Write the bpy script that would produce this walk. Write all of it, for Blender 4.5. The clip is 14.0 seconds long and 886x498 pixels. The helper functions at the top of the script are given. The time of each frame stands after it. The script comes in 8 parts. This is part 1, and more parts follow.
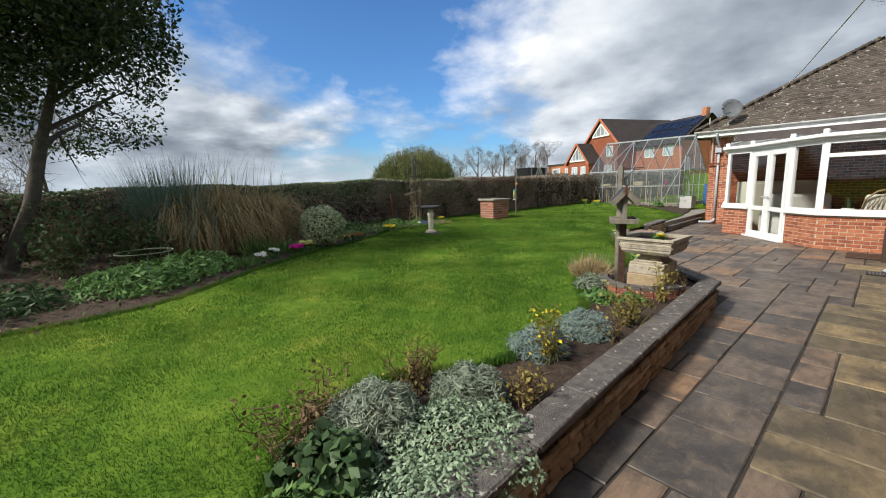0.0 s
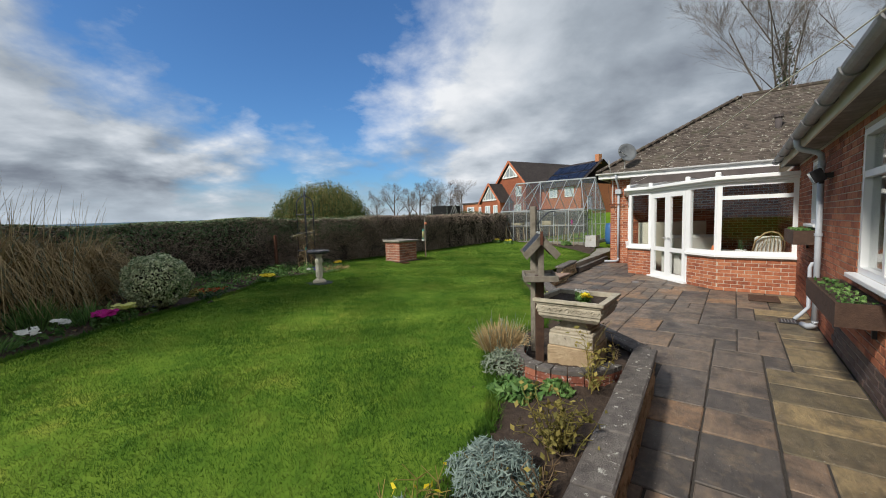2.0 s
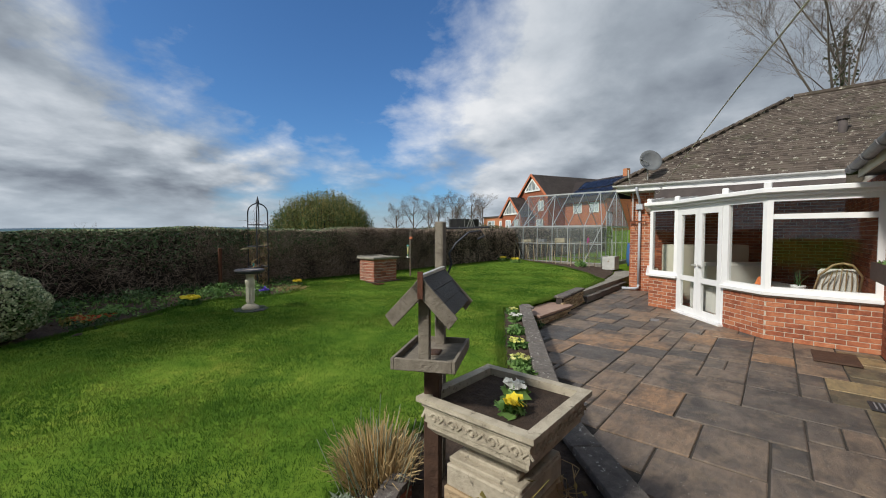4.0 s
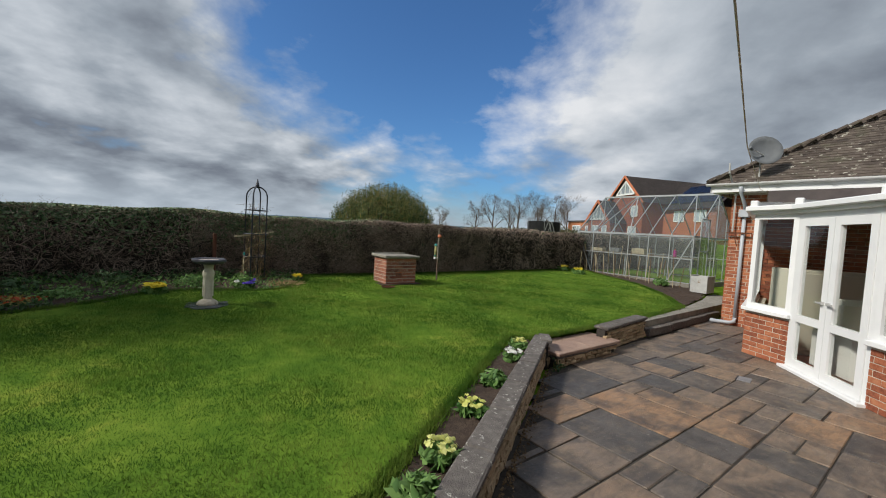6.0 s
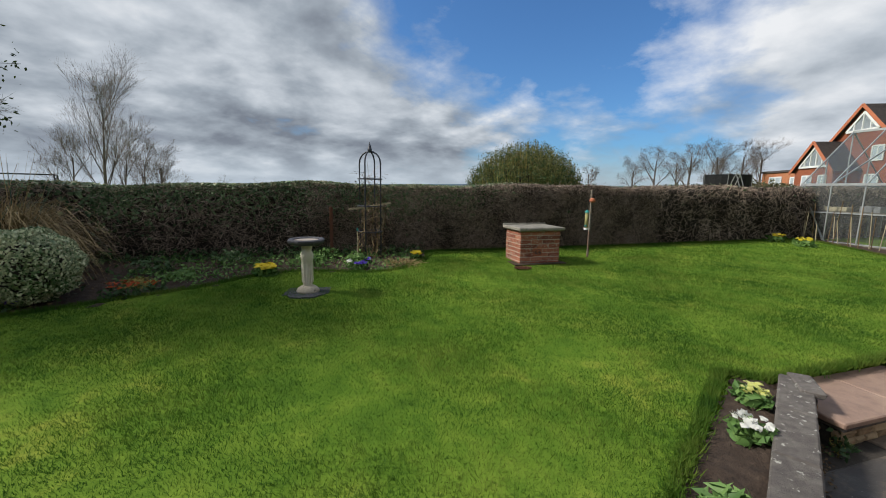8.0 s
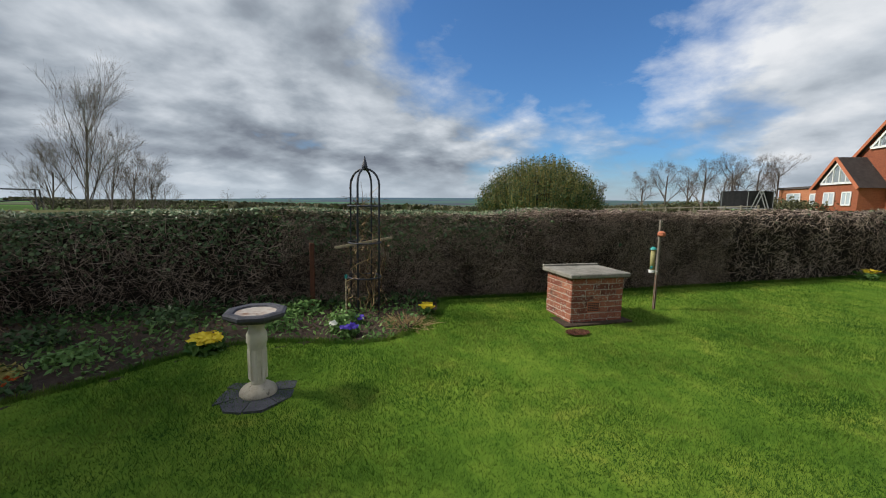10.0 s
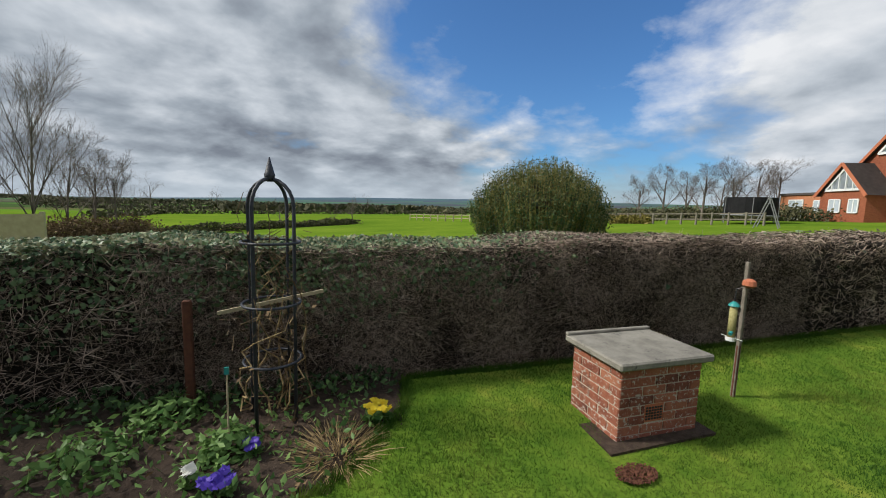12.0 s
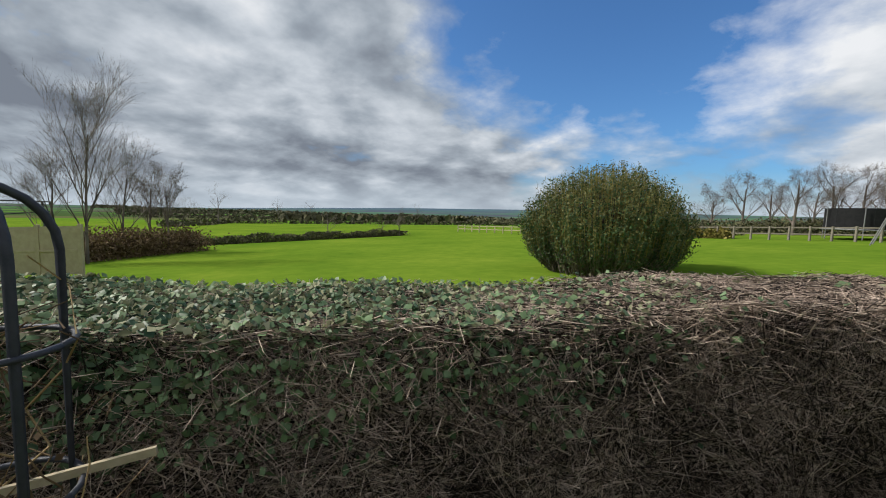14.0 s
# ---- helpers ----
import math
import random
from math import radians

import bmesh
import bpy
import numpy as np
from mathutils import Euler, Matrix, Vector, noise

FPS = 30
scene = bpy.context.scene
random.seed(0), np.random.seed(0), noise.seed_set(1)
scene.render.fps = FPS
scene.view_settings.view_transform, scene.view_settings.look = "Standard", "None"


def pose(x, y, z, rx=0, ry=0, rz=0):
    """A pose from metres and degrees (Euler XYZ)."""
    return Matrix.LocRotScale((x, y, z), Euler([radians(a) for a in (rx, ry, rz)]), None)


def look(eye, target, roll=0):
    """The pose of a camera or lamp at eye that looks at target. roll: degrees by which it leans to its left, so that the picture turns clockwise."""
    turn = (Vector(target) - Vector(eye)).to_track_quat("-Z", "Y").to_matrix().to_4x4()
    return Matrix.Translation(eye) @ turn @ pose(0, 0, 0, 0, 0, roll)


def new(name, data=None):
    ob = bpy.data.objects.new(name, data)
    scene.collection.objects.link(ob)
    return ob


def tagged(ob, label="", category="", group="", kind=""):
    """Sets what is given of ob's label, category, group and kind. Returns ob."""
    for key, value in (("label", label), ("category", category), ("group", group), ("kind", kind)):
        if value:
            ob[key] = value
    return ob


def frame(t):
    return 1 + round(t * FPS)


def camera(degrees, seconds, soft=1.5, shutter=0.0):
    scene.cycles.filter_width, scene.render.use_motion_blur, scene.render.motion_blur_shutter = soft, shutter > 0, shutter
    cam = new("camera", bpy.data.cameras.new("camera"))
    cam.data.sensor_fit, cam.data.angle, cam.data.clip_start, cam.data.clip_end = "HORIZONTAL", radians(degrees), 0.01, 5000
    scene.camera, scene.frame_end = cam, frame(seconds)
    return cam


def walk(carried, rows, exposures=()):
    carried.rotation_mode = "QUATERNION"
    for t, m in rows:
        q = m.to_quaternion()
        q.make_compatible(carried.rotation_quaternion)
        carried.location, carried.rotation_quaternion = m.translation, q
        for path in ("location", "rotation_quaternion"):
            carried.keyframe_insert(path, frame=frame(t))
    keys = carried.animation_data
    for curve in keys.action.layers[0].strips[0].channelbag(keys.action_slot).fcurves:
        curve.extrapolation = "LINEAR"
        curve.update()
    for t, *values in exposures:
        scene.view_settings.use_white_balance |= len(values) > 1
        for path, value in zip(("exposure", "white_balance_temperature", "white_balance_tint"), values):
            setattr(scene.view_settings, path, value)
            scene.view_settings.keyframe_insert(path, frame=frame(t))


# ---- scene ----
cam = camera(97.0, 14.0, soft=1.0)
METRES, EYE, TILT, LEAN, TURN = 13.6, 1.53, 0.0, 0.0, -41.5
ROWS = [
    (0.0, 0.0, 0.0, 0.0, -0.26, -9.14, 1.59),
    (0.5, 0.0018, 0.0234, 0.0008, -5.12, -8.16, 1.73),
    (1.0, 0.0077, 0.0492, -0.0001, -9.02, -6.85, 1.67),
    (1.5, 0.0192, 0.0756, 0.0023, -11.18, -5.46, 1.48),
    (2.0, 0.0423, 0.1005, 0.005, -11.94, -4.11, 1.37),
    (2.5, 0.0657, 0.1266, 0.0072, -11.33, -3.09, 1.19),
    (3.0, 0.0887, 0.1549, 0.0094, -10.14, -2.44, 0.88),
    (5.5, 0.2355, 0.2927, 0.0079, -1.31, -2.61, -3.24),
    (6.0, 0.2563, 0.3245, 0.0102, 4.43, -2.67, -3.62),
    (6.5, 0.2644, 0.3564, 0.0112, 11.3, -3.41, -3.21),
    (7.0, 0.2582, 0.3922, 0.0112, 17.58, -4.89, -2.41),
    (7.5, 0.2501, 0.4268, 0.011, 22.48, -6.84, -1.47),
    (8.0, 0.239, 0.4523, 0.0114, 24.97, -8.69, -1.0),
    (10.5, 0.1518, 0.6069, 0.0314, 25.33, -6.49, -1.26),
    (11.0, 0.1426, 0.6452, 0.0353, 24.83, -6.78, -1.23),
    (11.5, 0.1282, 0.6794, 0.0396, 24.46, -6.9, -1.39),
    (12.0, 0.1162, 0.7138, 0.0458, 24.51, -6.57, -1.75),
    (12.5, 0.1072, 0.7484, 0.0516, 24.98, -6.06, -2.07),
    (13.0, 0.0923, 0.7811, 0.0521, 26.4, -5.57, -2.17),
    (13.5, 0.0766, 0.8173, 0.0529, 28.66, -5.39, -2.18),
    (14.0, 0.0642, 0.8524, 0.0529, 31.81, -5.29, -1.84),
]
walk(cam, [(t, pose(0, 0, EYE, TILT, LEAN, TURN) @ pose(METRES * x, METRES * y, METRES * z, 90 + pitch, roll, yaw)) for t, x, y, z, yaw, pitch, roll in ROWS],
     exposures=[(0.0, 0.25), (1.5, 0.06), (3.0, -0.05), (6.5, -0.16), (8.0, -0.02), (11.0, -0.04), (14.0, -0.02)])

# ---------------------------------------------------------------- world and sun
world = bpy.data.worlds.new("sky")
scene.world = world
world.use_nodes = True
SUN_FROM = Vector((-0.70, 0.20, 0.63)).normalized()


def build_sky():
    nt = world.node_tree
    nt.nodes.clear()
    N, L = nt.nodes.new, nt.links.new

    def math_node(op, a, b=None, clamp=False):
        n = N("ShaderNodeMath")
        n.operation, n.use_clamp = op, clamp
        for i, v in enumerate((a, b)):
            if v is None:
                continue
            if isinstance(v, (int, float)):
                n.inputs[i].default_value = v
            else:
                L(v, n.inputs[i])
        return n.outputs[0]

    def ramp(fac, stops):
        r = N("ShaderNodeValToRGB")
        els = r.color_ramp.elements
        while len(els) < len(stops):
            els.new(0.5)
        for e, (p, c) in zip(els, stops):
            e.position, e.color = p, (*c, 1) if isinstance(c, tuple) else (c, c, c, 1)
        L(fac, r.inputs[0])
        return r.outputs[0]

    out, bg = N("ShaderNodeOutputWorld"), N("ShaderNodeBackground")
    sky = N("ShaderNodeTexSky")
    sky.sky_type, sky.sun_disc = "NISHITA", False
    sky.sun_elevation, sky.sun_rotation = math.asin(SUN_FROM.z), math.atan2(SUN_FROM.x, SUN_FROM.y)
    tc, sep = N("ShaderNodeTexCoord"), N("ShaderNodeSeparateXYZ")
    d = tc.outputs["Generated"]
    L(d, sep.inputs[0])
    z = math_node("MAXIMUM", sep.outputs[2], 0.0)
    # a flat cloud layer overhead, drawn together towards the horizon
    deep = math_node("ADD", z, 0.30)
    comb = N("ShaderNodeCombineXYZ")
    L(math_node("DIVIDE", sep.outputs[0], deep), comb.inputs[0])
    L(math_node("DIVIDE", sep.outputs[1], deep), comb.inputs[1])

    def cloud(scale, detail, stretch, turn, off, rough=0.55, dist=0.3):
        m = N("ShaderNodeMapping")
        m.inputs["Scale"].default_value = stretch
        m.inputs["Rotation"].default_value = (0, 0, radians(turn))
        m.inputs["Location"].default_value = off
        L(comb.outputs[0], m.inputs[0])
        n = N("ShaderNodeTexNoise")
        n.inputs["Scale"].default_value, n.inputs["Detail"].default_value = scale, detail
        n.inputs["Roughness"].default_value, n.inputs["Distortion"].default_value = rough, dist
        L(m.outputs[0], n.inputs["Vector"])
        return n.outputs[0]

    def toward(az, el, sx):
        a, e = radians(az), radians(el)
        v = N("ShaderNodeVectorMath")
        v.operation = "DOT_PRODUCT"
        L(d, v.inputs[0])
        v.inputs[1].default_value = (math.sin(a) * math.cos(e), math.cos(a) * math.cos(e), math.sin(e))
        return ramp(v.outputs["Value"], [(math.cos(radians(sx[1])), 0.0), (math.cos(radians(sx[0])), 1.0)])

    big = cloud(1.45, 6, (1, 1, 1), 20, (3.1, 1.7, 0), 0.5, 0.15)
    fine = cloud(4.2, 8, (1, 1, 1), -30, (0.4, 5.2, 0), 0.6, 0.15)
    # the same billows a step towards the sun: the difference lights their near edges
    near_sun = cloud(1.45, 6, (1, 1, 1), 20, (3.1 - 0.16, 1.7 + 0.02, 0), 0.5, 0.15)
    relief = math_node("SUBTRACT", big, near_sun)
    shade = cloud(0.8, 5, (1, 1, 1), -25, (7.3, 2.2, 0), 0.5)
    # the clear gap in the cloud, and the lit bank beside it
    gap = math_node("MAXIMUM", toward(32, 33, (5, 32)), math_node("MULTIPLY", toward(38, 13, (2, 22)), 0.75))
    gap = math_node("MAXIMUM", gap, toward(28, 52, (12, 30)))
    gap = math_node("MAXIMUM", gap, math_node("MULTIPLY", toward(6, 38, (2, 13)), 0.6))
    mix = math_node("ADD", math_node("MULTIPLY", big, 0.56), math_node("MULTIPLY", fine, 0.44))
    cover = math_node("ADD", mix, 0.20)
    cover = math_node("SUBTRACT", cover, math_node("MULTIPLY", gap, 0.50))
    bank = toward(72, 36, (12, 36))
    cover = math_node("ADD", cover, math_node("MULTIPLY", bank, 0.12))
    cover = ramp(cover, [(0.36, 0.0), (0.47, 0.45), (0.60, 1.0)])
    soft = math_node("SUBTRACT", 1.0, math_node("MULTIPLY", bank, 0.75))
    tone = math_node("ADD", 0.50, math_node("MULTIPLY", math_node("MULTIPLY", relief, 1.5), soft))
    tone = math_node("ADD", tone, math_node("MULTIPLY", math_node("SUBTRACT", fine, 0.5), 0.30))
    tone = math_node("ADD", tone, math_node("MULTIPLY", math_node("SUBTRACT", shade, 0.5), 0.7))
    tone = math_node("ADD", tone, math_node("MULTIPLY", toward(55, 22, (4, 20)), 0.20))
    tone = math_node("ADD", tone, math_node("MULTIPLY", bank, 0.10))
    tone = math_node("SUBTRACT", tone, math_node("MULTIPLY", toward(82, 14, (10, 30)), 0.06))
    lit = ramp(tone, [(0.28, (0.20, 0.23, 0.28)), (0.46, (0.36, 0.41, 0.47)), (0.62, (0.58, 0.63, 0.69)), (0.80, (0.86, 0.88, 0.91))])
    blue = N("ShaderNodeMixRGB")
    blue.blend_type = "MULTIPLY"
    blue.inputs[0].default_value = 1.0
    L(sky.outputs[0], blue.inputs[1])
    blue.inputs[2].default_value = (SKY_GAIN * 0.50, SKY_GAIN * 0.86, SKY_GAIN * 1.25, 1)
    mixed = N("ShaderNodeMixRGB")
    L(cover, mixed.inputs[0])
    L(blue.outputs[0], mixed.inputs[1])
    L(lit, mixed.inputs[2])
    haze = N("ShaderNodeMixRGB")
    L(ramp(sep.outputs[2], [(0.0, 0.75), (0.10, 0.0)]), haze.inputs[0])
    L(mixed.outputs[0], haze.inputs[1])
    haze.inputs[2].default_value = (0.52, 0.60, 0.68, 1)
    L(haze.outputs[0], bg.inputs[0])
    bg.inputs[1].default_value = SKY_STRENGTH
    L(bg.outputs[0], out.inputs[0])


SKY_GAIN, SKY_STRENGTH = 0.11, 1.0
build_sky()
sun = new("sun", bpy.data.lights.new("sun", "SUN"))
sun.data.energy, sun.data.angle, sun.data.color = 4.4, radians(8), (1.0, 0.95, 0.86)
sun.matrix_world = look(SUN_FROM * 50, (0, 0, 0))

# ---------------------------------------------------------------- materials


def material(name, stops, scale=6.0, rough=0.8, metal=0.0, bump=0.3, bump_scale=60.0, big=0.35, big_scale=0.9,
             per_object=0.0, per_island=0.0, spots=None, sheen_spec=0.4, detail=6):
    """Noise colour through stops (pos, colour), broad stains, fine relief and variation from piece to piece."""
    m = bpy.data.materials.new(name)
    m.use_nodes = True
    nt = m.node_tree
    N, L = nt.nodes.new, nt.links.new
    b = nt.nodes["Principled BSDF"]
    b.inputs["Roughness"].default_value, b.inputs["Metallic"].default_value = rough, metal
    b.inputs["Specular IOR Level"].default_value = sheen_spec
    geo = N("ShaderNodeNewGeometry")
    pos = geo.outputs["Position"]

    def tex(s, det=detail, r=0.6):
        n = N("ShaderNodeTexNoise")
        n.inputs["Scale"].default_value, n.inputs["Detail"].default_value, n.inputs["Roughness"].default_value = s, det, r
        L(pos, n.inputs["Vector"])
        return n.outputs[0]

    def mth(op, a, c):
        n = N("ShaderNodeMath")
        n.operation = op
        for i, v in enumerate((a, c)):
            if isinstance(v, (int, float)):
                n.inputs[i].default_value = v
            else:
                L(v, n.inputs[i])
        return n.outputs[0]

    fac = tex(scale)
    if big:
        fac = mth("ADD", mth("MULTIPLY", fac, 1 - big), mth("MULTIPLY", tex(big_scale, 3), big))
    if per_object:
        oi = N("ShaderNodeObjectInfo")
        fac = mth("ADD", fac, mth("MULTIPLY", mth("SUBTRACT", oi.outputs["Random"], 0.5), per_object))
    if per_island:
        fac = mth("ADD", fac, mth("MULTIPLY", mth("SUBTRACT", geo.outputs["Random Per Island"], 0.5), per_island))
    r = N("ShaderNodeValToRGB")
    els = r.color_ramp.elements
    while len(els) < len(stops):
        els.new(0.5)
    for e, (p, c) in zip(els, stops):
        e.position, e.color = p, (*c, 1)
    L(fac, r.inputs[0])
    col = r.outputs[0]
    for s_scale, s_lo, s_hi, s_col in spots or ():
        rr = N("ShaderNodeValToRGB")
        rr.color_ramp.elements[0].position, rr.color_ramp.elements[1].position = s_lo, s_hi
        L(tex(s_scale, 5, 0.65), rr.inputs[0])
        mx = N("ShaderNodeMixRGB")
        L(rr.outputs[0], mx.inputs[0])
        L(col, mx.inputs[1])
        mx.inputs[2].default_value = (*s_col, 1)
        col = mx.outputs[0]
    L(col, b.inputs["Base Color"])
    if bump:
        bp = N("ShaderNodeBump")
        bp.inputs["Strength"].default_value, bp.inputs["Distance"].default_value = bump, 0.02
        L(tex(bump_scale, 8, 0.65), bp.inputs["Height"])
        L(bp.outputs[0], b.inputs["Normal"])
    return m


def glass(name, tint=(0.9, 0.95, 0.93), clear=0.85, dirt=0.0):
    m = bpy.data.materials.new(name)
    m.use_nodes = True
    nt = m.node_tree
    nt.nodes.clear()
    N, L = nt.nodes.new, nt.links.new
    out, mix, tr, gl, lw = N("ShaderNodeOutputMaterial"), N("ShaderNodeMixShader"), N("ShaderNodeBsdfTransparent"), N("ShaderNodeBsdfGlossy"), N("ShaderNodeLayerWeight")
    lw.inputs["Blend"].default_value = 0.5
    pw, ad = N("ShaderNodeMath"), N("ShaderNodeMath")
    pw.operation, ad.operation = "POWER", "MULTIPLY_ADD"
    L(lw.outputs["Facing"], pw.inputs[0])
    pw.inputs[1].default_value = 4.0
    L(pw.outputs[0], ad.inputs[0])
    ad.inputs[1].default_value, ad.inputs[2].default_value = 0.75, 0.035
    tr.inputs[0].default_value = (*[c * clear for c in tint], 1)
    gl.inputs["Roughness"].default_value = 0.02
    L(ad.outputs[0], mix.inputs[0])
    L(tr.outputs[0], mix.inputs[1])
    L(gl.outputs[0], mix.inputs[2])
    film, di = N("ShaderNodeMixShader"), N("ShaderNodeBsdfDiffuse")
    di.inputs[0].default_value = (0.62, 0.65, 0.66, 1)
    film.inputs[0].default_value = dirt
    L(mix.outputs[0], film.inputs[1])
    L(di.outputs[0], film.inputs[2])
    L(film.outputs[0], out.inputs[0])
    return m


def leafy(name, a, b, rough=0.5, through_light=0.25, spread=1.0):
    """Leaf or blade: colour from piece to piece between a and b, with some light passing through."""
    m = bpy.data.materials.new(name)
    m.use_nodes = True
    nt = m.node_tree
    N, L = nt.nodes.new, nt.links.new
    p, out = nt.nodes["Principled BSDF"], nt.nodes["Material Output"]
    p.inputs["Roughness"].default_value = rough
    p.inputs["Specular IOR Level"].default_value = 0.2
    geo, r = N("ShaderNodeNewGeometry"), N("ShaderNodeValToRGB")
    n = N("ShaderNodeTexNoise")
    n.inputs["Scale"].default_value = 1.3
    L(geo.outputs["Position"], n.inputs["Vector"])
    add = N("ShaderNodeMath")
    add.operation = "MULTIPLY_ADD"
    L(n.outputs[0], add.inputs[0])
    add.inputs[1].default_value = 1.5
    mm = N("ShaderNodeMath")
    mm.operation = "MULTIPLY_ADD"
    L(geo.outputs["Random Per Island"], mm.inputs[0])
    mm.inputs[1].default_value, mm.inputs[2].default_value = 0.8 * spread, -0.4 * spread - 0.25
    L(mm.outputs[0], add.inputs[2])
    els = r.color_ramp.elements
    els[0].position, els[0].color = 0.0, (*a, 1)
    els[1].position, els[1].color = 1.0, (*b, 1)
    L(add.outputs[0], r.inputs[0])
    L(r.outputs[0], p.inputs["Base Color"])
    if through_light:
        t, mx = N("ShaderNodeBsdfTranslucent"), N("ShaderNodeMixShader")
        L(r.outputs[0], t.inputs[0])
        mx.inputs[0].default_value = through_light
        L(p.outputs[0], mx.inputs[1])
        L(t.outputs[0], mx.inputs[2])
        L(mx.outputs[0], out.inputs[0])
    return m


def turf(name):
    """Grass blades: drifts of deep green, fresh green and mossy yellow at two scales."""
    m = leafy(name, (0.038, 0.104, 0.014), (0.185, 0.235, 0.042), 0.7, 0.38, 0.3)
    nt = m.node_tree
    N, L = nt.nodes.new, nt.links.new
    ramp = next(n for n in nt.nodes if n.bl_idname == "ShaderNodeValToRGB")
    fac = ramp.inputs[0].links[0].from_socket
    geo, small = N("ShaderNodeNewGeometry"), N("ShaderNodeTexNoise")
    small.inputs["Scale"].default_value, small.inputs["Detail"].default_value = 5.0, 4
    L(geo.outputs["Position"], small.inputs["Vector"])
    mad, add = N("ShaderNodeMath"), N("ShaderNodeMath")
    mad.operation, add.operation = "MULTIPLY_ADD", "ADD"
    L(small.outputs[0], mad.inputs[0])
    mad.inputs[1].default_value, mad.inputs[2].default_value = 1.1, -0.60
    L(mad.outputs[0], add.inputs[0])
    L(fac, add.inputs[1])
    L(add.outputs[0], ramp.inputs[0])
    e = ramp.color_ramp.elements.new(0.42)
    e.color = (0.078, 0.162, 0.018, 1)
    return m


M = {}
M["lawn"] = material("lawn", [(0.30, (0.058, 0.125, 0.014)), (0.45, (0.100, 0.185, 0.020)), (0.56, (0.15, 0.235, 0.028)), (0.68, (0.25, 0.29, 0.045))], 5, 0.9, bump=0.5, bump_scale=120, big=0.55, big_scale=1.1, sheen_spec=0.05)
M["blade"] = turf("grass blades")
M["soil"] = material("soil", [(0.3, (0.025, 0.016, 0.011)), (0.5, (0.055, 0.036, 0.025)), (0.7, (0.10, 0.07, 0.05))], 18, 0.95, bump=1.0, bump_scale=45)


def slab_stone(name, tints, dark):
    """Riven sandstone: each slab its own tint, bedding streaks, soft dark weathering and pale specks."""
    m = bpy.data.materials.new(name)
    m.use_nodes = True
    nt = m.node_tree
    N, L = nt.nodes.new, nt.links.new
    b = nt.nodes["Principled BSDF"]
    geo, oi, add, sc = N("ShaderNodeNewGeometry"), N("ShaderNodeObjectInfo"), N("ShaderNodeVectorMath"), N("ShaderNodeVectorMath")
    sc.operation = "SCALE"
    sc.inputs[0].default_value = (31.0, 17.0, 5.0)
    L(oi.outputs["Random"], sc.inputs["Scale"])
    L(geo.outputs["Position"], add.inputs[0])
    L(sc.outputs[0], add.inputs[1])

    def tex(s, det=6, r=0.6, stretch=None, dist=0.0):
        n = N("ShaderNodeTexNoise")
        n.inputs["Scale"].default_value, n.inputs["Detail"].default_value, n.inputs["Roughness"].default_value, n.inputs["Distortion"].default_value = s, det, r, dist
        v = add.outputs[0]
        if stretch:
            mp = N("ShaderNodeMapping")
            mp.inputs["Scale"].default_value = stretch
            L(v, mp.inputs[0])
            v = mp.outputs[0]
        L(v, n.inputs["Vector"])
        return n.outputs[0]

    def ramp(fac, stops, interp="LINEAR"):
        r = N("ShaderNodeValToRGB")
        r.color_ramp.interpolation = interp
        els = r.color_ramp.elements
        while len(els) < len(stops):
            els.new(0.5)
        for e, (p, c) in zip(els, stops):
            e.position, e.color = p, (*c, 1) if isinstance(c, tuple) else (c, c, c, 1)
        L(fac, r.inputs[0])
        return r.outputs[0]

    def over(fac, col, c, blend="MIX"):
        x = N("ShaderNodeMixRGB")
        x.blend_type = blend
        L(fac, x.inputs[0])
        L(col, x.inputs[1])
        x.inputs[2].default_value = (*c, 1)
        return x.outputs[0]

    wn = N("ShaderNodeTexWhiteNoise")
    wn.noise_dimensions = "1D"
    L(oi.outputs["Random"], wn.inputs["W"])
    col = ramp(wn.outputs["Value"], tints)
    # bedding of the stone, and where it has weathered dark
    col = over(ramp(tex(5, 5, 0.6, (1.0, 3.2, 1), 0.8), [(0.40, 0.0), (0.66, 0.55)]), col, dark)
    col = over(ramp(tex(2.1, 6, 0.62, None, 0.4), [(0.46, 0.0), (0.62, 0.80)]), col, dark)
    col = over(ramp(tex(7, 5, 0.65), [(0.52, 0.0), (0.72, 0.45)]), col, (0.27, 0.20, 0.13))
    col = over(ramp(tex(60, 2), [(0.70, 0.0), (0.75, 0.8)]), col, (0.42, 0.40, 0.36))
    L(col, b.inputs["Base Color"])
    L(ramp(tex(3, 4), [(0.35, 0.42), (0.65, 0.75)]), b.inputs["Roughness"])
    bp = N("ShaderNodeBump")
    bp.inputs["Strength"].default_value, bp.inputs["Distance"].default_value = 0.55, 0.02
    L(tex(11, 8, 0.62, (1.0, 1.8, 1), 0.5), bp.inputs["Height"])
    L(bp.outputs[0], b.inputs["Normal"])
    return m


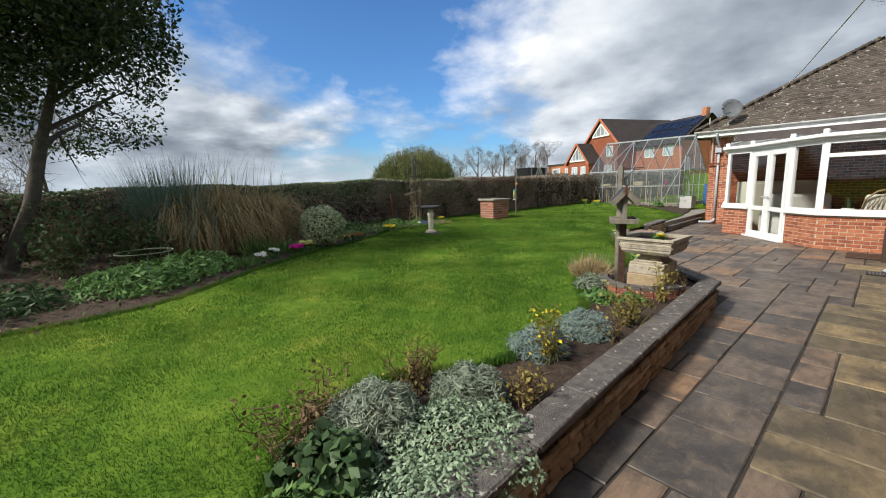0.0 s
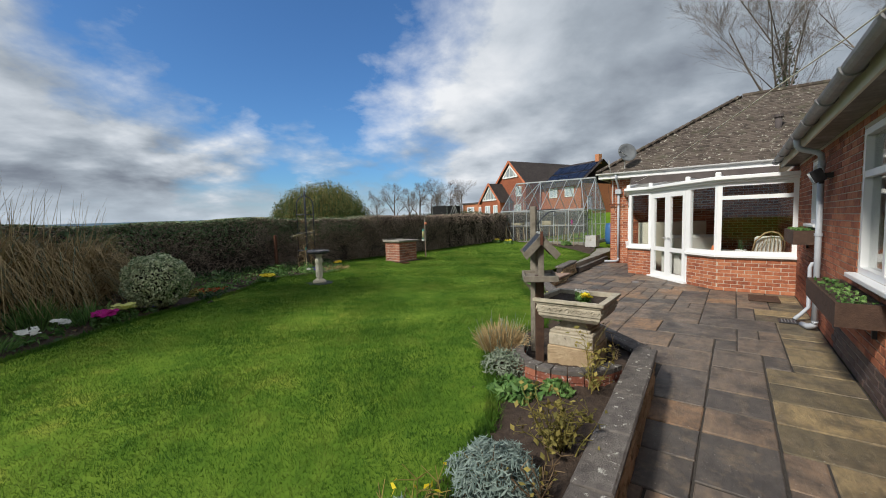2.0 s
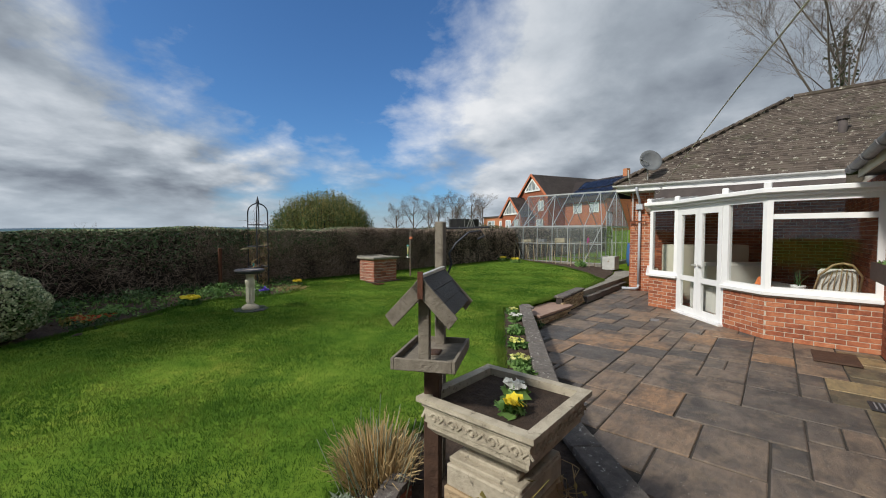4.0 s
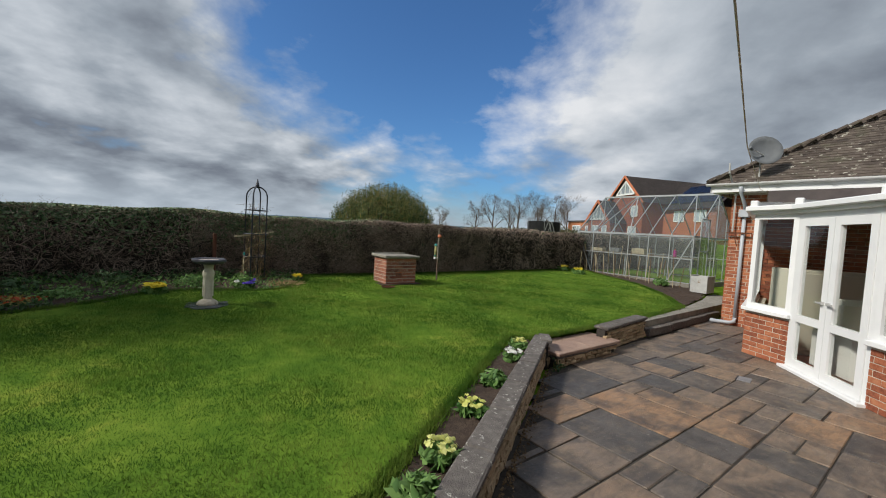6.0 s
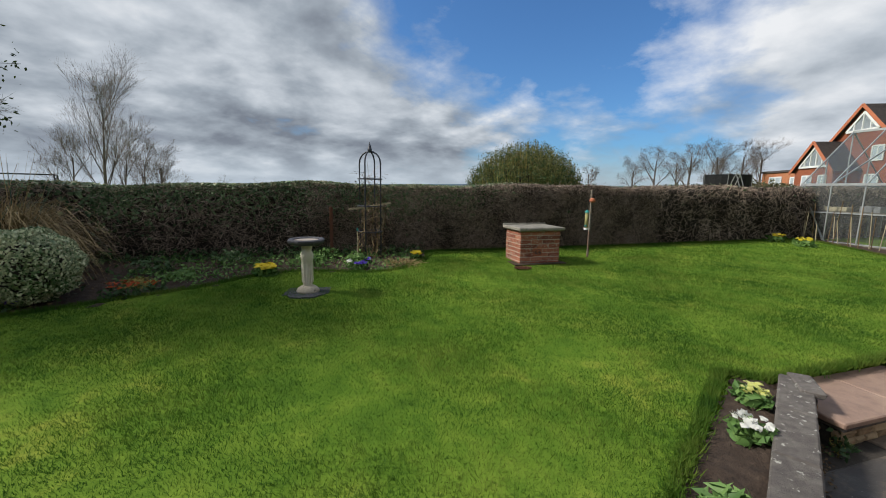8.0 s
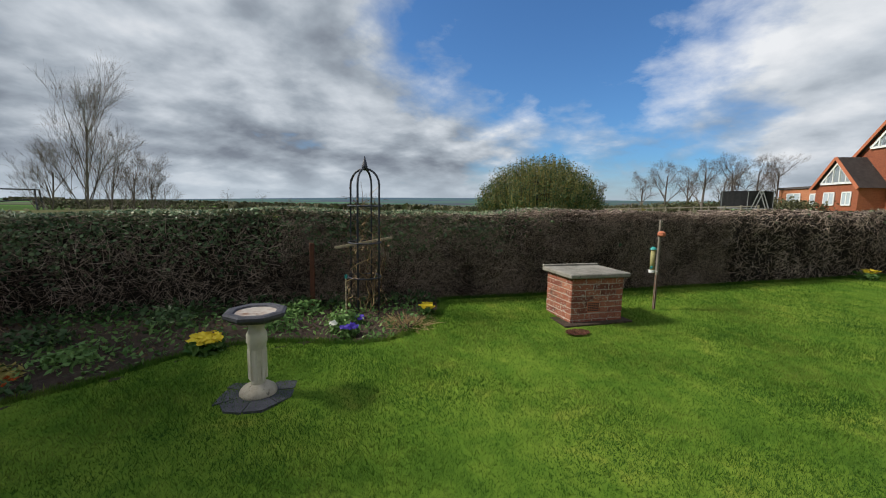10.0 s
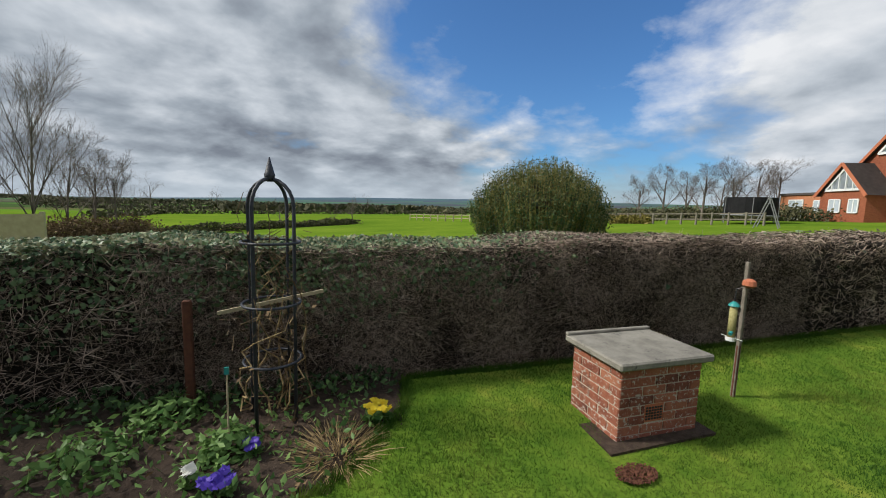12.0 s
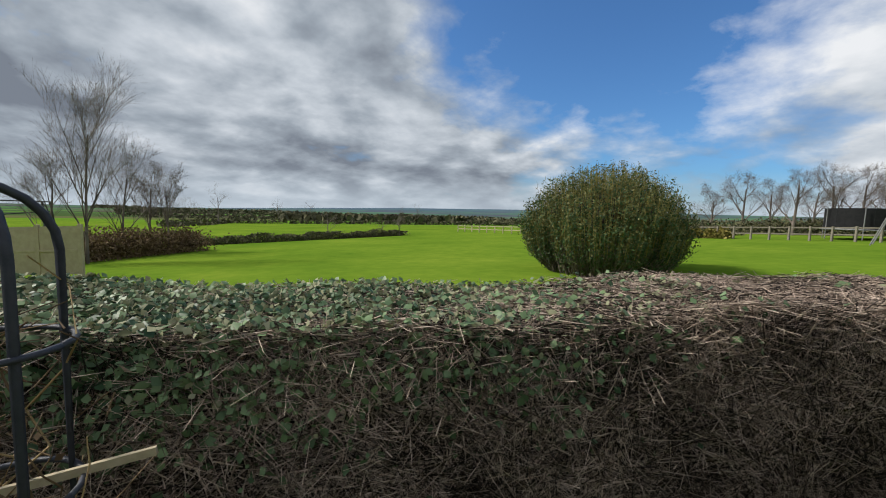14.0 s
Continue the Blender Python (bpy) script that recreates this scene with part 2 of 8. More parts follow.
M["slab"] = slab_stone("sandstone slab", [(0.0, (0.085, 0.076, 0.070)), (0.3, (0.15, 0.122, 0.10)), (0.6, (0.20, 0.150, 0.112)), (0.85, (0.24, 0.165, 0.110)), (1.0, (0.32, 0.190, 0.105))], (0.050, 0.045, 0.043))
M["slab_algae"] = slab_stone("yellowed sandstone slab", [(0.0, (0.12, 0.10, 0.062)), (0.5, (0.22, 0.17, 0.095)), (1.0, (0.34, 0.25, 0.125))], (0.06, 0.052, 0.04))
M["step"] = material("pinkish sandstone", [(0.25, (0.17, 0.12, 0.095)), (0.5, (0.30, 0.20, 0.155)), (0.75, (0.38, 0.27, 0.20))], 8, 0.7, bump=0.5, bump_scale=25)
M["joint"] = material("joint mortar", [(0.3, (0.025, 0.022, 0.02)), (0.7, (0.07, 0.06, 0.05))], 30, 0.95, bump=0.6)
M["brick"] = material("red brick", [(0.2, (0.16, 0.045, 0.025)), (0.45, (0.33, 0.105, 0.052)), (0.65, (0.45, 0.165, 0.08)), (0.85, (0.50, 0.24, 0.13))], 14, 0.85, bump=0.5, bump_scale=90, big=0.2, per_object=0.35, per_island=0.30)
M["dark_brick"] = material("dark engineering brick", [(0.2, (0.04, 0.03, 0.03)), (0.6, (0.10, 0.065, 0.055)), (0.9, (0.17, 0.10, 0.08))], 14, 0.6, bump=0.4, per_object=0.3)
M["old_brick"] = material("weathered red brick", [(0.2, (0.13, 0.04, 0.03)), (0.5, (0.30, 0.10, 0.06)), (0.8, (0.42, 0.17, 0.10))], 14, 0.9, bump=0.6, bump_scale=80, per_object=0.4, spots=[(34, 0.555, 0.64, (0.50, 0.46, 0.41)), (3.0, 0.58, 0.72, (0.07, 0.05, 0.04))])
M["mortar"] = material("mortar", [(0.3, (0.42, 0.37, 0.30)), (0.7, (0.60, 0.54, 0.45))], 40, 0.95, bump=0.6)
M["stone"] = material("buff walling stone", [(0.2, (0.17, 0.12, 0.065)), (0.5, (0.36, 0.26, 0.155)), (0.8, (0.50, 0.39, 0.25))], 12, 0.9, bump=0.9, bump_scale=40, per_object=0.35, per_island=0.3)
M["coping"] = material("lichened coping", [(0.25, (0.05, 0.045, 0.042)), (0.5, (0.125, 0.11, 0.10)), (0.75, (0.22, 0.20, 0.18))], 16, 0.9, bump=0.7, bump_scale=70, spots=[(22, 0.61, 0.66, (0.46, 0.45, 0.40))])
M["cast"] = material("cast stone", [(0.2, (0.22, 0.19, 0.14)), (0.5, (0.46, 0.41, 0.32)), (0.8, (0.62, 0.57, 0.46))], 13, 0.85, bump=0.6, bump_scale=80, spots=[(20, 0.60, 0.70, (0.16, 0.14, 0.11))])
M["bath_stone"] = material("painted stone", [(0.2, (0.42, 0.38, 0.28)), (0.5, (0.62, 0.58, 0.46)), (0.8, (0.72, 0.69, 0.58))], 12, 0.8, bump=0.4)
M["bath_dark"] = material("dark bowl stone", [(0.2, (0.03, 0.03, 0.04)), (0.6, (0.08, 0.08, 0.095)), (0.85, (0.17, 0.16, 0.17))], 16, 0.7, bump=0.6)
M["bath_inside"] = material("bowl lining", [(0.3, (0.33, 0.27, 0.21)), (0.6, (0.62, 0.56, 0.50))], 9, 0.4, bump=0.1, spots=[(9, 0.45, 0.62, (0.20, 0.085, 0.03))])
M["upvc"] = material("white upvc", [(0.3, (0.74, 0.75, 0.76)), (0.7, (0.83, 0.84, 0.84))], 4, 0.3, bump=0.02, big=0.5)
M["grey_pipe"] = material("grey plastic pipe", [(0.3, (0.36, 0.39, 0.43)), (0.7, (0.47, 0.50, 0.54))], 6, 0.4, bump=0.05)
M["grey_gutter"] = material("weathered grey gutter", [(0.3, (0.15, 0.15, 0.16)), (0.7, (0.27, 0.27, 0.28))], 7, 0.45, bump=0.1)
M["white_gutter"] = material("white gutter", [(0.3, (0.58, 0.58, 0.58)), (0.7, (0.74, 0.74, 0.74))], 6, 0.45, bump=0.05)
M["soffit"] = material("peeling painted boards", [(0.25, (0.10, 0.085, 0.075)), (0.5, (0.19, 0.165, 0.145)), (0.75, (0.34, 0.32, 0.29))], 7, 0.85, bump=0.3)
M["roof_sheet"] = material("pale grey roof sheet", [(0.3, (0.36, 0.36, 0.35)), (0.7, (0.52, 0.51, 0.48))], 3, 0.5, bump=0.1)
M["cream"] = material("cream panel", [(0.3, (0.62, 0.58, 0.47)), (0.7, (0.70, 0.66, 0.55))], 5, 0.6, bump=0.05)
M["black"] = material("black plastic", [(0.3, (0.015, 0.015, 0.017)), (0.7, (0.04, 0.04, 0.045))], 20, 0.5, bump=0.1)
M["tile"] = material("roof tile", [(0.2, (0.025, 0.020, 0.017)), (0.45, (0.060, 0.046, 0.038)), (0.7, (0.11, 0.088, 0.072))], 7, 0.95, bump=0.5, bump_scale=60, per_object=0.3, per_island=0.4, spots=[(9, 0.60, 0.65, (0.40, 0.38, 0.32)), (2.2, 0.55, 0.75, (0.075, 0.075, 0.045))])
M["alu"] = material("dull aluminium", [(0.3, (0.30, 0.32, 0.33)), (0.7, (0.46, 0.48, 0.49))], 8, 0.5, 0.5, bump=0.1)
M["iron"] = material("blue grey painted metal", [(0.3, (0.02, 0.024, 0.034)), (0.7, (0.055, 0.06, 0.08))], 20, 0.5, bump=0.25)
M["rust"] = material("rusted steel", [(0.3, (0.07, 0.028, 0.018)), (0.7, (0.17, 0.065, 0.035))], 20, 0.9, bump=0.5)
M["old_wood"] = material("weathered grey wood", [(0.25, (0.10, 0.085, 0.065)), (0.5, (0.21, 0.185, 0.15)), (0.75, (0.33, 0.30, 0.25))], 16, 0.9, bump=0.6, bump_scale=60)
M["brown_wood"] = material("brown stained wood", [(0.3, (0.035, 0.018, 0.012)), (0.7, (0.10, 0.055, 0.035))], 14, 0.7, bump=0.4)
M["pale_wood"] = material("pale wood", [(0.3, (0.34, 0.28, 0.18)), (0.7, (0.50, 0.43, 0.30))], 14, 0.85, bump=0.4)
M["felt"] = material("black slate felt", [(0.3, (0.012, 0.013, 0.016)), (0.6, (0.03, 0.032, 0.037)), (0.85, (0.075, 0.075, 0.08))], 10, 0.55, bump=0.5)
M["concrete"] = material("weathered concrete", [(0.25, (0.12, 0.11, 0.095)), (0.5, (0.25, 0.235, 0.20)), (0.75, (0.37, 0.35, 0.30))], 8, 0.85, bump=0.5, bump_scale=60, spots=[(12, 0.60, 0.70, (0.10, 0.095, 0.085))])
M["twig"] = leafy("hedge twigs", (0.020, 0.014, 0.011), (0.60, 0.48, 0.39), 0.8, 0.0, 2.0)
M["twig"].node_tree.nodes["Color Ramp"].color_ramp.elements.new(0.5).color = (0.23, 0.175, 0.14, 1)
M["twig_grey"] = leafy("bare branches", (0.08, 0.066, 0.058), (0.25, 0.205, 0.18), 0.9, 0.0)
M["bark"] = material("bark", [(0.3, (0.04, 0.035, 0.028)), (0.7, (0.12, 0.105, 0.085))], 12, 0.95, bump=1.0, bump_scale=30)
# near-black filling for hedge and bushes: their inner shade as colour
M["core"] = material("painted inner shade", [(0.3, (0.012, 0.010, 0.008)), (0.7, (0.045, 0.034, 0.026))], 14, 1.0, bump=1.0)
M["ivy"] = leafy("ivy leaves", (0.028, 0.065, 0.030), (0.21, 0.30, 0.15), 0.45, 0.12)
M["ivy_pale"] = leafy("pale ivy leaves", (0.16, 0.17, 0.09), (0.42, 0.42, 0.27), 0.6, 0.2)
M["holly"] = leafy("evergreen leaves", (0.012, 0.026, 0.010), (0.06, 0.085, 0.03), 0.35, 0.15)
M["variegated"] = leafy("variegated leaves", (0.09, 0.17, 0.06), (0.74, 0.75, 0.50), 0.4, 0.25, 1.3)
M["sage"] = leafy("grey green leaves", (0.12, 0.16, 0.10), (0.38, 0.43, 0.34), 0.7, 0.2)
M["silver"] = leafy("silver leaves", (0.17, 0.26, 0.15), (0.42, 0.52, 0.36), 0.6, 0.2)
M["green"] = leafy("fresh green leaves", (0.05, 0.13, 0.03), (0.20, 0.33, 0.10), 0.5, 0.25)
M["deep_green"] = leafy("deep green leaves", (0.025, 0.06, 0.02), (0.09, 0.15, 0.06), 0.5, 0.2)
M["bluegreen"] = leafy("blue green leaves", (0.07, 0.12, 0.09), (0.20, 0.28, 0.21), 0.5, 0.2)
M["bluegrey"] = leafy("blue grey leaves", (0.10, 0.15, 0.13), (0.34, 0.42, 0.38), 0.7, 0.2)
M["straw"] = leafy("dry grass", (0.20, 0.14, 0.06), (0.60, 0.45, 0.24), 0.7, 0.2)
M["dry"] = leafy("dry brown stems", (0.07, 0.045, 0.025), (0.26, 0.18, 0.10), 0.8, 0.1)
M["olive"] = leafy("olive stems", (0.12, 0.11, 0.03), (0.38, 0.31, 0.09), 0.7, 0.2)
M["yellow"] = leafy("yellow petals", (0.75, 0.55, 0.02), (0.85, 0.75, 0.08), 0.5, 0.3)
M["cream_petal"] = leafy("cream petals", (0.62, 0.64, 0.13), (0.80, 0.80, 0.34), 0.5, 0.3)
M["white_petal"] = leafy("white petals", (0.70, 0.70, 0.66), (0.85, 0.85, 0.80), 0.5, 0.3)
M["purple"] = leafy("purple petals", (0.07, 0.04, 0.35), (0.16, 0.10, 0.6), 0.5, 0.3)
M["red_petal"] = leafy("dark red petals", (0.22, 0.015, 0.01), (0.45, 0.10, 0.02), 0.5, 0.2)
M["magenta"] = leafy("magenta petals", (0.40, 0.01, 0.18), (0.62, 0.03, 0.33), 0.5, 0.3)
M["glass"] = glass("window glass", (0.95, 0.97, 0.96), 0.97)
M["gh_glass"] = glass("greenhouse glass", (0.94, 0.97, 0.96), 0.92, 0.045)
M["wicker"] = material("cane", [(0.3, (0.25, 0.16, 0.08)), (0.7, (0.45, 0.32, 0.18))], 20, 0.6, bump=0.3)
M["fabric"] = material("pale fabric", [(0.3, (0.55, 0.53, 0.50)), (0.7, (0.68, 0.66, 0.62))], 30, 0.95, bump=0.2)
M["orange"] = material("orange fabric", [(0.3, (0.55, 0.14, 0.05)), (0.7, (0.70, 0.22, 0.08))], 30, 0.9, bump=0.2)
M["terracotta"] = material("terracotta", [(0.3, (0.40, 0.12, 0.06)), (0.7, (0.55, 0.19, 0.10))], 14, 0.8, bump=0.3)
M["blue_plastic"] = material("blue plastic", [(0.3, (0.03, 0.10, 0.25)), (0.7, (0.05, 0.15, 0.35))], 8, 0.5, bump=0.1)
M["teal"] = material("teal plastic", [(0.3, (0.02, 0.22, 0.22)), (0.7, (0.04, 0.32, 0.30))], 8, 0.5, bump=0.1)
M["seed"] = material("bird seed", [(0.3, (0.25, 0.22, 0.08)), (0.7, (0.45, 0.42, 0.20))], 60, 0.8, bump=0.4)
M["solar"] = material("solar panel", [(0.3, (0.02, 0.03, 0.07)), (0.7, (0.035, 0.05, 0.10))], 3, 0.2, bump=0)
M["slate"] = material("dark roof tiles", [(0.3, (0.06, 0.05, 0.05)), (0.7, (0.12, 0.10, 0.095))], 3, 0.8, bump=0.3)
# pale blue-grey base colour: the sky's reflection painted into the panes
M["far_glass"] = material("far glass with painted sky reflection", [(0.3, (0.34, 0.40, 0.46)), (0.7, (0.58, 0.64, 0.70))], 0.5, 0.1, bump=0)
M["dish"] = material("grey dish", [(0.3, (0.11, 0.12, 0.13)), (0.7, (0.16, 0.17, 0.18))], 6, 0.7, bump=0.05)
M["field_hedge"] = leafy("far hedge leaves", (0.05, 0.055, 0.03), (0.15, 0.14, 0.075), 0.9, 0.0)
M["galv"] = material("galvanised steel", [(0.3, (0.42, 0.43, 0.42)), (0.7, (0.62, 0.62, 0.60))], 7, 0.5, 0.3, bump=0.1, spots=[(5, 0.6, 0.7, (0.25, 0.17, 0.10))])
M["plaster"] = material("plain plaster", [(0.3, (0.50, 0.48, 0.44)), (0.7, (0.60, 0.58, 0.53))], 4, 0.9, bump=0.05)
M["fence_wood"] = material("fence boards", [(0.3, (0.36, 0.29, 0.19)), (0.7, (0.50, 0.42, 0.29))], 5, 0.9, bump=0.2)
M["mesh_black"] = material("black netting", [(0.3, (0.02, 0.02, 0.022)), (0.7, (0.04, 0.04, 0.045))], 5, 0.8, bump=0)

# ---------------------------------------------------------------- mesh helpers


def finish(bm, name, mat, smooth=False):
    me = bpy.data.meshes.new(name)
    bm.normal_update()
    bm.to_mesh(me)
    bm.free()
    me.materials.append(mat)
    if smooth:
        for p in me.polygons:
            p.use_smooth = True
    return me


def part(name, bm, mat, parent=None, label="", smooth=False):
    ob = new(name, finish(bm, name, mat, smooth))
    ob.parent = parent
    if label:
        tagged(ob, label)
    return ob


def single(name, bm, mat, label, category, group="", kind="", smooth=False):
    return tagged(part(name, bm, mat, None, "", smooth), label, category, group, kind)


def thing(name, x, y, z, label, category, group="", rz=0, kind=""):
    ob = new(name)
    ob.matrix_world = pose(x, y, z, 0, 0, rz)
    return tagged(ob, label, category, group, kind)


def box(bm, x0, y0, z0, x1, y1, z1, m=None, bevel=0.0):
    g = bmesh.ops.create_cube(bm, size=1.0)
    vs = g["verts"]
    mat = Matrix.Translation(((x0 + x1) / 2, (y0 + y1) / 2, (z0 + z1) / 2)) @ Matrix.Diagonal((abs(x1 - x0), abs(y1 - y0), abs(z1 - z0), 1))
    bmesh.ops.transform(bm, matrix=(m @ mat) if m else mat, verts=vs)
    if bevel:
        es = list({e for v in vs for e in v.link_edges})
        bmesh.ops.bevel(bm, geom=es, offset=bevel, segments=1, affect="EDGES")
    return bm


def B(*a, **k):
    return box(bmesh.new(), *a, **k)


def beam(bm, p, q, w, h, bevel=0.0):
    """A bar from p to q, w wide and h high."""
    p, q = Vector(p), Vector(q)
    d = q - p
    rot = d.to_track_quat("X", "Z").to_matrix().to_4x4()
    return box(bm, 0, -w / 2, -h / 2, d.length, w / 2, h / 2, Matrix.Translation(p) @ rot, bevel)


def tube(bm, pts, r, seg=8, caps=True):
    pts = [Vector(p) for p in pts]
    rs = r if isinstance(r, (list, tuple)) else [r] * len(pts)
    rings = []
    for i, p in enumerate(pts):
        d = pts[min(i + 1, len(pts) - 1)] - pts[max(i - 1, 0)]
        rot = d.to_track_quat("Z", "Y").to_matrix()
        rings.append([bm.verts.new(p + rot @ Vector((rs[i] * math.cos(a), rs[i] * math.sin(a), 0))) for a in (2 * math.pi * k / seg for k in range(seg))])
    for a, b in zip(rings, rings[1:]):
        for k in range(seg):
            bm.faces.new((a[k], a[(k + 1) % seg], b[(k + 1) % seg], b[k]))
    if caps and seg > 2:
        bm.faces.new(rings[0][::-1])
        bm.faces.new(rings[-1])
    return bm


def T(pts, r, seg=8):
    return tube(bmesh.new(), pts, r, seg)


def lathe(bm, prof, seg=24, x=0, y=0, square=0):
    """Turns a profile of (radius, height) about the vertical through x, y."""
    rings = []
    for r, z in prof:
        rings.append([bm.verts.new((x + r * math.cos(2 * math.pi * k / seg + square), y + r * math.sin(2 * math.pi * k / seg + square), z)) for k in range(seg)])
    for a, b in zip(rings, rings[1:]):
        for k in range(seg):
            bm.faces.new((a[k], a[(k + 1) % seg], b[(k + 1) % seg], b[k]))
    bm.faces.new(rings[0][::-1])
    bm.faces.new(rings[-1])
    return bm


def prism(bm, poly, z0, z1):
    a = [bm.verts.new((x, y, z0)) for x, y in poly]
    b = [bm.verts.new((x, y, z1)) for x, y in poly]
    n = len(poly)
    for i in range(n):
        bm.faces.new((a[i], a[(i + 1) % n], b[(i + 1) % n], b[i]))
    bm.faces.new(a[::-1])
    bm.faces.new(b)
    bmesh.ops.recalc_face_normals(bm, faces=bm.faces)
    return bm


def np_mesh(name, verts, faces, mat, parent=None):
    """A mesh from arrays; faces is an n x 3 or n x 4 array."""
    me = bpy.data.meshes.new(name)
    n, k = faces.shape
    me.vertices.add(len(verts))
    me.vertices.foreach_set("co", np.asarray(verts, dtype=np.float32).ravel())
    me.loops.add(n * k)
    me.loops.foreach_set("vertex_index", faces.astype(np.int32).ravel())
    me.polygons.add(n)
    me.polygons.foreach_set("loop_start", np.arange(0, n * k, k, dtype=np.int32))
    me.update(calc_edges=True)
    me.materials.append(mat)
    ob = new(name, me)
    ob.parent = parent
    return ob


rng = np.random.default_rng(7)


def unit(v):
    return v / np.maximum(np.linalg.norm(v, axis=1, keepdims=True), 1e-9)


def leaves_mesh(name, pos, size, mat, parent=None, aspect=0.6, facing=None, spread=0.8, fold=0.15):
    """Leaves as folded kites at pos; facing: mean normals, spread: how far they scatter."""
    n = len(pos)
    nor = rng.normal(size=(n, 3))
    nor = unit(nor) * spread + (facing if facing is not None else np.zeros((n, 3)))
    nor = unit(nor)
    u = unit(np.cross(nor, unit(rng.normal(size=(n, 3)))))
    w = np.cross(nor, u)
    s = (size * (0.6 + 0.8 * rng.random(n)))[:, None]
    v = np.stack([pos - u * s, pos + w * s * aspect - nor * s * fold, pos + u * s, pos - w * s * aspect - nor * s * fold], 1).reshape(-1, 3)
    i = np.arange(n)[:, None] * 4
    f = np.concatenate([i + [0, 1, 2], i + [0, 2, 3]], 1).reshape(-1, 3)
    return tagged(np_mesh(name, v, f, mat, parent), kind="stuff")


def sticks_mesh(name, p, q, r0, r1, mat, parent=None):
    """Thin three-sided twigs from p to q."""
    n = len(p)
    d = unit(q - p)
    a = unit(np.cross(d, unit(rng.normal(size=(n, 3)))))
    b = np.cross(d, a)
    r0 = np.broadcast_to(np.asarray(r0, dtype=float).reshape(-1, 1) if np.ndim(r0) else r0, (n, 1))
    r1 = np.broadcast_to(np.asarray(r1, dtype=float).reshape(-1, 1) if np.ndim(r1) else r1, (n, 1))
    vs = []
    for base, r in ((p, r0), (q, r1)):
        for k in range(3):
            t = 2 * math.pi * k / 3
            vs.append(base + (a * math.cos(t) + b * math.sin(t)) * r)
    v = np.stack(vs, 1).reshape(-1, 3)
    i = np.arange(n)[:, None] * 6
    f = np.concatenate([i + [k, (k + 1) % 3, 3 + (k + 1) % 3, 3 + k] for k in range(3)], 1).reshape(-1, 4)
    return tagged(np_mesh(name, v, f, mat, parent), kind="stuff")


def arcs_mesh(name, base, tip, droop, width, mat, parent=None, steps=4):
    """Blades of grass: ribbons that rise from base, bend and droop to tip."""
    n = len(base)
    side = unit(np.cross(tip - base, np.array([0, 0, 1.0])) + rng.normal(size=(n, 3)) * 0.2)
    vs = []
    for k in range(steps + 1):
        t = k / steps
        c = base * (1 - t) + tip * t
        c = c + np.array([0, 0, 1.0]) * (droop * 4 * t * (1 - t))[:, None]
        w = width * (1 - t * 0.85)
        vs += [c - side * w, c + side * w]
    m = 2 * (steps + 1)
    v = np.stack(vs, 1).reshape(-1, 3)
    i = np.arange(n)[:, None] * m
    f = np.concatenate([i + [2 * k, 2 * k + 1, 2 * k + 3, 2 * k + 2] for k in range(steps)], 1).reshape(-1, 4)
    return tagged(np_mesh(name, v, f, mat, parent), kind="stuff")


def inside(poly, x, y):
    c = np.zeros(np.shape(x), dtype=bool)
    n = len(poly)
    for i in range(n):
        (x0, y0), (x1, y1) = poly[i], poly[(i + 1) % n]
        if y0 == y1:
            continue
        c ^= ((y0 > y) != (y1 > y)) & (x < (x1 - x0) * (y - y0) / (y1 - y0) + x0)
    return c


def smooth(t):
    t = np.clip(t, 0, 1)
    return t * t * (3 - 2 * t)


def tree_limbs(base, height, lean=(0, 0), r0=0.15, levels=4, spread=0.6, kids=4, seed=1, up=0.35, first=0.3, wander=0.12):
    """Limbs of a tree as lists of (p, q, r_p, r_q), thick to thin, and its twig ends."""
    R = random.Random(seed)
    out, tips = [], []

    def grow(p, d, length, r, lev):
        n = 4 if lev == 0 else 3
        pts = [p]
        for k in range(n):
            g = wander * (0.35 if lev == 0 and wander < 0.1 else 1)
            d = (d + Vector((R.gauss(0, g), R.gauss(0, g), R.gauss(0, g / 2) + up * 0.12))).normalized()
            q = pts[-1] + d * (length / n)
            ra, rb = r * (1 - 0.6 * k / n), r * (1 - 0.6 * (k + 1) / n)
            out.append((pts[-1], q, ra, rb))
            pts.append(q)
        if lev >= levels:
            tips.append((pts[-1], d))
            return
        m = kids + R.randint(-1, 1) + (2 if lev == 0 else 0)
        for j in range(m):
            f = (first + (1 - first) * (j + R.random()) / m) if lev == 0 else (0.25 + 0.75 * (j + R.random()) / m)
            f = min(f, 0.999)
            i = int(f * n)
            q = pts[i].lerp(pts[i + 1], f * n - i)
            a = R.uniform(0, 2 * math.pi)
            s = d.orthogonal().normalized()
            s.rotate(Matrix.Rotation(a, 3, d))
            nd = (d * (1 - spread * 0.6) + s * spread + Vector((0, 0, up * 0.5))).normalized()
            grow(q, nd, length * R.uniform(0.42, 0.62) * (1.15 - 0.4 * f), r * (1 - 0.6 * f) * 0.55, lev + 1)
        tips.append((pts[-1], d))

    grow(Vector(base), Vector((lean[0], lean[1], 1)).normalized(), height, r0, 0)
    return out, tips


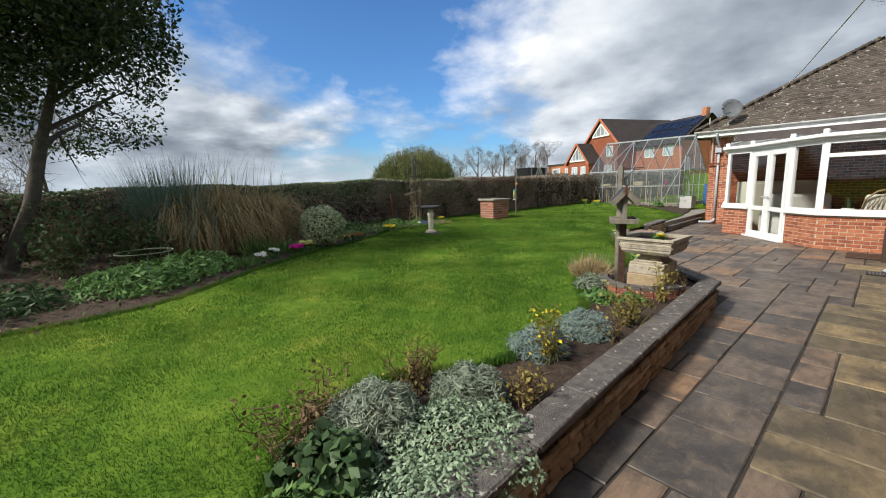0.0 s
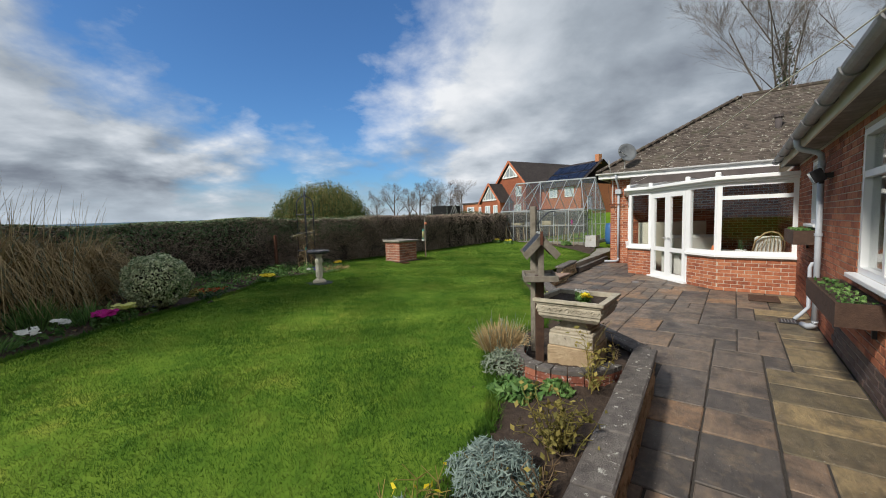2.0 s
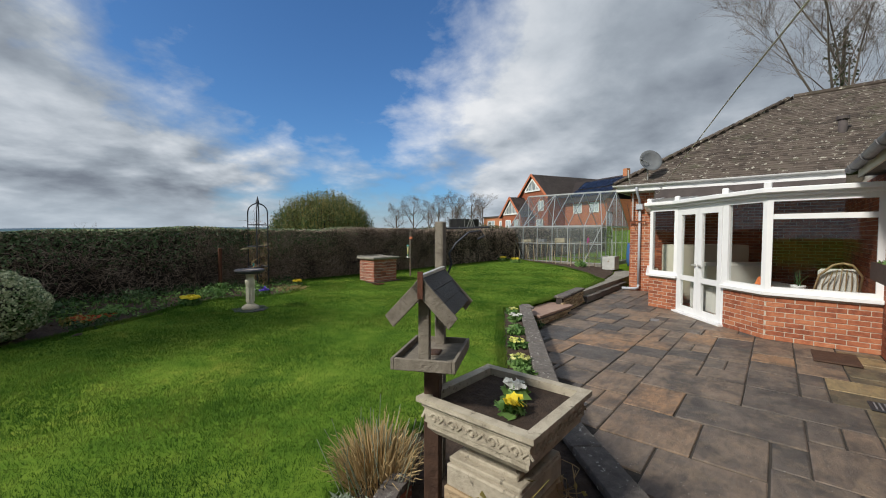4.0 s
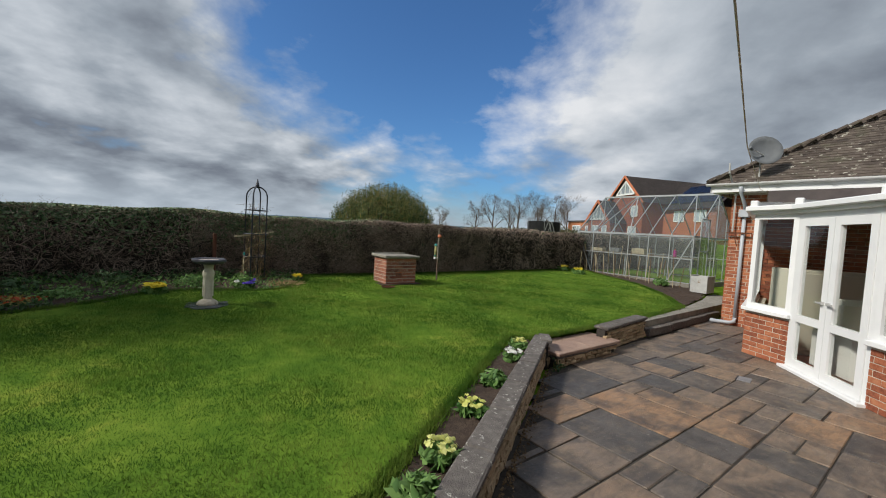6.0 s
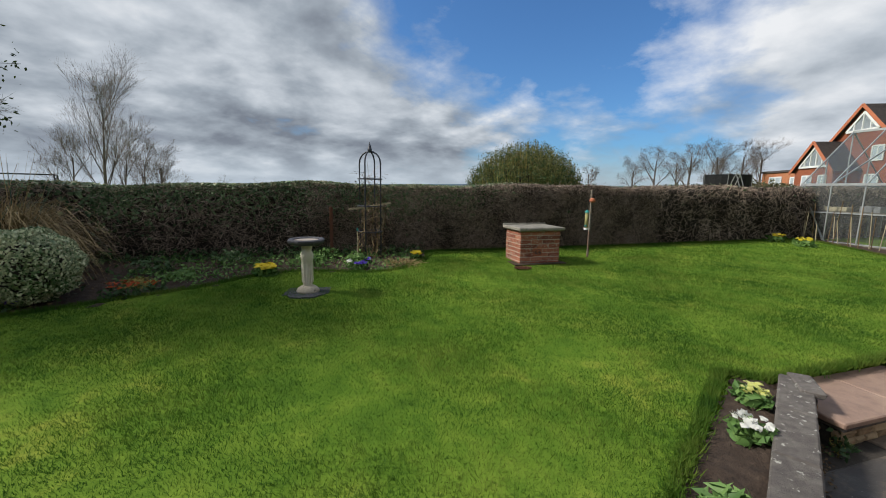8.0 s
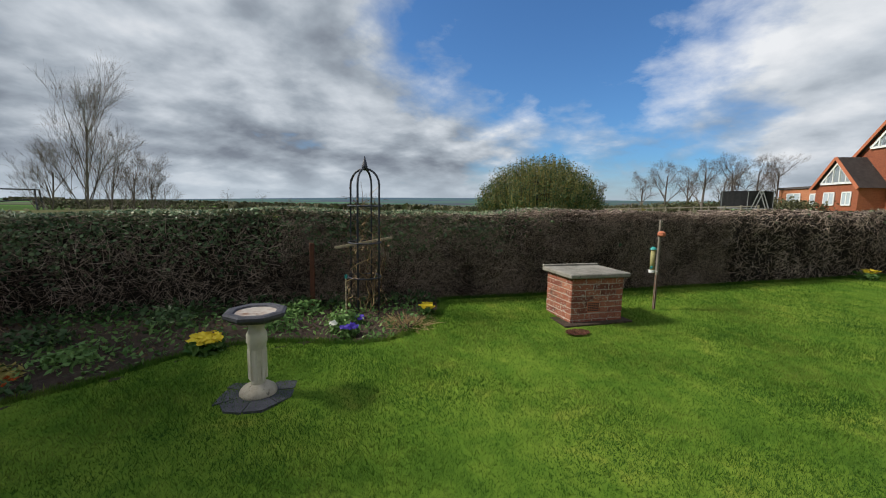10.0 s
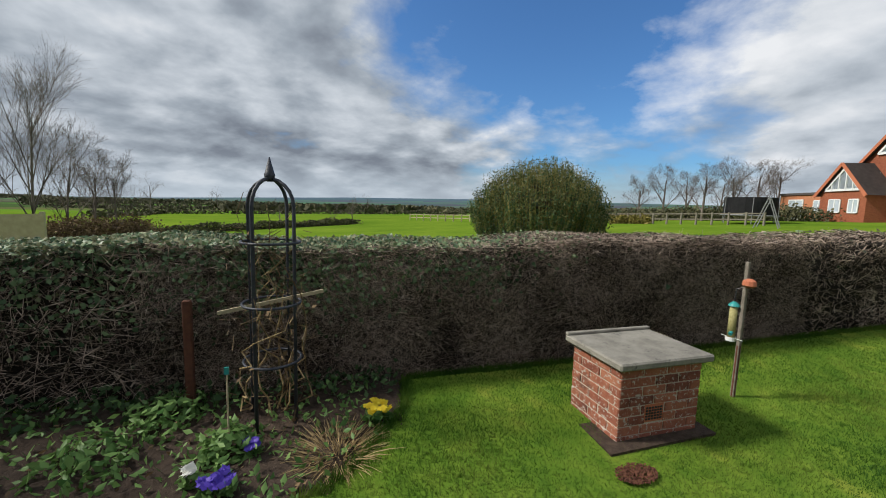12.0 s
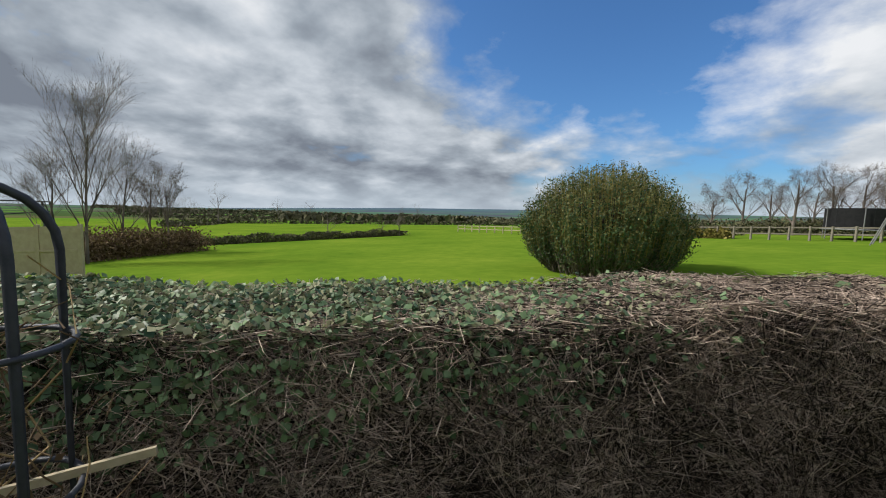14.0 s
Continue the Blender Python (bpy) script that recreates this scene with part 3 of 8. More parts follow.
def limbs_mesh(name, limbs, mat, parent):
    thick = [l for l in limbs if l[2] > 0.02]
    thin = [l for l in limbs if l[2] <= 0.02]
    bm = bmesh.new()
    for p, q, a, b in thick:
        tube(bm, (p, q), [a, b], 6, False)
    ob = part("trunk", bm, mat, parent, "", True)
    if thin:
        P, Q = np.array([tuple(l[0]) for l in thin]), np.array([tuple(l[1]) for l in thin])
        sticks_mesh(name, P, Q, np.array([max(l[2], 0.004) for l in thin]), np.array([max(l[3], 0.003) for l in thin]), mat, parent)
    return ob

# ---------------------------------------------------------------- ground, lawn, soil, patio
WALL_OUT = [(-3.0, 0.70), (5.47, 1.22), (6.2, 1.98), (9.92, 4.28)]
LAWN = [(-7, 0.8), (0.05, 1.05), (0.32, 1.5), (0.56, 1.88), (0.85, 2.08), (1.2, 2.15), (1.5, 2.08), (1.83, 1.80), (2.2, 1.74), (2.6, 1.74), (3.0, 1.78), (3.6, 1.95),
        (4.0, 2.15), (4.4, 2.46), (4.8, 2.65), (5.3, 2.75), (5.9, 2.52), (6.5, 2.75), (9.55, 4.68), (9.78, 4.48), (11.2, 4.50), (12.8, 4.50), (15.3, 4.72), (16.6, 5.7),
        (17.7, 6.9), (18.3, 8.4), (18.9, 9.75), (8.38, 9.75), (8.28, 9.3), (8.02, 8.93), (7.7, 8.55), (7.4, 8.38), (7.1, 8.36), (6.6, 8.5), (6.1, 8.60), (5.7, 8.5), (5.37, 8.32),
        (4.9, 7.93), (4.1, 7.55), (3.3, 7.2), (2.58, 6.85), (1.9, 6.45), (1.27, 5.98), (0.7, 5.55), (0.26, 5.33), (-0.3, 5.28), (-0.8, 5.28), (-7, 5.0)]


def lawn_z(x, y):
    return 0.27 + 0.045 * np.clip(np.asarray(y, dtype=float) - 5, 0, 5) + 0.006 * np.clip(np.asarray(x, dtype=float) - 12, 0, 10)


def field_z(x, y):
    x, y = np.asarray(x, dtype=float), np.asarray(y, dtype=float)
    dx, dy = x - 8.3, y - 8.1
    far = np.hypot(dx, dy)
    az = np.degrees(np.arctan2(dx, dy))
    k = 50.0 / np.maximum(far, 50.0)
    near = 0.35 + (0.0417 * dx - 0.0273 * dy) * k
    # how high the skyline stands, by direction
    rise = np.tan(np.radians(np.interp(az, [-180, -60, -24, 4, 22, 60, 180], [-0.3, -0.5, -0.45, 0.5, 0.8, 0.8, -0.3])))
    drop = 2.4 * smooth((far - 60) / 100) + 6 * smooth((far - 150) / 350) + 6 * smooth((far - 500) / 700)
    drop = drop * np.interp(az, [-180, 30, 42, 70, 180], [1, 1, 0.25, 0.15, 1])
    hill = smooth((far - 1200) / 2400)
    return (near - drop) * (1 - hill) + (2.2 + far * rise) * hill


def ground_z(x, y):
    x, y = np.asarray(x, dtype=float), np.asarray(y, dtype=float)
    g = lawn_z(x, y) - 0.05
    wall_y = np.interp(x, [p[0] for p in WALL_OUT] + [16.5, 17.5], [p[1] for p in WALL_OUT] + [4.6, 4.9]) + 0.40
    g = np.where(y < wall_y, -0.06, g)
    f = field_z(x, y)
    k = smooth((y - 10.2) / 0.6)
    k = np.maximum(k, smooth((x - 34) / 4))
    k = np.maximum(k, smooth((-8 - x) / 6))
    return g * (1 - k) + f * k


def build_ground():
    def axis(lo, hi, step, far):
        a = list(np.arange(lo, hi, step))
        s, v = step, hi
        while v < far:
            a.append(v)
            s *= 1.18
            v += s
        s, v, pre = step, lo, []
        while v > -far:
            s *= 1.18
            v -= s
            pre.append(v)
        return np.array(pre[::-1] + a)
    xs, ys = axis(-6, 22, 0.2, 4600), axis(-1, 24, 0.2, 4600)
    X, Y = np.meshgrid(xs, ys)
    Z = ground_z(X, Y)
    nx, ny = len(xs), len(ys)
    idx = np.arange(nx * ny).reshape(ny, nx)
    f = np.stack([idx[:-1, :-1], idx[:-1, 1:], idx[1:, 1:], idx[1:, :-1]], -1).reshape(-1, 4)
    m = material("countryside", [(0.3, (0.075, 0.150, 0.014)), (0.5, (0.125, 0.205, 0.020)), (0.7, (0.19, 0.26, 0.030))], 1.5, 1.0, bump=0.6, bump_scale=9, big=0.6, big_scale=0.12, sheen_spec=0.0)
    nt = m.node_tree
    N, L = nt.nodes.new, nt.links.new
    b = nt.nodes["Principled BSDF"]
    near = b.inputs["Base Color"].links[0].from_socket
    geo, vor, cell, sep = N("ShaderNodeNewGeometry"), N("ShaderNodeTexVoronoi"), N("ShaderNodeValToRGB"), N("ShaderNodeSeparateXYZ")
    mp = N("ShaderNodeMapping")
    mp.inputs["Scale"].default_value = (0.0045, 0.0075, 0)
    L(geo.outputs["Position"], mp.inputs[0])
    L(mp.outputs[0], vor.inputs["Vector"])
    vor.inputs["Scale"].default_value = 1.0
    sp = N("ShaderNodeSeparateColor")
    L(vor.outputs["Color"], sp.inputs[0])
    L(sp.outputs[0], cell.inputs[0])
    cell.color_ramp.interpolation = "CONSTANT"
    els = cell.color_ramp.elements
    cols = [(0.0, (0.06, 0.10, 0.03)), (0.25, (0.10, 0.22, 0.025)), (0.45, (0.085, 0.06, 0.04)), (0.6, (0.075, 0.16, 0.025)), (0.8, (0.11, 0.12, 0.05))]
    while len(els) < len(cols):
        els.new(0.5)
    for e, (p, c) in zip(els, cols):
        e.position, e.color = p, (*c, 1)
    L(geo.outputs["Position"], sep.inputs[0])
    mr = N("ShaderNodeMapRange")
    mr.inputs["From Min"].default_value, mr.inputs["From Max"].default_value = 150, 210
    L(sep.outputs[1], mr.inputs[0])
    mx = N("ShaderNodeMixRGB")
    L(mr.outputs[0], mx.inputs[0])
    L(near, mx.inputs[1])
    L(cell.outputs[0], mx.inputs[2])
    # aerial haze painted into the ground colour, bluer towards the far hills
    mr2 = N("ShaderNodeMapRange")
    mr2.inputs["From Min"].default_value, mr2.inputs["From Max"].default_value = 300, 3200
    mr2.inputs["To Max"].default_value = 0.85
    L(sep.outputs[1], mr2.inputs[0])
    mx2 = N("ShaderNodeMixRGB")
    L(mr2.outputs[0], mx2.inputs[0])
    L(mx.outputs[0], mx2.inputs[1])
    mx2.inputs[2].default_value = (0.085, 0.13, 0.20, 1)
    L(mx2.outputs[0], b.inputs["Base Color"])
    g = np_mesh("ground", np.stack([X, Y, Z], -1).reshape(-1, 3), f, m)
    for p in g.data.polygons:
        p.use_smooth = True
    tagged(g, "green pasture falling away to a wide farmed valley", "ground", kind="structure")


build_ground()


def sheet(name, poly, zfun, step, mat, label, category, rough=0.0):
    xs = np.arange(min(p[0] for p in poly), max(p[0] for p in poly) + step, step)
    ys = np.arange(min(p[1] for p in poly), max(p[1] for p in poly) + step, step)
    X, Y = np.meshgrid(xs, ys)
    jit = step * 0.25
    X, Y = X + rng.uniform(-jit, jit, X.shape), Y + rng.uniform(-jit, jit, Y.shape)
    Z = zfun(X, Y) + rng.normal(size=X.shape) * rough
    keep = inside(poly, X, Y)
    cell = keep[:-1, :-1] & keep[1:, :-1] & keep[:-1, 1:] & keep[1:, 1:]
    idx = np.arange(X.size).reshape(X.shape)
    f = np.stack([idx[:-1, :-1], idx[:-1, 1:], idx[1:, 1:], idx[1:, :-1]], -1)[cell]
    used = np.unique(f)
    remap = np.zeros(X.size, dtype=int)
    remap[used] = np.arange(len(used))
    ob = np_mesh(name, np.stack([X, Y, Z], -1).reshape(-1, 3)[used], remap[f], mat)
    for p in ob.data.polygons:
        p.use_smooth = True
    return tagged(ob, label, category, kind="structure")


sheet("lawn", LAWN, lambda x, y: lawn_z(x, y) + 0.004 * np.sin(x * 3.1) * np.sin(y * 2.7), 0.045, M["lawn"], "green mown lawn with mossy yellow patches", "lawn")
BED_RIGHT = [(-3, 0.8), (5.45, 1.32), (6.2, 2.1), (9.8, 4.3), (9.75, 4.75), (6.2, 2.75), (5.2, 2.95), (4.3, 2.6), (3.4, 2.05), (2.5, 1.9), (1.9, 2.0), (1.5, 2.25), (0.8, 2.25), (0.3, 1.8), (-3, 1.2)]
sheet("soil_bed", BED_RIGHT, lambda x, y: 0.25 + 0 * x, 0.06, M["soil"], "dark bare soil of the raised border", "soil", 0.010)
BED_LEFT = [(-7, 4.8), (-0.8, 5.1), (0.3, 5.15), (1.3, 5.8), (2.7, 6.7), (4.2, 7.35), (5.0, 7.75), (5.6, 8.25), (6.2, 8.4), (7.1, 8.2), (7.9, 8.5), (8.3, 9.1), (8.5, 9.9), (-7, 9.9)]
sheet("soil_border", BED_LEFT, lambda x, y: lawn_z(x, y) - 0.012, 0.08, M["soil"], "dark bare soil of the border below the hedge", "soil", 0.013)
BED_GH = [(15.2, 4.6), (16.6, 5.55), (17.6, 6.7), (18.3, 8.2), (18.9, 9.8), (19.6, 9.8), (19.6, 5.6), (17.6, 5.1)]
sheet("soil_strip", BED_GH, lambda x, y: lawn_z(x, y) - 0.012, 0.1, M["soil"], "bare soil strip beside the greenhouse", "soil", 0.012)

# grass: short blades over the lawn, denser towards the walk


def grass():
    n = 1500000
    x, y = rng.uniform(-3.5, 18.5, n), rng.uniform(0.9, 9.75, n)
    d = np.minimum(np.hypot(x - 2, y - 1.5), np.hypot(x - 7, y - 5))
    keep = inside(LAWN, x, y) & (rng.random(n) < np.clip(1.25 - d / 9, 0.16, 1))
    x, y = x[keep], y[keep]
    n = len(x)
    z = lawn_z(x, y) - 0.004
    clump = 0.5 + 0.5 * np.sin(x * 2.3 + np.sin(y * 1.7) * 2) * np.sin(y * 2.9 + x)
    h = (0.014 + 0.016 * rng.random(n)) * (0.8 + 0.5 * clump)
    a = rng.uniform(0, 2 * math.pi, n)
    base = np.stack([x, y, z], 1)
    off = np.stack([np.cos(a), np.sin(a), 0 * a], 1)
    lean = rng.normal(size=(n, 2)) * 0.012
    tip = base + np.stack([lean[:, 0], lean[:, 1], h], 1)
    w = 0.0021 + 0.0012 * d[keep][:, None] / 4
    v = np.stack([base - off * w, base + off * w, tip], 1).reshape(-1, 3)
    f = np.arange(3 * n).reshape(-1, 3)
    tagged(np_mesh("grass", v, f, M["blade"]), "short green grass blades of the lawn", "grass", kind="stuff")


grass()


def grass_edge():
    """Longer blades that lean out over the cut edge of the lawn."""
    n = 60000
    seg = np.array([(a, b) for a, b in zip(LAWN[1:46], LAWN[2:47])])
    L = np.linalg.norm(seg[:, 1] - seg[:, 0], axis=1)
    i = rng.choice(len(seg), n, p=L / L.sum())
    u = rng.random((n, 1))
    xy = seg[i, 0] * (1 - u) + seg[i, 1] * u + rng.normal(size=(n, 2)) * 0.03
    base = np.column_stack([xy, lawn_z(xy[:, 0], xy[:, 1]) - 0.02])
    tip = base + np.column_stack([rng.normal(size=(n, 2)) * 0.025, 0.035 + 0.04 * rng.random(n)])
    a = rng.uniform(0, 6.28, n)
    off = np.stack([np.cos(a), np.sin(a), 0 * a], 1) * 0.0045
    v = np.stack([base - off, base + off, tip], 1).reshape(-1, 3)
    tagged(np_mesh("edge_grass", v, np.arange(3 * n).reshape(-1, 3), M["blade"]), "longer grass along the lawn's cut edge", "grass", kind="stuff")


grass_edge()


def run_along(pts, width, side=1):
    """Offsets a polyline to its left by width."""
    out = []
    for i, p in enumerate(pts):
        a, b = Vector(pts[max(i - 1, 0)]), Vector(pts[min(i + 1, len(pts) - 1)])
        d = (b - a).normalized()
        out.append((p[0] - d.y * width * side, p[1] + d.x * width * side))
    return out


def stone_wall(name, pts, z0, z1, thick, label, course=0.058, cap=0.05, seed=3, cap_len=0.6):
    """A low wall of split walling stones along pts, faced on its right-hand side, with a coping."""
    R = random.Random(seed)
    root = tagged(new(name), label, "garden wall", kind="structure")
    inner = run_along(pts, thick)
    core = bmesh.new()
    for (a, b), (c, d) in zip(zip(pts, pts[1:]), zip(inner, inner[1:])):
        pa, pb = Vector(a), Vector(b)
        n = Vector((-(pb - pa).y, (pb - pa).x)).normalized() * 0.025
        prism(core, [tuple(pa + n), tuple(pb + n), tuple(Vector(d) - n), tuple(Vector(c) - n)], z0 - 0.05, z1 - cap - 0.004)
    part("core", core, M["joint"], root)
    meshes = []
    for k in range(5):
        L = (0.09, 0.13, 0.17, 0.21, 0.26)[k]
        bm = B(-L / 2, -0.026, -course * 0.43, L / 2, 0.03, course * 0.43, bevel=0.009)
        for v in bm.verts:
            v.co += Vector((R.uniform(-.006, .006), R.uniform(-.010, .005), R.uniform(-.006, .006)))
        meshes.append((L, finish(bm, "stone", M["stone"])))
    count = 0
    for si, line in enumerate((pts, inner[::-1])):
        for a, b in zip(line, line[1:]):
            a, b = Vector(a), Vector(b)
            d = b - a
            ang = math.degrees(math.atan2(d.y, d.x))
            n = Vector((-d.y, d.x)).normalized() * 0.018
            zz = z0 + course / 2
            while zz < z1 - cap - 0.02 and si == 0:
                s = R.uniform(-0.1, 0)
                while s < d.length - 0.04:
                    L, me = R.choice(meshes)
                    c = s + L / 2
                    if s >= -0.02 and s + L < d.length + 0.03 and a.x + d.normalized().x * c > -0.3:
                        ob = new("stone", me)
                        ob.parent = root
                        p = a + d.normalized() * c + n
                        ob.matrix_world = pose(p.x, p.y, zz + R.uniform(-.004, .004), R.uniform(-2, 2), R.uniform(-1.5, 1.5), ang + R.uniform(-2, 2))
                        count += 1
                    s += L + 0.012
                zz += course
    # coping in lengths
    for (a, b) in zip(pts, pts[1:]):
        a, b = Vector(a), Vector(b)
        d = b - a
        m = max(1, round(d.length / cap_len))
        ang = math.degrees(math.atan2(d.y, d.x))
        for k in range(m):
            s0, s1 = d.length * k / m + 0.004, d.length * (k + 1) / m - 0.004
            bm = B(s0, -0.02, z1 - cap, s1, thick + 0.02, z1, bevel=0.010)
            for v in bm.verts:
                v.co += Vector((R.uniform(-.004, .004), R.uniform(-.005, .005), R.uniform(-.003, .003)))
            c = part("coping", bm, M["coping"], root)
            c.matrix_world = pose(a.x, a.y, 0, 0, 0, ang)
    return root


stone_wall("garden_wall_bed", [(-1.5, 0.79), (5.47, 1.22)], 0, 0.33, 0.16, "low buff stone retaining wall with dark lichened coping")
stone_wall("garden_wall_turn", [(5.49, 1.27), (6.2, 1.98)], 0, 0.33, 0.16, "low buff stone retaining wall with dark coping", seed=8, cap_len=0.5)
stone_wall("garden_wall_lawn", [(6.21, 1.99), (9.92, 4.28)], 0, 0.33, 0.16, "low buff stone wall with dark lichened coping beside the lawn", seed=5)
stone_wall("garden_wall_return", [(9.74, 4.10), (9.98, 4.34)], 0, 0.345, 0.10, "end of the low stone wall", seed=15, cap_len=0.4)
stone_wall("garden_wall_end", [(11.14, 4.14), (12.74, 4.30)], 0, 0.36, 0.18, "short buff stone wall with stone coping beside the step", seed=6)
stone_wall("garden_step_riser", [(9.78, 4.00), (11.22, 4.02)], 0, 0.15, 0.35, "walling stone riser of the garden step", cap=0.03, seed=7)
st = thing("garden_step", 9.76, 3.97, 0.150, "sandstone slab step from the patio to the lawn", "step", kind="structure")
part("tread", B(0, 0, 0.001, 0.74, 0.54, 0.045, bevel=0.008), M["step"], st)
part("tread", B(0.748, 0, 0.001, 1.50, 0.54, 0.043, bevel=0.008), M["step"], st)

single("path", prism(bmesh.new(), [(12.75, 4.34), (16.9, 4.50), (19.2, 4.62), (19.2, 5.5), (17.4, 5.05), (15.3, 4.70), (12.78, 4.52)], 0.0, 0.265), M["concrete"], "worn concrete path rising beside the lawn", "path", kind="structure")
kerb = thing("kerb", 12.75, 4.23, 0, "dark concrete kerb edging the path", "kerb", kind="structure")
for k in range(4):
    part("kerb_stone", B(k * 0.95, k * 0.045, 0, k * 0.95 + 0.94, k * 0.045 + 0.12, 0.15, bevel=0.01), M["coping"], kerb)


def patio():
    root = tagged(new("patio"), "patio of mottled sandstone slabs in mixed sizes", "paving", kind="structure")
    bed = [(-4, -0.33), (16, -0.33), (16, 4.4), (9.95, 4.2), (6.2, 2.1), (5.5, 1.35), (-4, 0.75)]
    part("bedding", prism(bmesh.new(), bed, -0.10, -0.012), M["joint"], root)
    R = random.Random(11)
    shapes = {}

    def slab(x0, y0, x1, y1):
        old = y0 < 0.12 and 2.0 < x0 < 11.2
        key = (round(x1 - x0, 3), round(y1 - y0, 3), old)
        if key not in shapes:
            w, h, _ = key
            bm = B(-w / 2, -h / 2, -0.035, w / 2, h / 2, 0.0, bevel=0.006)
            for v in bm.verts:
                v.co.x += R.uniform(-.004, .004)
                v.co.y += R.uniform(-.004, .004)
            shapes[key] = finish(bm, "slab", M["slab_algae" if old else "slab"])
        ob = new("slab", shapes[key])
        ob.parent = root
        ob.location = ((x0 + x1) / 2, (y0 + y1) / 2, R.uniform(-0.003, 0.003))
        ob.rotation_euler = (radians(R.uniform(-.25, .25)), radians(R.uniform(-.25, .25)), radians(R.uniform(-.4, .4)))

    u = 0.225
    nx, ny = 86, 21
    x_0, y_0 = -3.4, -0.32
    taken = np.zeros((nx, ny), dtype=bool)
    wall_y = lambda x: float(np.interp(x, [p[0] for p in WALL_OUT] + [12.7, 16.5], [p[1] for p in WALL_OUT] + [4.15, 4.4]))
    g = 0.008
    for i in range(nx):
        for j in range(ny):
            if taken[i, j]:
                continue
            opts = [(3, 2), (2, 3), (3, 3), (2, 2), (3, 2), (4, 3), (2, 2), (3, 4), (2, 1)] if j else [(2, 2), (1, 2), (2, 3), (3, 2)]
            R.shuffle(opts)
            opts += [(1, 1)]
            for a, b in opts:
                if i + a <= nx and j + b <= ny and not taken[i:i + a, j:j + b].any():
                    taken[i:i + a, j:j + b] = True
                    X0, X1, Y0, Y1 = x_0 + i * u + g, x_0 + (i + a) * u - g, y_0 + j * u + g, y_0 + (j + b) * u - g
                    top = min(wall_y(X0), wall_y(X1)) + 0.03
                    if Y0 > top - 0.05 or X0 > 15.8:
                        break
                    if X0 > 11.6 and Y1 < (X0 - 11.6) * 0.85:
                        break
                    slab(X0, Y0, min(X1, 15.8), min(Y1, max(top, Y0 + 0.06)))
                    break


patio()

ic = thing("inspection_cover", 11.2, 3.33, 0.0, "recessed inspection cover filled with dark paving in a steel frame", "drain cover")
for a in ((-0.40, -0.27, 0.40, -0.25), (-0.40, 0.25, 0.40, 0.27), (-0.40, -0.25, -0.38, 0.25), (0.38, -0.25, 0.40, 0.25)):
    part("frame_bar", B(a[0], a[1], -0.03, a[2], a[3], 0.011), M["slate"], ic)
for a, b in ((-0.37, -0.005), (0.005, 0.37)):
    part("infill", B(a, -0.24, -0.03, b, 0.24, 0.010, bevel=0.004), M["slab"], ic)
vc = thing("valve_cover", 11.72, 2.55, 0.0, "small dark metal valve cover in the paving", "drain cover", rz=8)
part("lid", B(-0.10, -0.07, -0.02, 0.10, 0.07, 0.010, bevel=0.004), M["grey_gutter"], vc)
part("hinge", B(-0.10, 0.072, -0.02, 0.10, 0.085, 0.009), M["black"], vc)

# ---------------------------------------------------------------- house


def brick_wall(root, p, q, z0, z1, holes=(), mat="brick", limit=300, near=None, proud=0.006, dark_below=0.0):
    """Courses of bricks on the left-hand face of the line p to q; holes: (s0, s1, z0, z1). The nearest are parts, the rest one mesh."""
    p, q = Vector(p), Vector(q)
    d = (q - p)
    L = d.length
    ang = math.degrees(math.atan2(d.y, d.x))
    rest, spots_ = [], []
    c, z, bl, bh = 0, z0, 0.215, 0.065
    while z + bh <= z1 + 0.01:
        s = -0.1125 if c % 2 else 0.0
        while s < L:
            a, b = max(s, 0), min(s + bl, L)
            pieces = [(a, b)]
            for h0, h1, hz0, hz1 in holes:
                if z + bh > hz0 + 0.01 and z < hz1 - 0.01:
                    nxt = []
                    for u, v in pieces:
                        if v <= h0 or u >= h1:
                            nxt.append((u, v))
                        else:
                            if u < h0 - 0.02:
                                nxt.append((u, h0))
                            if v > h1 + 0.02:
                                nxt.append((h1, v))
                    pieces = nxt
            for u, v in pieces:
                if v - u > 0.03:
                    spots_.append((u, v, z))
            s += bl + 0.010
        z += bh + 0.010
        c += 1
    if near is not None:
        spots_.sort(key=lambda t: abs((t[0] + t[1]) / 2 - near[0]) + abs(t[2] - near[1]) * 0.7)
    base = Matrix.Translation((p.x, p.y, 0)) @ Matrix.Rotation(radians(ang), 4, "Z")
    shared = {}
    joined = bmesh.new()
    for k, (u, v, z) in enumerate(spots_):
        dark = z < dark_below
        if k < limit:
            w = round(v - u, 2)
            if (w, dark) not in shared:
                shared[(w, dark)] = finish(B(-w / 2, -0.05, -bh / 2, w / 2, proud, bh / 2, bevel=0.004), "brick", M["dark_brick"] if dark else M[mat])
            ob = new("brick", shared[(w, dark)])
            ob.parent = root
            ob.matrix_world = base @ Matrix.Translation(((u + v) / 2, random.uniform(-.0015, .0015), z + bh / 2))
        else:
            box(joined, u, -0.05, z, v, proud, z + bh, base)
    if len(joined.verts):
        tagged(part("brickwork", joined, M[mat], root), "courses of red bricks", kind="stuff")
    else:
        joined.free()


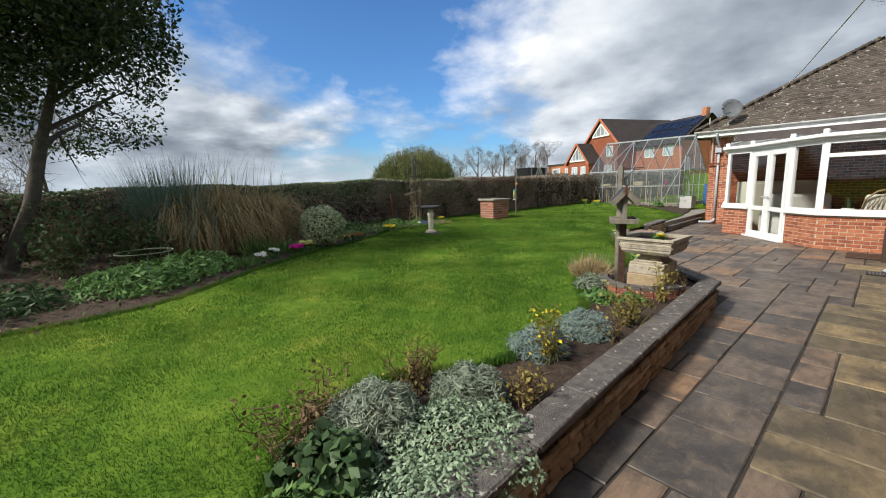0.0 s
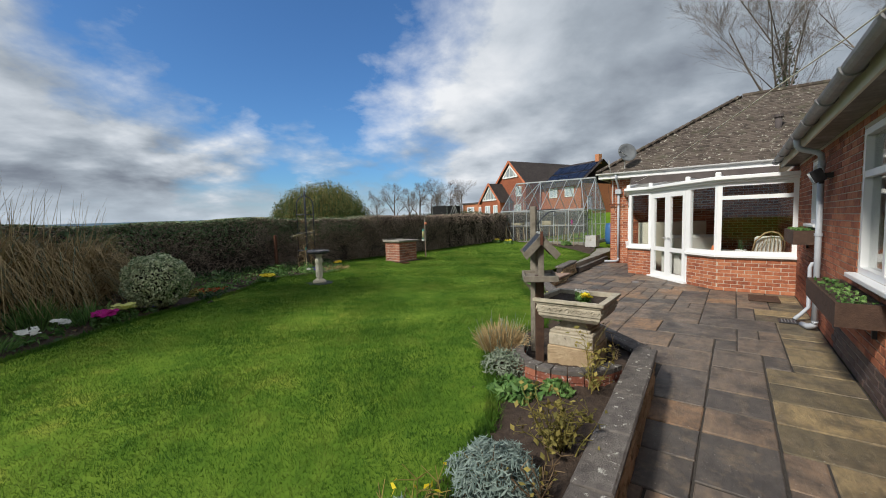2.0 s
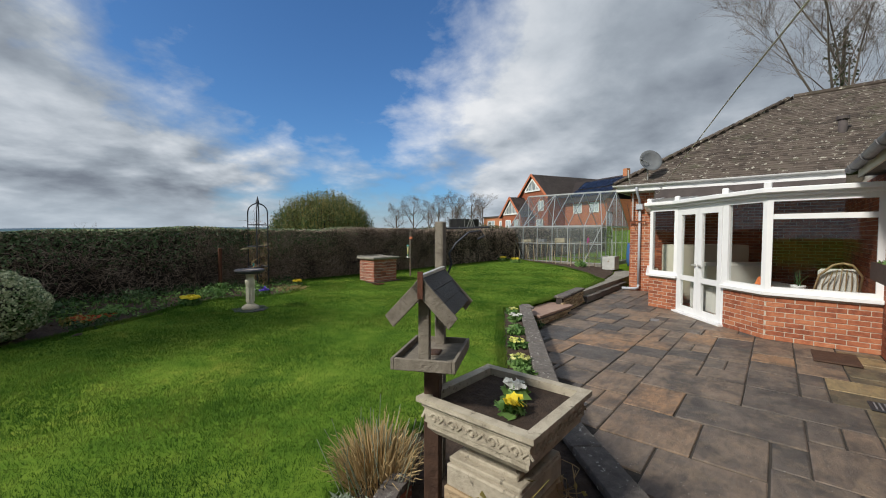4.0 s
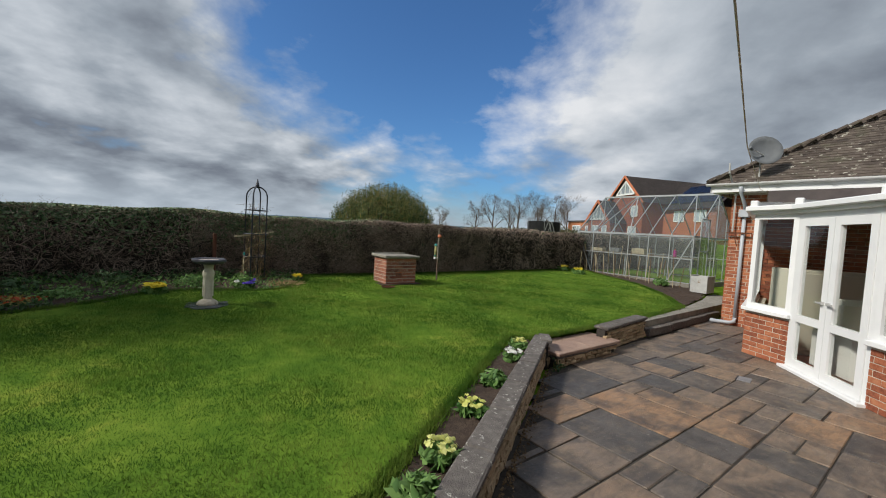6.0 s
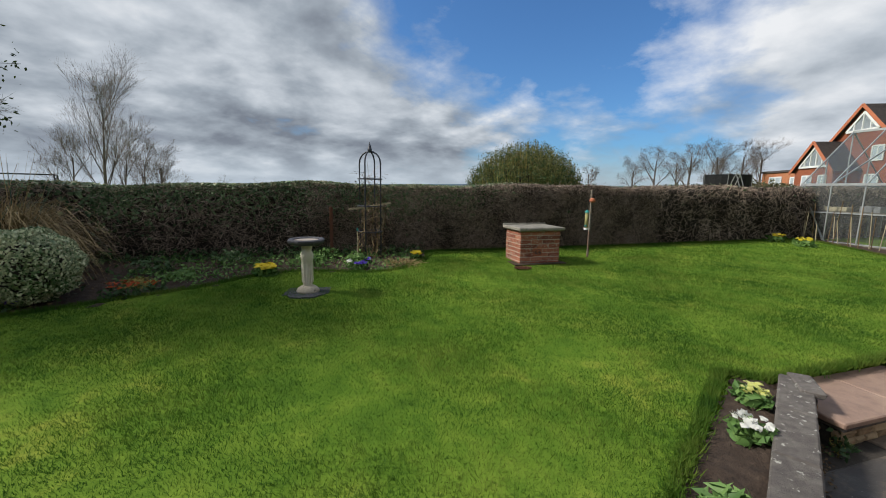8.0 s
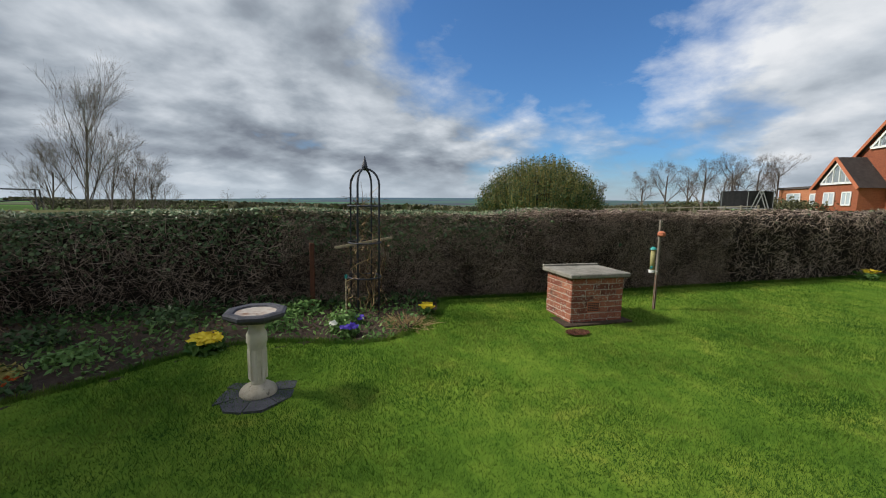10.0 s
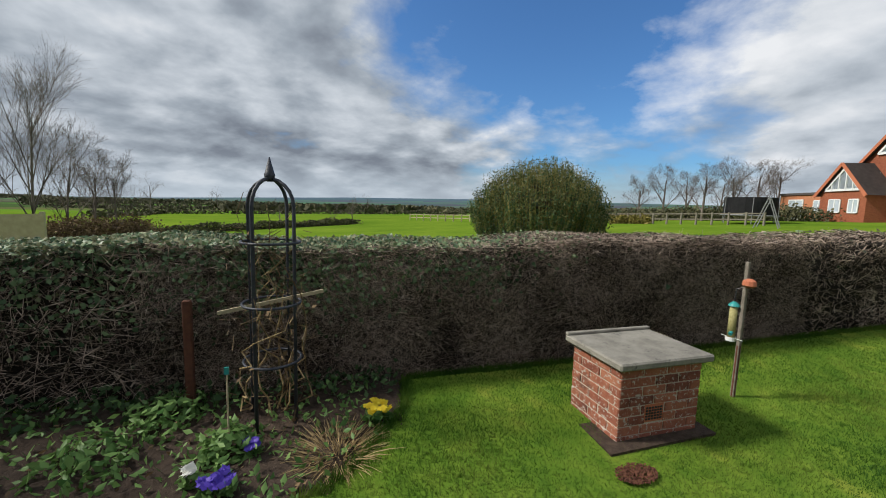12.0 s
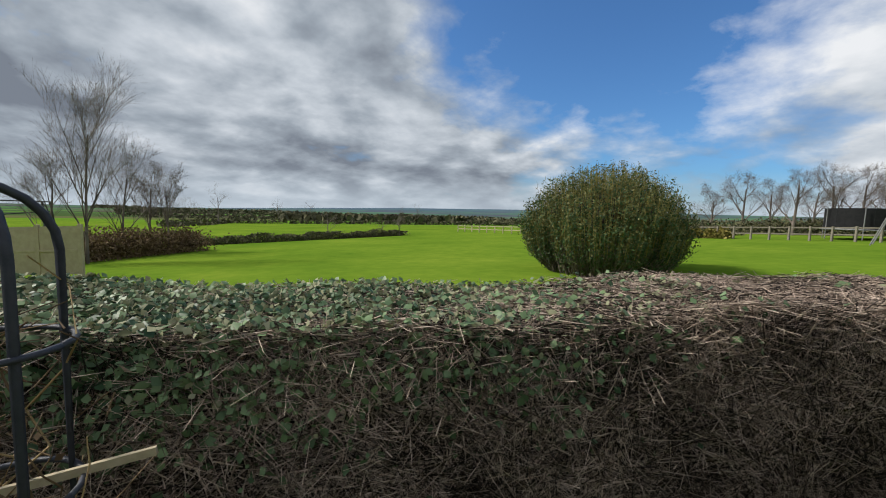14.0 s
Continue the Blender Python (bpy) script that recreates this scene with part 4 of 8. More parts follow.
def wall_body(root, p, q, z0, z1, thick, holes=(), mat="mortar", name="wall_core"):
    """The wall behind the face on the line p to q, with openings cut right through; it lies to the right of the line."""
    p, q = Vector(p), Vector(q)
    d = q - p
    m = Matrix.Translation((p.x, p.y, 0)) @ Matrix.Rotation(math.atan2(d.y, d.x), 4, "Z")
    bm = bmesh.new()
    cuts = sorted({0.0, d.length, *[h[0] for h in holes], *[h[1] for h in holes]})
    for a, b in zip(cuts, cuts[1:]):
        mid = (a + b) / 2
        zs = [(z0, z1)]
        for h in holes:
            if h[0] <= mid <= h[1]:
                zs = [(z0, h[2]), (h[3], z1)]
        for u, v in zs:
            if v - u > 0.01:
                box(bm, a, -thick, u, b, 0, v, m)
    return part(name, bm, M[mat], root)


WING = tagged(new("wall_wing"), "red brick bungalow wall with dark brick plinth", "wall", kind="structure")
WIN1, WIN2 = (4.75, 6.78, 1.00, 2.36), (8.95, 9.85, 1.42, 2.36)
WIN3 = (0.3, 2.4, 1.00, 2.36)
X0 = -4.0
wing_holes = [(h[0] - X0, h[1] - X0, h[2], h[3]) for h in (WIN1, WIN2, WIN3)]
wall_body(WING, (X0, -0.3315), (12.0, -0.3315), 0, 2.58, 0.28, wing_holes)


def window(name, x0, x1, z0, z1, y, label, bars=(0.5,), top_light=0.0, sill=True):
    """A white framed window in a wall that faces +y; bars: shares of the width, top_light: height of the upper lights."""
    w = thing(name, x0, y, z0, label, "window", kind="structure")
    W, H, f = x1 - x0, z1 - z0, 0.06
    fr = bmesh.new()
    box(fr, 0, -0.10, 0, f, 0.012, H)
    box(fr, W - f, -0.10, 0, W, 0.012, H)
    box(fr, f, -0.10, 0, W - f, 0.012, f)
    box(fr, f, -0.10, H - f, W - f, 0.012, H)
    part("window_frame", fr, M["upvc"], w)
    cuts = [f] + [W * b for b in bars] + [W - f]
    for b in bars:
        part("mullion", B(W * b - 0.035, -0.09, f, W * b + 0.035, 0.008, H - f), M["upvc"], w)
    for a, b in zip(cuts, cuts[1:]):
        a2, b2 = a + (0.035 if a > f else 0), b - (0.035 if b < W - f else 0)
        if top_light:
            part("transom", B(a2, -0.09, H - top_light - 0.03, b2, 0.009, H - top_light + 0.03), M["upvc"], w)
            g = part("pane", B(a2, -0.05, H - top_light + 0.03, b2, -0.044, H - f), M["glass"], w)
            g.visible_shadow = False
        g = part("pane", B(a2, -0.05, f, b2, -0.044, H - f - (top_light - 0.03 if top_light else 0)), M["glass"], w)
        g.visible_shadow = False
    if sill:
        part("sill", B(-0.05, -0.05, -0.045, W + 0.05, 0.10, -0.002, bevel=0.006), M["upvc"], w)
    return w


window("window_1", *WIN1, -0.346, "white framed window with upper lights in the brick wall", (0.62,), 0.42)
window("window_2", *WIN2, -0.346, "small white framed window in the brick wall", (), 0.0)
window("window_3", *WIN3, -0.346, "white framed window in the brick wall", (0.5,), 0.42)
# rooms behind, so that the panes look into closed space
rooms = bmesh.new()
box(rooms, -4.0, -4.5, 0.0, 12.0, -4.4, 2.58)
box(rooms, -4.1, -4.4, 0.0, -4.0, -0.62, 2.58)
box(rooms, 12.0, -4.4, 0.0, 12.1, -0.62, 2.58)
box(rooms, 3.6, -4.4, 0.0, 3.7, -0.62, 2.58)
box(rooms, 7.6, -4.4, 0.0, 7.7, -0.62, 2.58)
single("wall_inside", rooms, M["plaster"], "plain inner walls of the bungalow rooms", "wall", kind="structure")
single("floor_inside", B(-4.0, -4.4, -0.08, 12.0, -0.62, 0.10), M["dry"], "dim floor of the bungalow rooms", "floor", kind="structure")
single("ceiling", B(-4.0, -4.4, 2.46, 12.0, -0.62, 2.54), M["plaster"], "plain ceiling of the bungalow rooms", "ceiling", kind="structure")

# wing eave: soffit, fascia, roof, gutter
EZ = 2.56
single("soffit", B(-4.0, -0.33, EZ - 0.05, 11.75, -0.108, EZ - 0.03), M["soffit"], "weathered brown soffit under the eave", "soffit", kind="structure")
single("fascia", B(-4.0, -0.106, EZ - 0.07, 11.75, -0.083, EZ + 0.10), M["cream"], "pale painted fascia board", "fascia", kind="structure")
wr = bmesh.new()
vs = [wr.verts.new(v) for v in ((-4.2, -0.04, EZ + 0.12), (12.4, -0.04, EZ + 0.12), (12.4, -4.0, EZ + 2.5), (-4.2, -4.0, EZ + 2.5), (-4.2, -0.04, EZ + 0.06), (12.4, -0.04, EZ + 0.06), (12.4, -4.0, EZ + 2.44), (-4.2, -4.0, EZ + 2.44))]
for f in ((0, 1, 2, 3), (7, 6, 5, 4), (0, 4, 5, 1), (1, 5, 6, 2), (2, 6, 7, 3), (3, 7, 4, 0)):
    wr.faces.new([vs[i] for i in f])
single("roof_wing", wr, M["tile"], "brown tiled roof of the bungalow wing", "roof", kind="structure")


def gutter(name, p, q, r, mat, label, brackets=8):
    g = tagged(new(name), label, "gutter", kind="structure")
    p, q = Vector(p), Vector(q)
    d = (q - p).normalized()
    s = d.cross(Vector((0, 0, 1)))
    bm = bmesh.new()
    rows = []
    prof = [(r * math.cos(math.pi + math.pi * k / 8), r * math.sin(math.pi + math.pi * k / 8)) for k in range(9)] + [((r - 0.006) * math.cos(2 * math.pi - math.pi * k / 8), (r - 0.006) * math.sin(2 * math.pi - math.pi * k / 8)) for k in range(9)]
    for e in (p, q):
        rows.append([bm.verts.new(e + s * a + Vector((0, 0, b))) for a, b in prof])
    n = len(prof)
    for k in range(n):
        bm.faces.new((rows[0][k], rows[0][(k + 1) % n], rows[1][(k + 1) % n], rows[1][k]))
    part("channel", bm, mat, g, "", False)
    for k in range(brackets):
        c = p.lerp(q, (k + 0.5) / brackets)
        bm = bmesh.new()
        pts = [c + s * (r + 0.008) * math.cos(math.pi + math.pi * j / 8) + Vector((0, 0, (r + 0.008) * math.sin(math.pi + math.pi * j / 8))) for j in range(9)]
        for a, b in zip(pts, pts[1:]):
            beam(bm, a, b, 0.06, 0.012)
        part("bracket", bm, mat, g)
    return g


gutter("gutter_wing", (-4, 0.0, EZ + 0.06), (11.75, 0.0, EZ + 0.06), 0.065, M["grey_gutter"], "weathered grey half-round gutter on the eave", 16)

dp = thing("downpipe", 8.42, -0.25, 0, "grey plastic rainwater downpipe on the brick wall", "downpipe")
part("pipe", T([(0, 0, 0.10), (0, 0, 2.26), ], 0.036, 12), M["grey_pipe"], dp, smooth=True)
part("swan_neck", T([(0, 0, 2.26), (0.0, 0.01, 2.34), (0.02, 0.05, 2.38), (0.02, 0.20, 2.43), (0.02, 0.245, 2.48), (0.02, 0.25, 2.58)], 0.036, 12), M["grey_pipe"], dp, smooth=True)
part("shoe", T([(0, 0, 0.14), (0, 0.0, 0.09), (0.05, 0.05, 0.05), (0.22, 0.10, 0.035)], 0.04, 12), M["grey_pipe"], dp, smooth=True)
for zc in (0.5, 1.3, 2.2):
    part("clip", T([(0, 0, zc - 0.02), (0, 0, zc + 0.02)], 0.045, 12), M["grey_pipe"], dp)
wp = thing("waste_pipe", 9.0, -0.27, 0, "grey waste pipe running down into a gully", "pipe")
part("pipe", T([(0, -0.05, 0.86), (0, 0, 0.86), (0, 0.02, 0.80), (0, 0.02, 0.22), (-0.05, 0.10, 0.12), (-0.12, 0.18, 0.05)], 0.026, 10), M["grey_pipe"], wp, smooth=True)
part("clip", T([(0, 0.02, 0.5), (0, 0.02, 0.53)], 0.033, 10), M["grey_pipe"], wp)
gl = thing("gully", 8.85, -0.02, 0.008, "dark square drain gully in the paving", "drain")
part("grate", B(-0.13, -0.11, 0, 0.13, 0.11, 0.012, bevel=0.004), M["black"], gl)
for k in range(5):
    part("bar", B(-0.10, -0.08 + k * 0.036, 0.012, 0.10, -0.068 + k * 0.036, 0.018), M["grey_gutter"], gl)
fl = thing("floodlight", 8.15, -0.30, 2.05, "black floodlight with motion sensor on the brick wall", "lamp")
part("bracket", B(-0.03, -0.03, -0.03, 0.03, 0.06, 0.03), M["black"], fl)
part("housing", B(-0.09, 0.05, -0.03, 0.09, 0.17, 0.13, Matrix.Rotation(radians(-25), 4, "X"), bevel=0.01), M["black"], fl)
part("lens", B(-0.075, 0.172, -0.015, 0.075, 0.177, 0.115, Matrix.Rotation(radians(-25), 4, "X")), M["far_glass"], fl)
part("sensor", T([(0, 0.08, -0.10), (0, 0.08, -0.03)], 0.025, 10), M["black"], fl)


def window_box(x0, x1, z, label):
    w = thing("window_box", x0, -0.32, z, label, "planter")
    W = x1 - x0
    bm = bmesh.new()
    box(bm, 0, 0.27, 0, W, 0.29, 0.20)
    box(bm, 0, 0.0, 0, W, 0.02, 0.20)
    box(bm, 0, 0.02, 0, 0.02, 0.27, 0.20)
    box(bm, W - 0.02, 0.02, 0, W, 0.27, 0.20)
    box(bm, 0.02, 0.02, 0.0, W - 0.02, 0.27, 0.02)
    part("trough", bm, M["brown_wood"], w)
    part("compost", B(0.022, 0.022, 0.022, W - 0.022, 0.268, 0.165), M["soil"], w)
    for xx in (W * 0.15, W * 0.85):
        part("bracket", B(xx - 0.015, 0.0, -0.12, xx + 0.015, 0.03, 0.0), M["black"], w)
    n = 260
    pos = np.stack([rng.uniform(0.05, W - 0.05, n), rng.uniform(0.04, 0.25, n), 0.17 + 0.05 * rng.random(n)], 1)
    leaves_mesh("foliage", pos, 0.018, M["green"], w)
    return w


window_box(5.75, 7.35, 0.66, "brown wooden window box with small plants under the window")
window_box(8.75, 10.05, 1.14, "brown wooden window box with sparse plants under the window")

# ---------------------------------------------------------------- far wing of the house
FX, FY, FZ = 15.8, 4.10, 3.02
FAR = tagged(new("wall_far_wing"), "red brick corner of the bungalow's far wing", "wall", kind="structure")
wall_body(FAR, (FX, -0.6), (FX, FY), 0, FZ - 0.05, 0.28, [])
wall_body(FAR, (FX + 0.29, FY), (FX + 6, FY), 0, FZ - 0.05, 0.28, [], name="wall_side")
part("slab_above", B(12.0, -4.4, 2.60, 15.8, -0.6, 2.9), M["plaster"], FAR)

# hipped roof of tiles
EX, EY, EH = 15.45, 4.45, 3.08
RUN, RISE = 3.95, 2.72
apex = Vector((EX + RUN, EY - RUN, EH + RISE))
rc = bmesh.new()
c = [rc.verts.new(v) for v in ((EX, EY, EH), (EX, -6, EH), (EX + RUN, -6, EH + RISE), tuple(apex), (EX + 2 * RUN, EY, EH), (EX + 2 * RUN, -6, EH))]
for f in ((0, 1, 2, 3), (0, 3, 4), (3, 2, 5, 4), (0, 4, 5, 1)):
    rc.faces.new([c[i] for i in f])
bmesh.ops.recalc_face_normals(rc, faces=rc.faces)
ROOF = single("roof_far_wing", rc, M["slate"], "hipped roof of brown lichened clay tiles", "roof", kind="structure")


def roof_tiles():
    slope = math.hypot(RUN, RISE)
    ux, uz = RUN / slope, RISE / slope
    tw, gauge = 0.17, 0.115
    R = random.Random(5)
    me = finish(B(-0.0, -tw / 2 + 0.003, 0.0, 0.20, tw / 2 - 0.003, 0.014), "tile", M["tile"])
    joined = bmesh.new()
    rows = int(slope / gauge)
    n = 0
    pitch = math.degrees(math.atan2(RISE, RUN))
    for face in (0, 1):
        for r in range(rows):
            s = r * gauge - 0.05
            hx = max(s, 0) * ux
            if face == 0:
                a0, a1 = -4.2, EY - hx
            else:
                a0, a1 = EX + hx, EX + 2 * RUN - hx
            k = a0 + (tw / 2 if r % 2 else 0)
            while k < a1:
                h = EH + s * uz + 0.006 + R.uniform(-.003, .004)
                if face == 0:
                    m = pose(EX + s * ux, k, h, 0, -pitch + 4, R.uniform(-1.5, 1.5))
                    near = r < 9 and k > 0.2
                else:
                    m = pose(k, EY - s * ux, h, 0, -pitch + 4, -90 + R.uniform(-1.5, 1.5))
                    near = False
                if near and n < 300:
                    ob = new("tile", me)
                    ob.parent = ROOF
                    ob.matrix_world = m
                    n += 1
                elif face == 0 or r < 60:
                    box(joined, 0, -tw / 2 + 0.003, 0, 0.20, tw / 2 - 0.003, 0.014, m)
                k += tw
    tagged(part("tiling", joined, M["tile"], ROOF), "rows of brown clay tiles", kind="stuff")
    hip = Vector((EX, EY, EH))
    d = apex - hip
    L = d.length
    m = int(L / 0.24)
    rot = d.to_track_quat("X", "Z").to_matrix().to_4x4()
    for k in range(m):
        part("hip_tile", tube(bmesh.new(), [Vector((k * 0.24 - 0.02, 0, 0.0)), Vector((k * 0.24 + 0.26, 0, 0.025))], [0.085, 0.075], 8), M["tile"], ROOF).matrix_world = Matrix.Translation(hip + Vector((0, 0, 0.01))) @ rot
    for k in range(16):
        part("ridge_tile", tube(bmesh.new(), [apex - Vector((0, k * 0.3 - 0.02, 0)), apex - Vector((0, k * 0.3 + 0.29, 0))], 0.09, 8), M["tile"], ROOF)


roof_tiles()
single("fascia_far", B(EX + 0.02, -0.3, EH - 0.20, EX + 0.05, EY - 0.02, EH - 0.02), M["upvc"], "white fascia board below the roof tiles", "fascia", kind="structure")
single("fascia_end", B(EX + 0.02, EY - 0.05, EH - 0.20, EX + 7.8, EY - 0.02, EH - 0.02), M["upvc"], "white fascia board at the roof's hipped end", "fascia", kind="structure")
single("soffit_far", B(EX + 0.05, -0.3, EH - 0.20, EX + 0.36, EY - 0.06, EH - 0.18), M["upvc"], "white soffit under the far eave", "soffit", kind="structure")
gutter("gutter_far", (EX - 0.03, EY + 0.05, EH - 0.02), (EX - 0.03, -0.35, EH - 0.02), 0.055, M["white_gutter"], "white half-round gutter below the tiles", 6)
single("flashing", B(EX - 0.02, -0.3, EH - 0.46, EX + 0.30, 3.4, EH - 0.21), M["slate"], "dark flashing board between gutter and conservatory roof", "flashing", kind="structure")
dpf = thing("downpipe", FX - 0.06, 3.84, 0, "pale grey downpipe on the corner of the house", "downpipe")
part("pipe", T([(0, 0, 0.16), (0, 0, 2.45)], 0.036, 12), M["grey_pipe"], dpf, smooth=True)
part("hopper", B(-0.09, -0.09, 2.36, 0.05, 0.09, 2.52, bevel=0.01), M["grey_pipe"], dpf)
part("neck", T([(0, 0, 2.5), (-0.05, 0, 2.62), (-0.28, 0.02, 2.86), (-0.34, 0.02, 2.98)], 0.034, 12), M["grey_pipe"], dpf, smooth=True)
part("shoe", T([(0, 0, 0.18), (-0.02, 0.0, 0.10), (-0.06, 0.08, 0.07), (-0.10, 0.42, 0.06)], 0.04, 12), M["grey_pipe"], dpf, smooth=True)
vent = thing("flue", 17.0, -0.35, EH + 1.05, "grey flue pipe with a cap standing in the roof", "flue")
part("pipe", T([(0, 0, -0.25), (0, 0, 0.32)], 0.085, 14), M["slate"], vent, smooth=True)
part("cap", T([(0, 0, 0.32), (0, 0, 0.40)], 0.12, 14), M["slate"], vent)
dish = thing("satellite_dish", EX + 0.1, 3.62, EH + 0.50, "grey satellite dish on the eave corner", "satellite dish")
bm = bmesh.new()
lathe(bm, [(0.02, 0.0), (0.12, 0.012), (0.22, 0.04), (0.30, 0.085), (0.305, 0.078), (0.22, 0.03), (0.12, 0.002), (0.02, -0.01)], 28)
bowl = part("bowl", bm, M["dish"], dish, smooth=True)
bowl.matrix_world = pose(EX + 0.05, 3.56, EH + 0.60, 75, 0, -52)
part("mast", T([(0.05, 0.0, -0.50), (0.05, 0.0, 0.05), (0.0, -0.05, 0.10)], 0.02, 8), M["galv"], dish)
part("arm", T([(-0.02, -0.1, 0.0), (-0.38, 0.05, 0.12)], 0.012, 8), M["galv"], dish)
part("receiver", T([(-0.36, 0.05, 0.10), (-0.42, 0.07, 0.14)], 0.03, 8), M["dish"], dish)
aer = thing("aerial_pole", FX - 0.05, 4.02, 1.9, "slim aerial pole clamped to the corner of the house", "pole")
part("pole", T([(-0.05, 0, 0.15), (-0.05, 0, 0.95), (-0.55, 0.0, 1.35), (-0.57, 0, 1.55)], 0.018, 8), M["galv"], aer)
part("clamp", beam(bmesh.new(), (-0.06, 0.1, 0.12), (-0.06, -0.35, 0.12), 0.03, 0.03), M["rust"], aer)
part("cable", T([(-0.02, 0.12, 1.0), (-0.03, 0.15, 0.6), (-0.02, 0.10, 0.35), (-0.02, 0.05, 0.1)], 0.006, 6), M["black"], aer)
part("hook", T([(-0.06, -0.05, 0.1), (-0.10, -0.08, -0.05), (-0.05, -0.1, -0.16)], 0.01, 6), M["rust"], aer)
wire = single("overhead_wire", T([(13.75, 3.0, 2.62), (11.0, 2.40, 2.36), (8.0, 1.70, 2.20), (5.0, 0.93, 2.13), (3.1, 0.38, 2.13), (1.0, -0.22, 2.20), (-0.6, -0.70, 2.33), (-2.0, -1.05, 2.56)], 0.0025, 6), M["cream"], "thin washing line running to the conservatory", "cable")

# ---------------------------------------------------------------- conservatory
CONS = [(15.8, 3.55), (13.35, 3.03), (13.05, 2.43), (11.95, 1.51), (11.36, 0.93), (11.30, -0.325)]
SILL, EAVE = 0.73, 2.24
cons = tagged(new("conservatory"), "white framed conservatory on red brick dwarf walls", "conservatory", kind="structure")


def facet(a, b):
    a, b = Vector(CONS[a]), Vector(CONS[b])
    return a, b, (b - a).length, Matrix.Translation((a.x, a.y, 0)) @ Matrix.Rotation(math.atan2((b - a).y, (b - a).x), 4, "Z")


# in a facet's own frame x runs along it and -y points to the garden side
def dwarf(i, j):
    a, b, L, m = facet(i, j)
    bm = box(bmesh.new(), 0, 0.001, 0, L, 0.20, SILL - 0.03, m)
    part("wall_core", bm, M["mortar"], cons)
    root = tagged(new("dwarf_wall"), "red brick dwarf wall below the windows")
    root.parent = cons
    brick_wall(root, b, a, 0.0, SILL - 0.03, limit=200, proud=0.006)
    part("sill", box(bmesh.new(), -0.02, -0.07, SILL - 0.028, L + 0.02, 0.10, SILL + 0.03, m, bevel=0.006), M["upvc"], cons)


for i, j in ((0, 1), (1, 2), (3, 4), (4, 5)):
    dwarf(i, j)


def glazing(i, j, rows, z0=SILL + 0.03, mull=()):
    """White frame with panes; rows: heights at which a transom crosses."""
    a, b, L, m = facet(i, j)
    f = 0.075
    fr = tagged(new("window"), "white framed window", "")
    fr.parent = cons
    bm = bmesh.new()
    box(bm, 0, 0.0, z0, f, 0.075, EAVE, m)
    box(bm, L - f, 0.0, z0, L, 0.075, EAVE, m)
    box(bm, f, 0.0, z0, L - f, 0.075, z0 + f, m)
    box(bm, f, 0.0, EAVE - f, L - f, 0.075, EAVE, m)
    for s in mull:
        box(bm, s - 0.04, 0.002, z0 + f, s + 0.04, 0.073, EAVE - f, m)
    xs = [f] + [v for s in mull for v in (s - 0.04, s + 0.04)] + [L - f]
    zs = [z0 + f] + [v for r in rows for v in (r - 0.04, r + 0.04)] + [EAVE - f]
    for r in rows:
        for u, v in zip(xs[::2], xs[1::2]):
            box(bm, u, 0.002, r - 0.04, v, 0.073, r + 0.04, m)
    part("window_frame", bm, M["upvc"], fr)
    for u, v in zip(xs[::2], xs[1::2]):
        for p, q in zip(zs[::2], zs[1::2]):
            g = part("pane", box(bmesh.new(), u, 0.035, p, v, 0.041, q, m), M["glass"], fr)
            g.visible_shadow = False


glazing(0, 1, (1.95,))
glazing(1, 2, ())
glazing(3, 4, ())
glazing(4, 5, (1.93,))
# double doors
a, b, L, m = facet(2, 3)
fr = bmesh.new()
box(fr, 0, 0, 0.03, 0.06, 0.075, EAVE, m)
box(fr, L - 0.06, 0, 0.03, L, 0.075, EAVE, m)
box(fr, 0.06, 0, EAVE - 0.07, L - 0.06, 0.075, EAVE, m)
box(fr, -0.02, -0.09, 0.0, L + 0.02, 0.10, 0.035, m)
part("door_frame", fr, M["upvc"], cons)
for k in (0, 1):
    x0, x1 = (0.065, L / 2 - 0.004) if k == 0 else (L / 2 + 0.004, L - 0.065)
    leaf = tagged(new("door"), "white glazed door with cream lower panel")
    leaf.parent = cons
    bm = bmesh.new()
    s = 0.10
    zt = EAVE - 0.075
    box(bm, x0, -0.012, 0.04, x0 + s, 0.05, zt, m)
    box(bm, x1 - s, -0.012, 0.04, x1, 0.05, zt, m)
    for z0_, z1_ in ((0.04, 0.16), (0.70, 0.80), (zt - 0.11, zt)):
        box(bm, x0 + s, -0.012, z0_, x1 - s, 0.05, z1_, m)
    part("leaf", bm, M["upvc"], leaf)
    for z0_, z1_ in ((0.16, 0.70), (0.80, zt - 0.11)):
        g = part("pane", box(bmesh.new(), x0 + s, 0.012, z0_, x1 - s, 0.018, z1_, m), M["glass"], leaf)
        g.visible_shadow = False
    hx = x1 - 0.05 if k == 0 else x0 + 0.05
    part("handle", box(box(bmesh.new(), hx - 0.012, -0.05, 1.02, hx + 0.012, -0.012, 1.06, m), hx - 0.09 * (1 - 2 * k) * 1, -0.055, 1.03, hx, -0.04, 1.05, m), M["galv"], leaf)
# eaves beam with gutter and a shallow white panelled roof
for i in range(len(CONS) - 1):
    a, b, L, m = facet(i, i + 1)
    part("eaves_beam", box(bmesh.new(), -0.03, -0.06, EAVE, L + 0.03, 0.10, EAVE + 0.10, m, bevel=0.01), M["upvc"], cons)
    part("eaves_gutter", box(bmesh.new(), -0.05, -0.13, EAVE + 0.05, L + 0.05, -0.062, EAVE + 0.13, m, bevel=0.012), M["upvc"], cons)
roofp = bmesh.new()
lo = [roofp.verts.new((x, y, EAVE + 0.14)) for x, y in CONS]
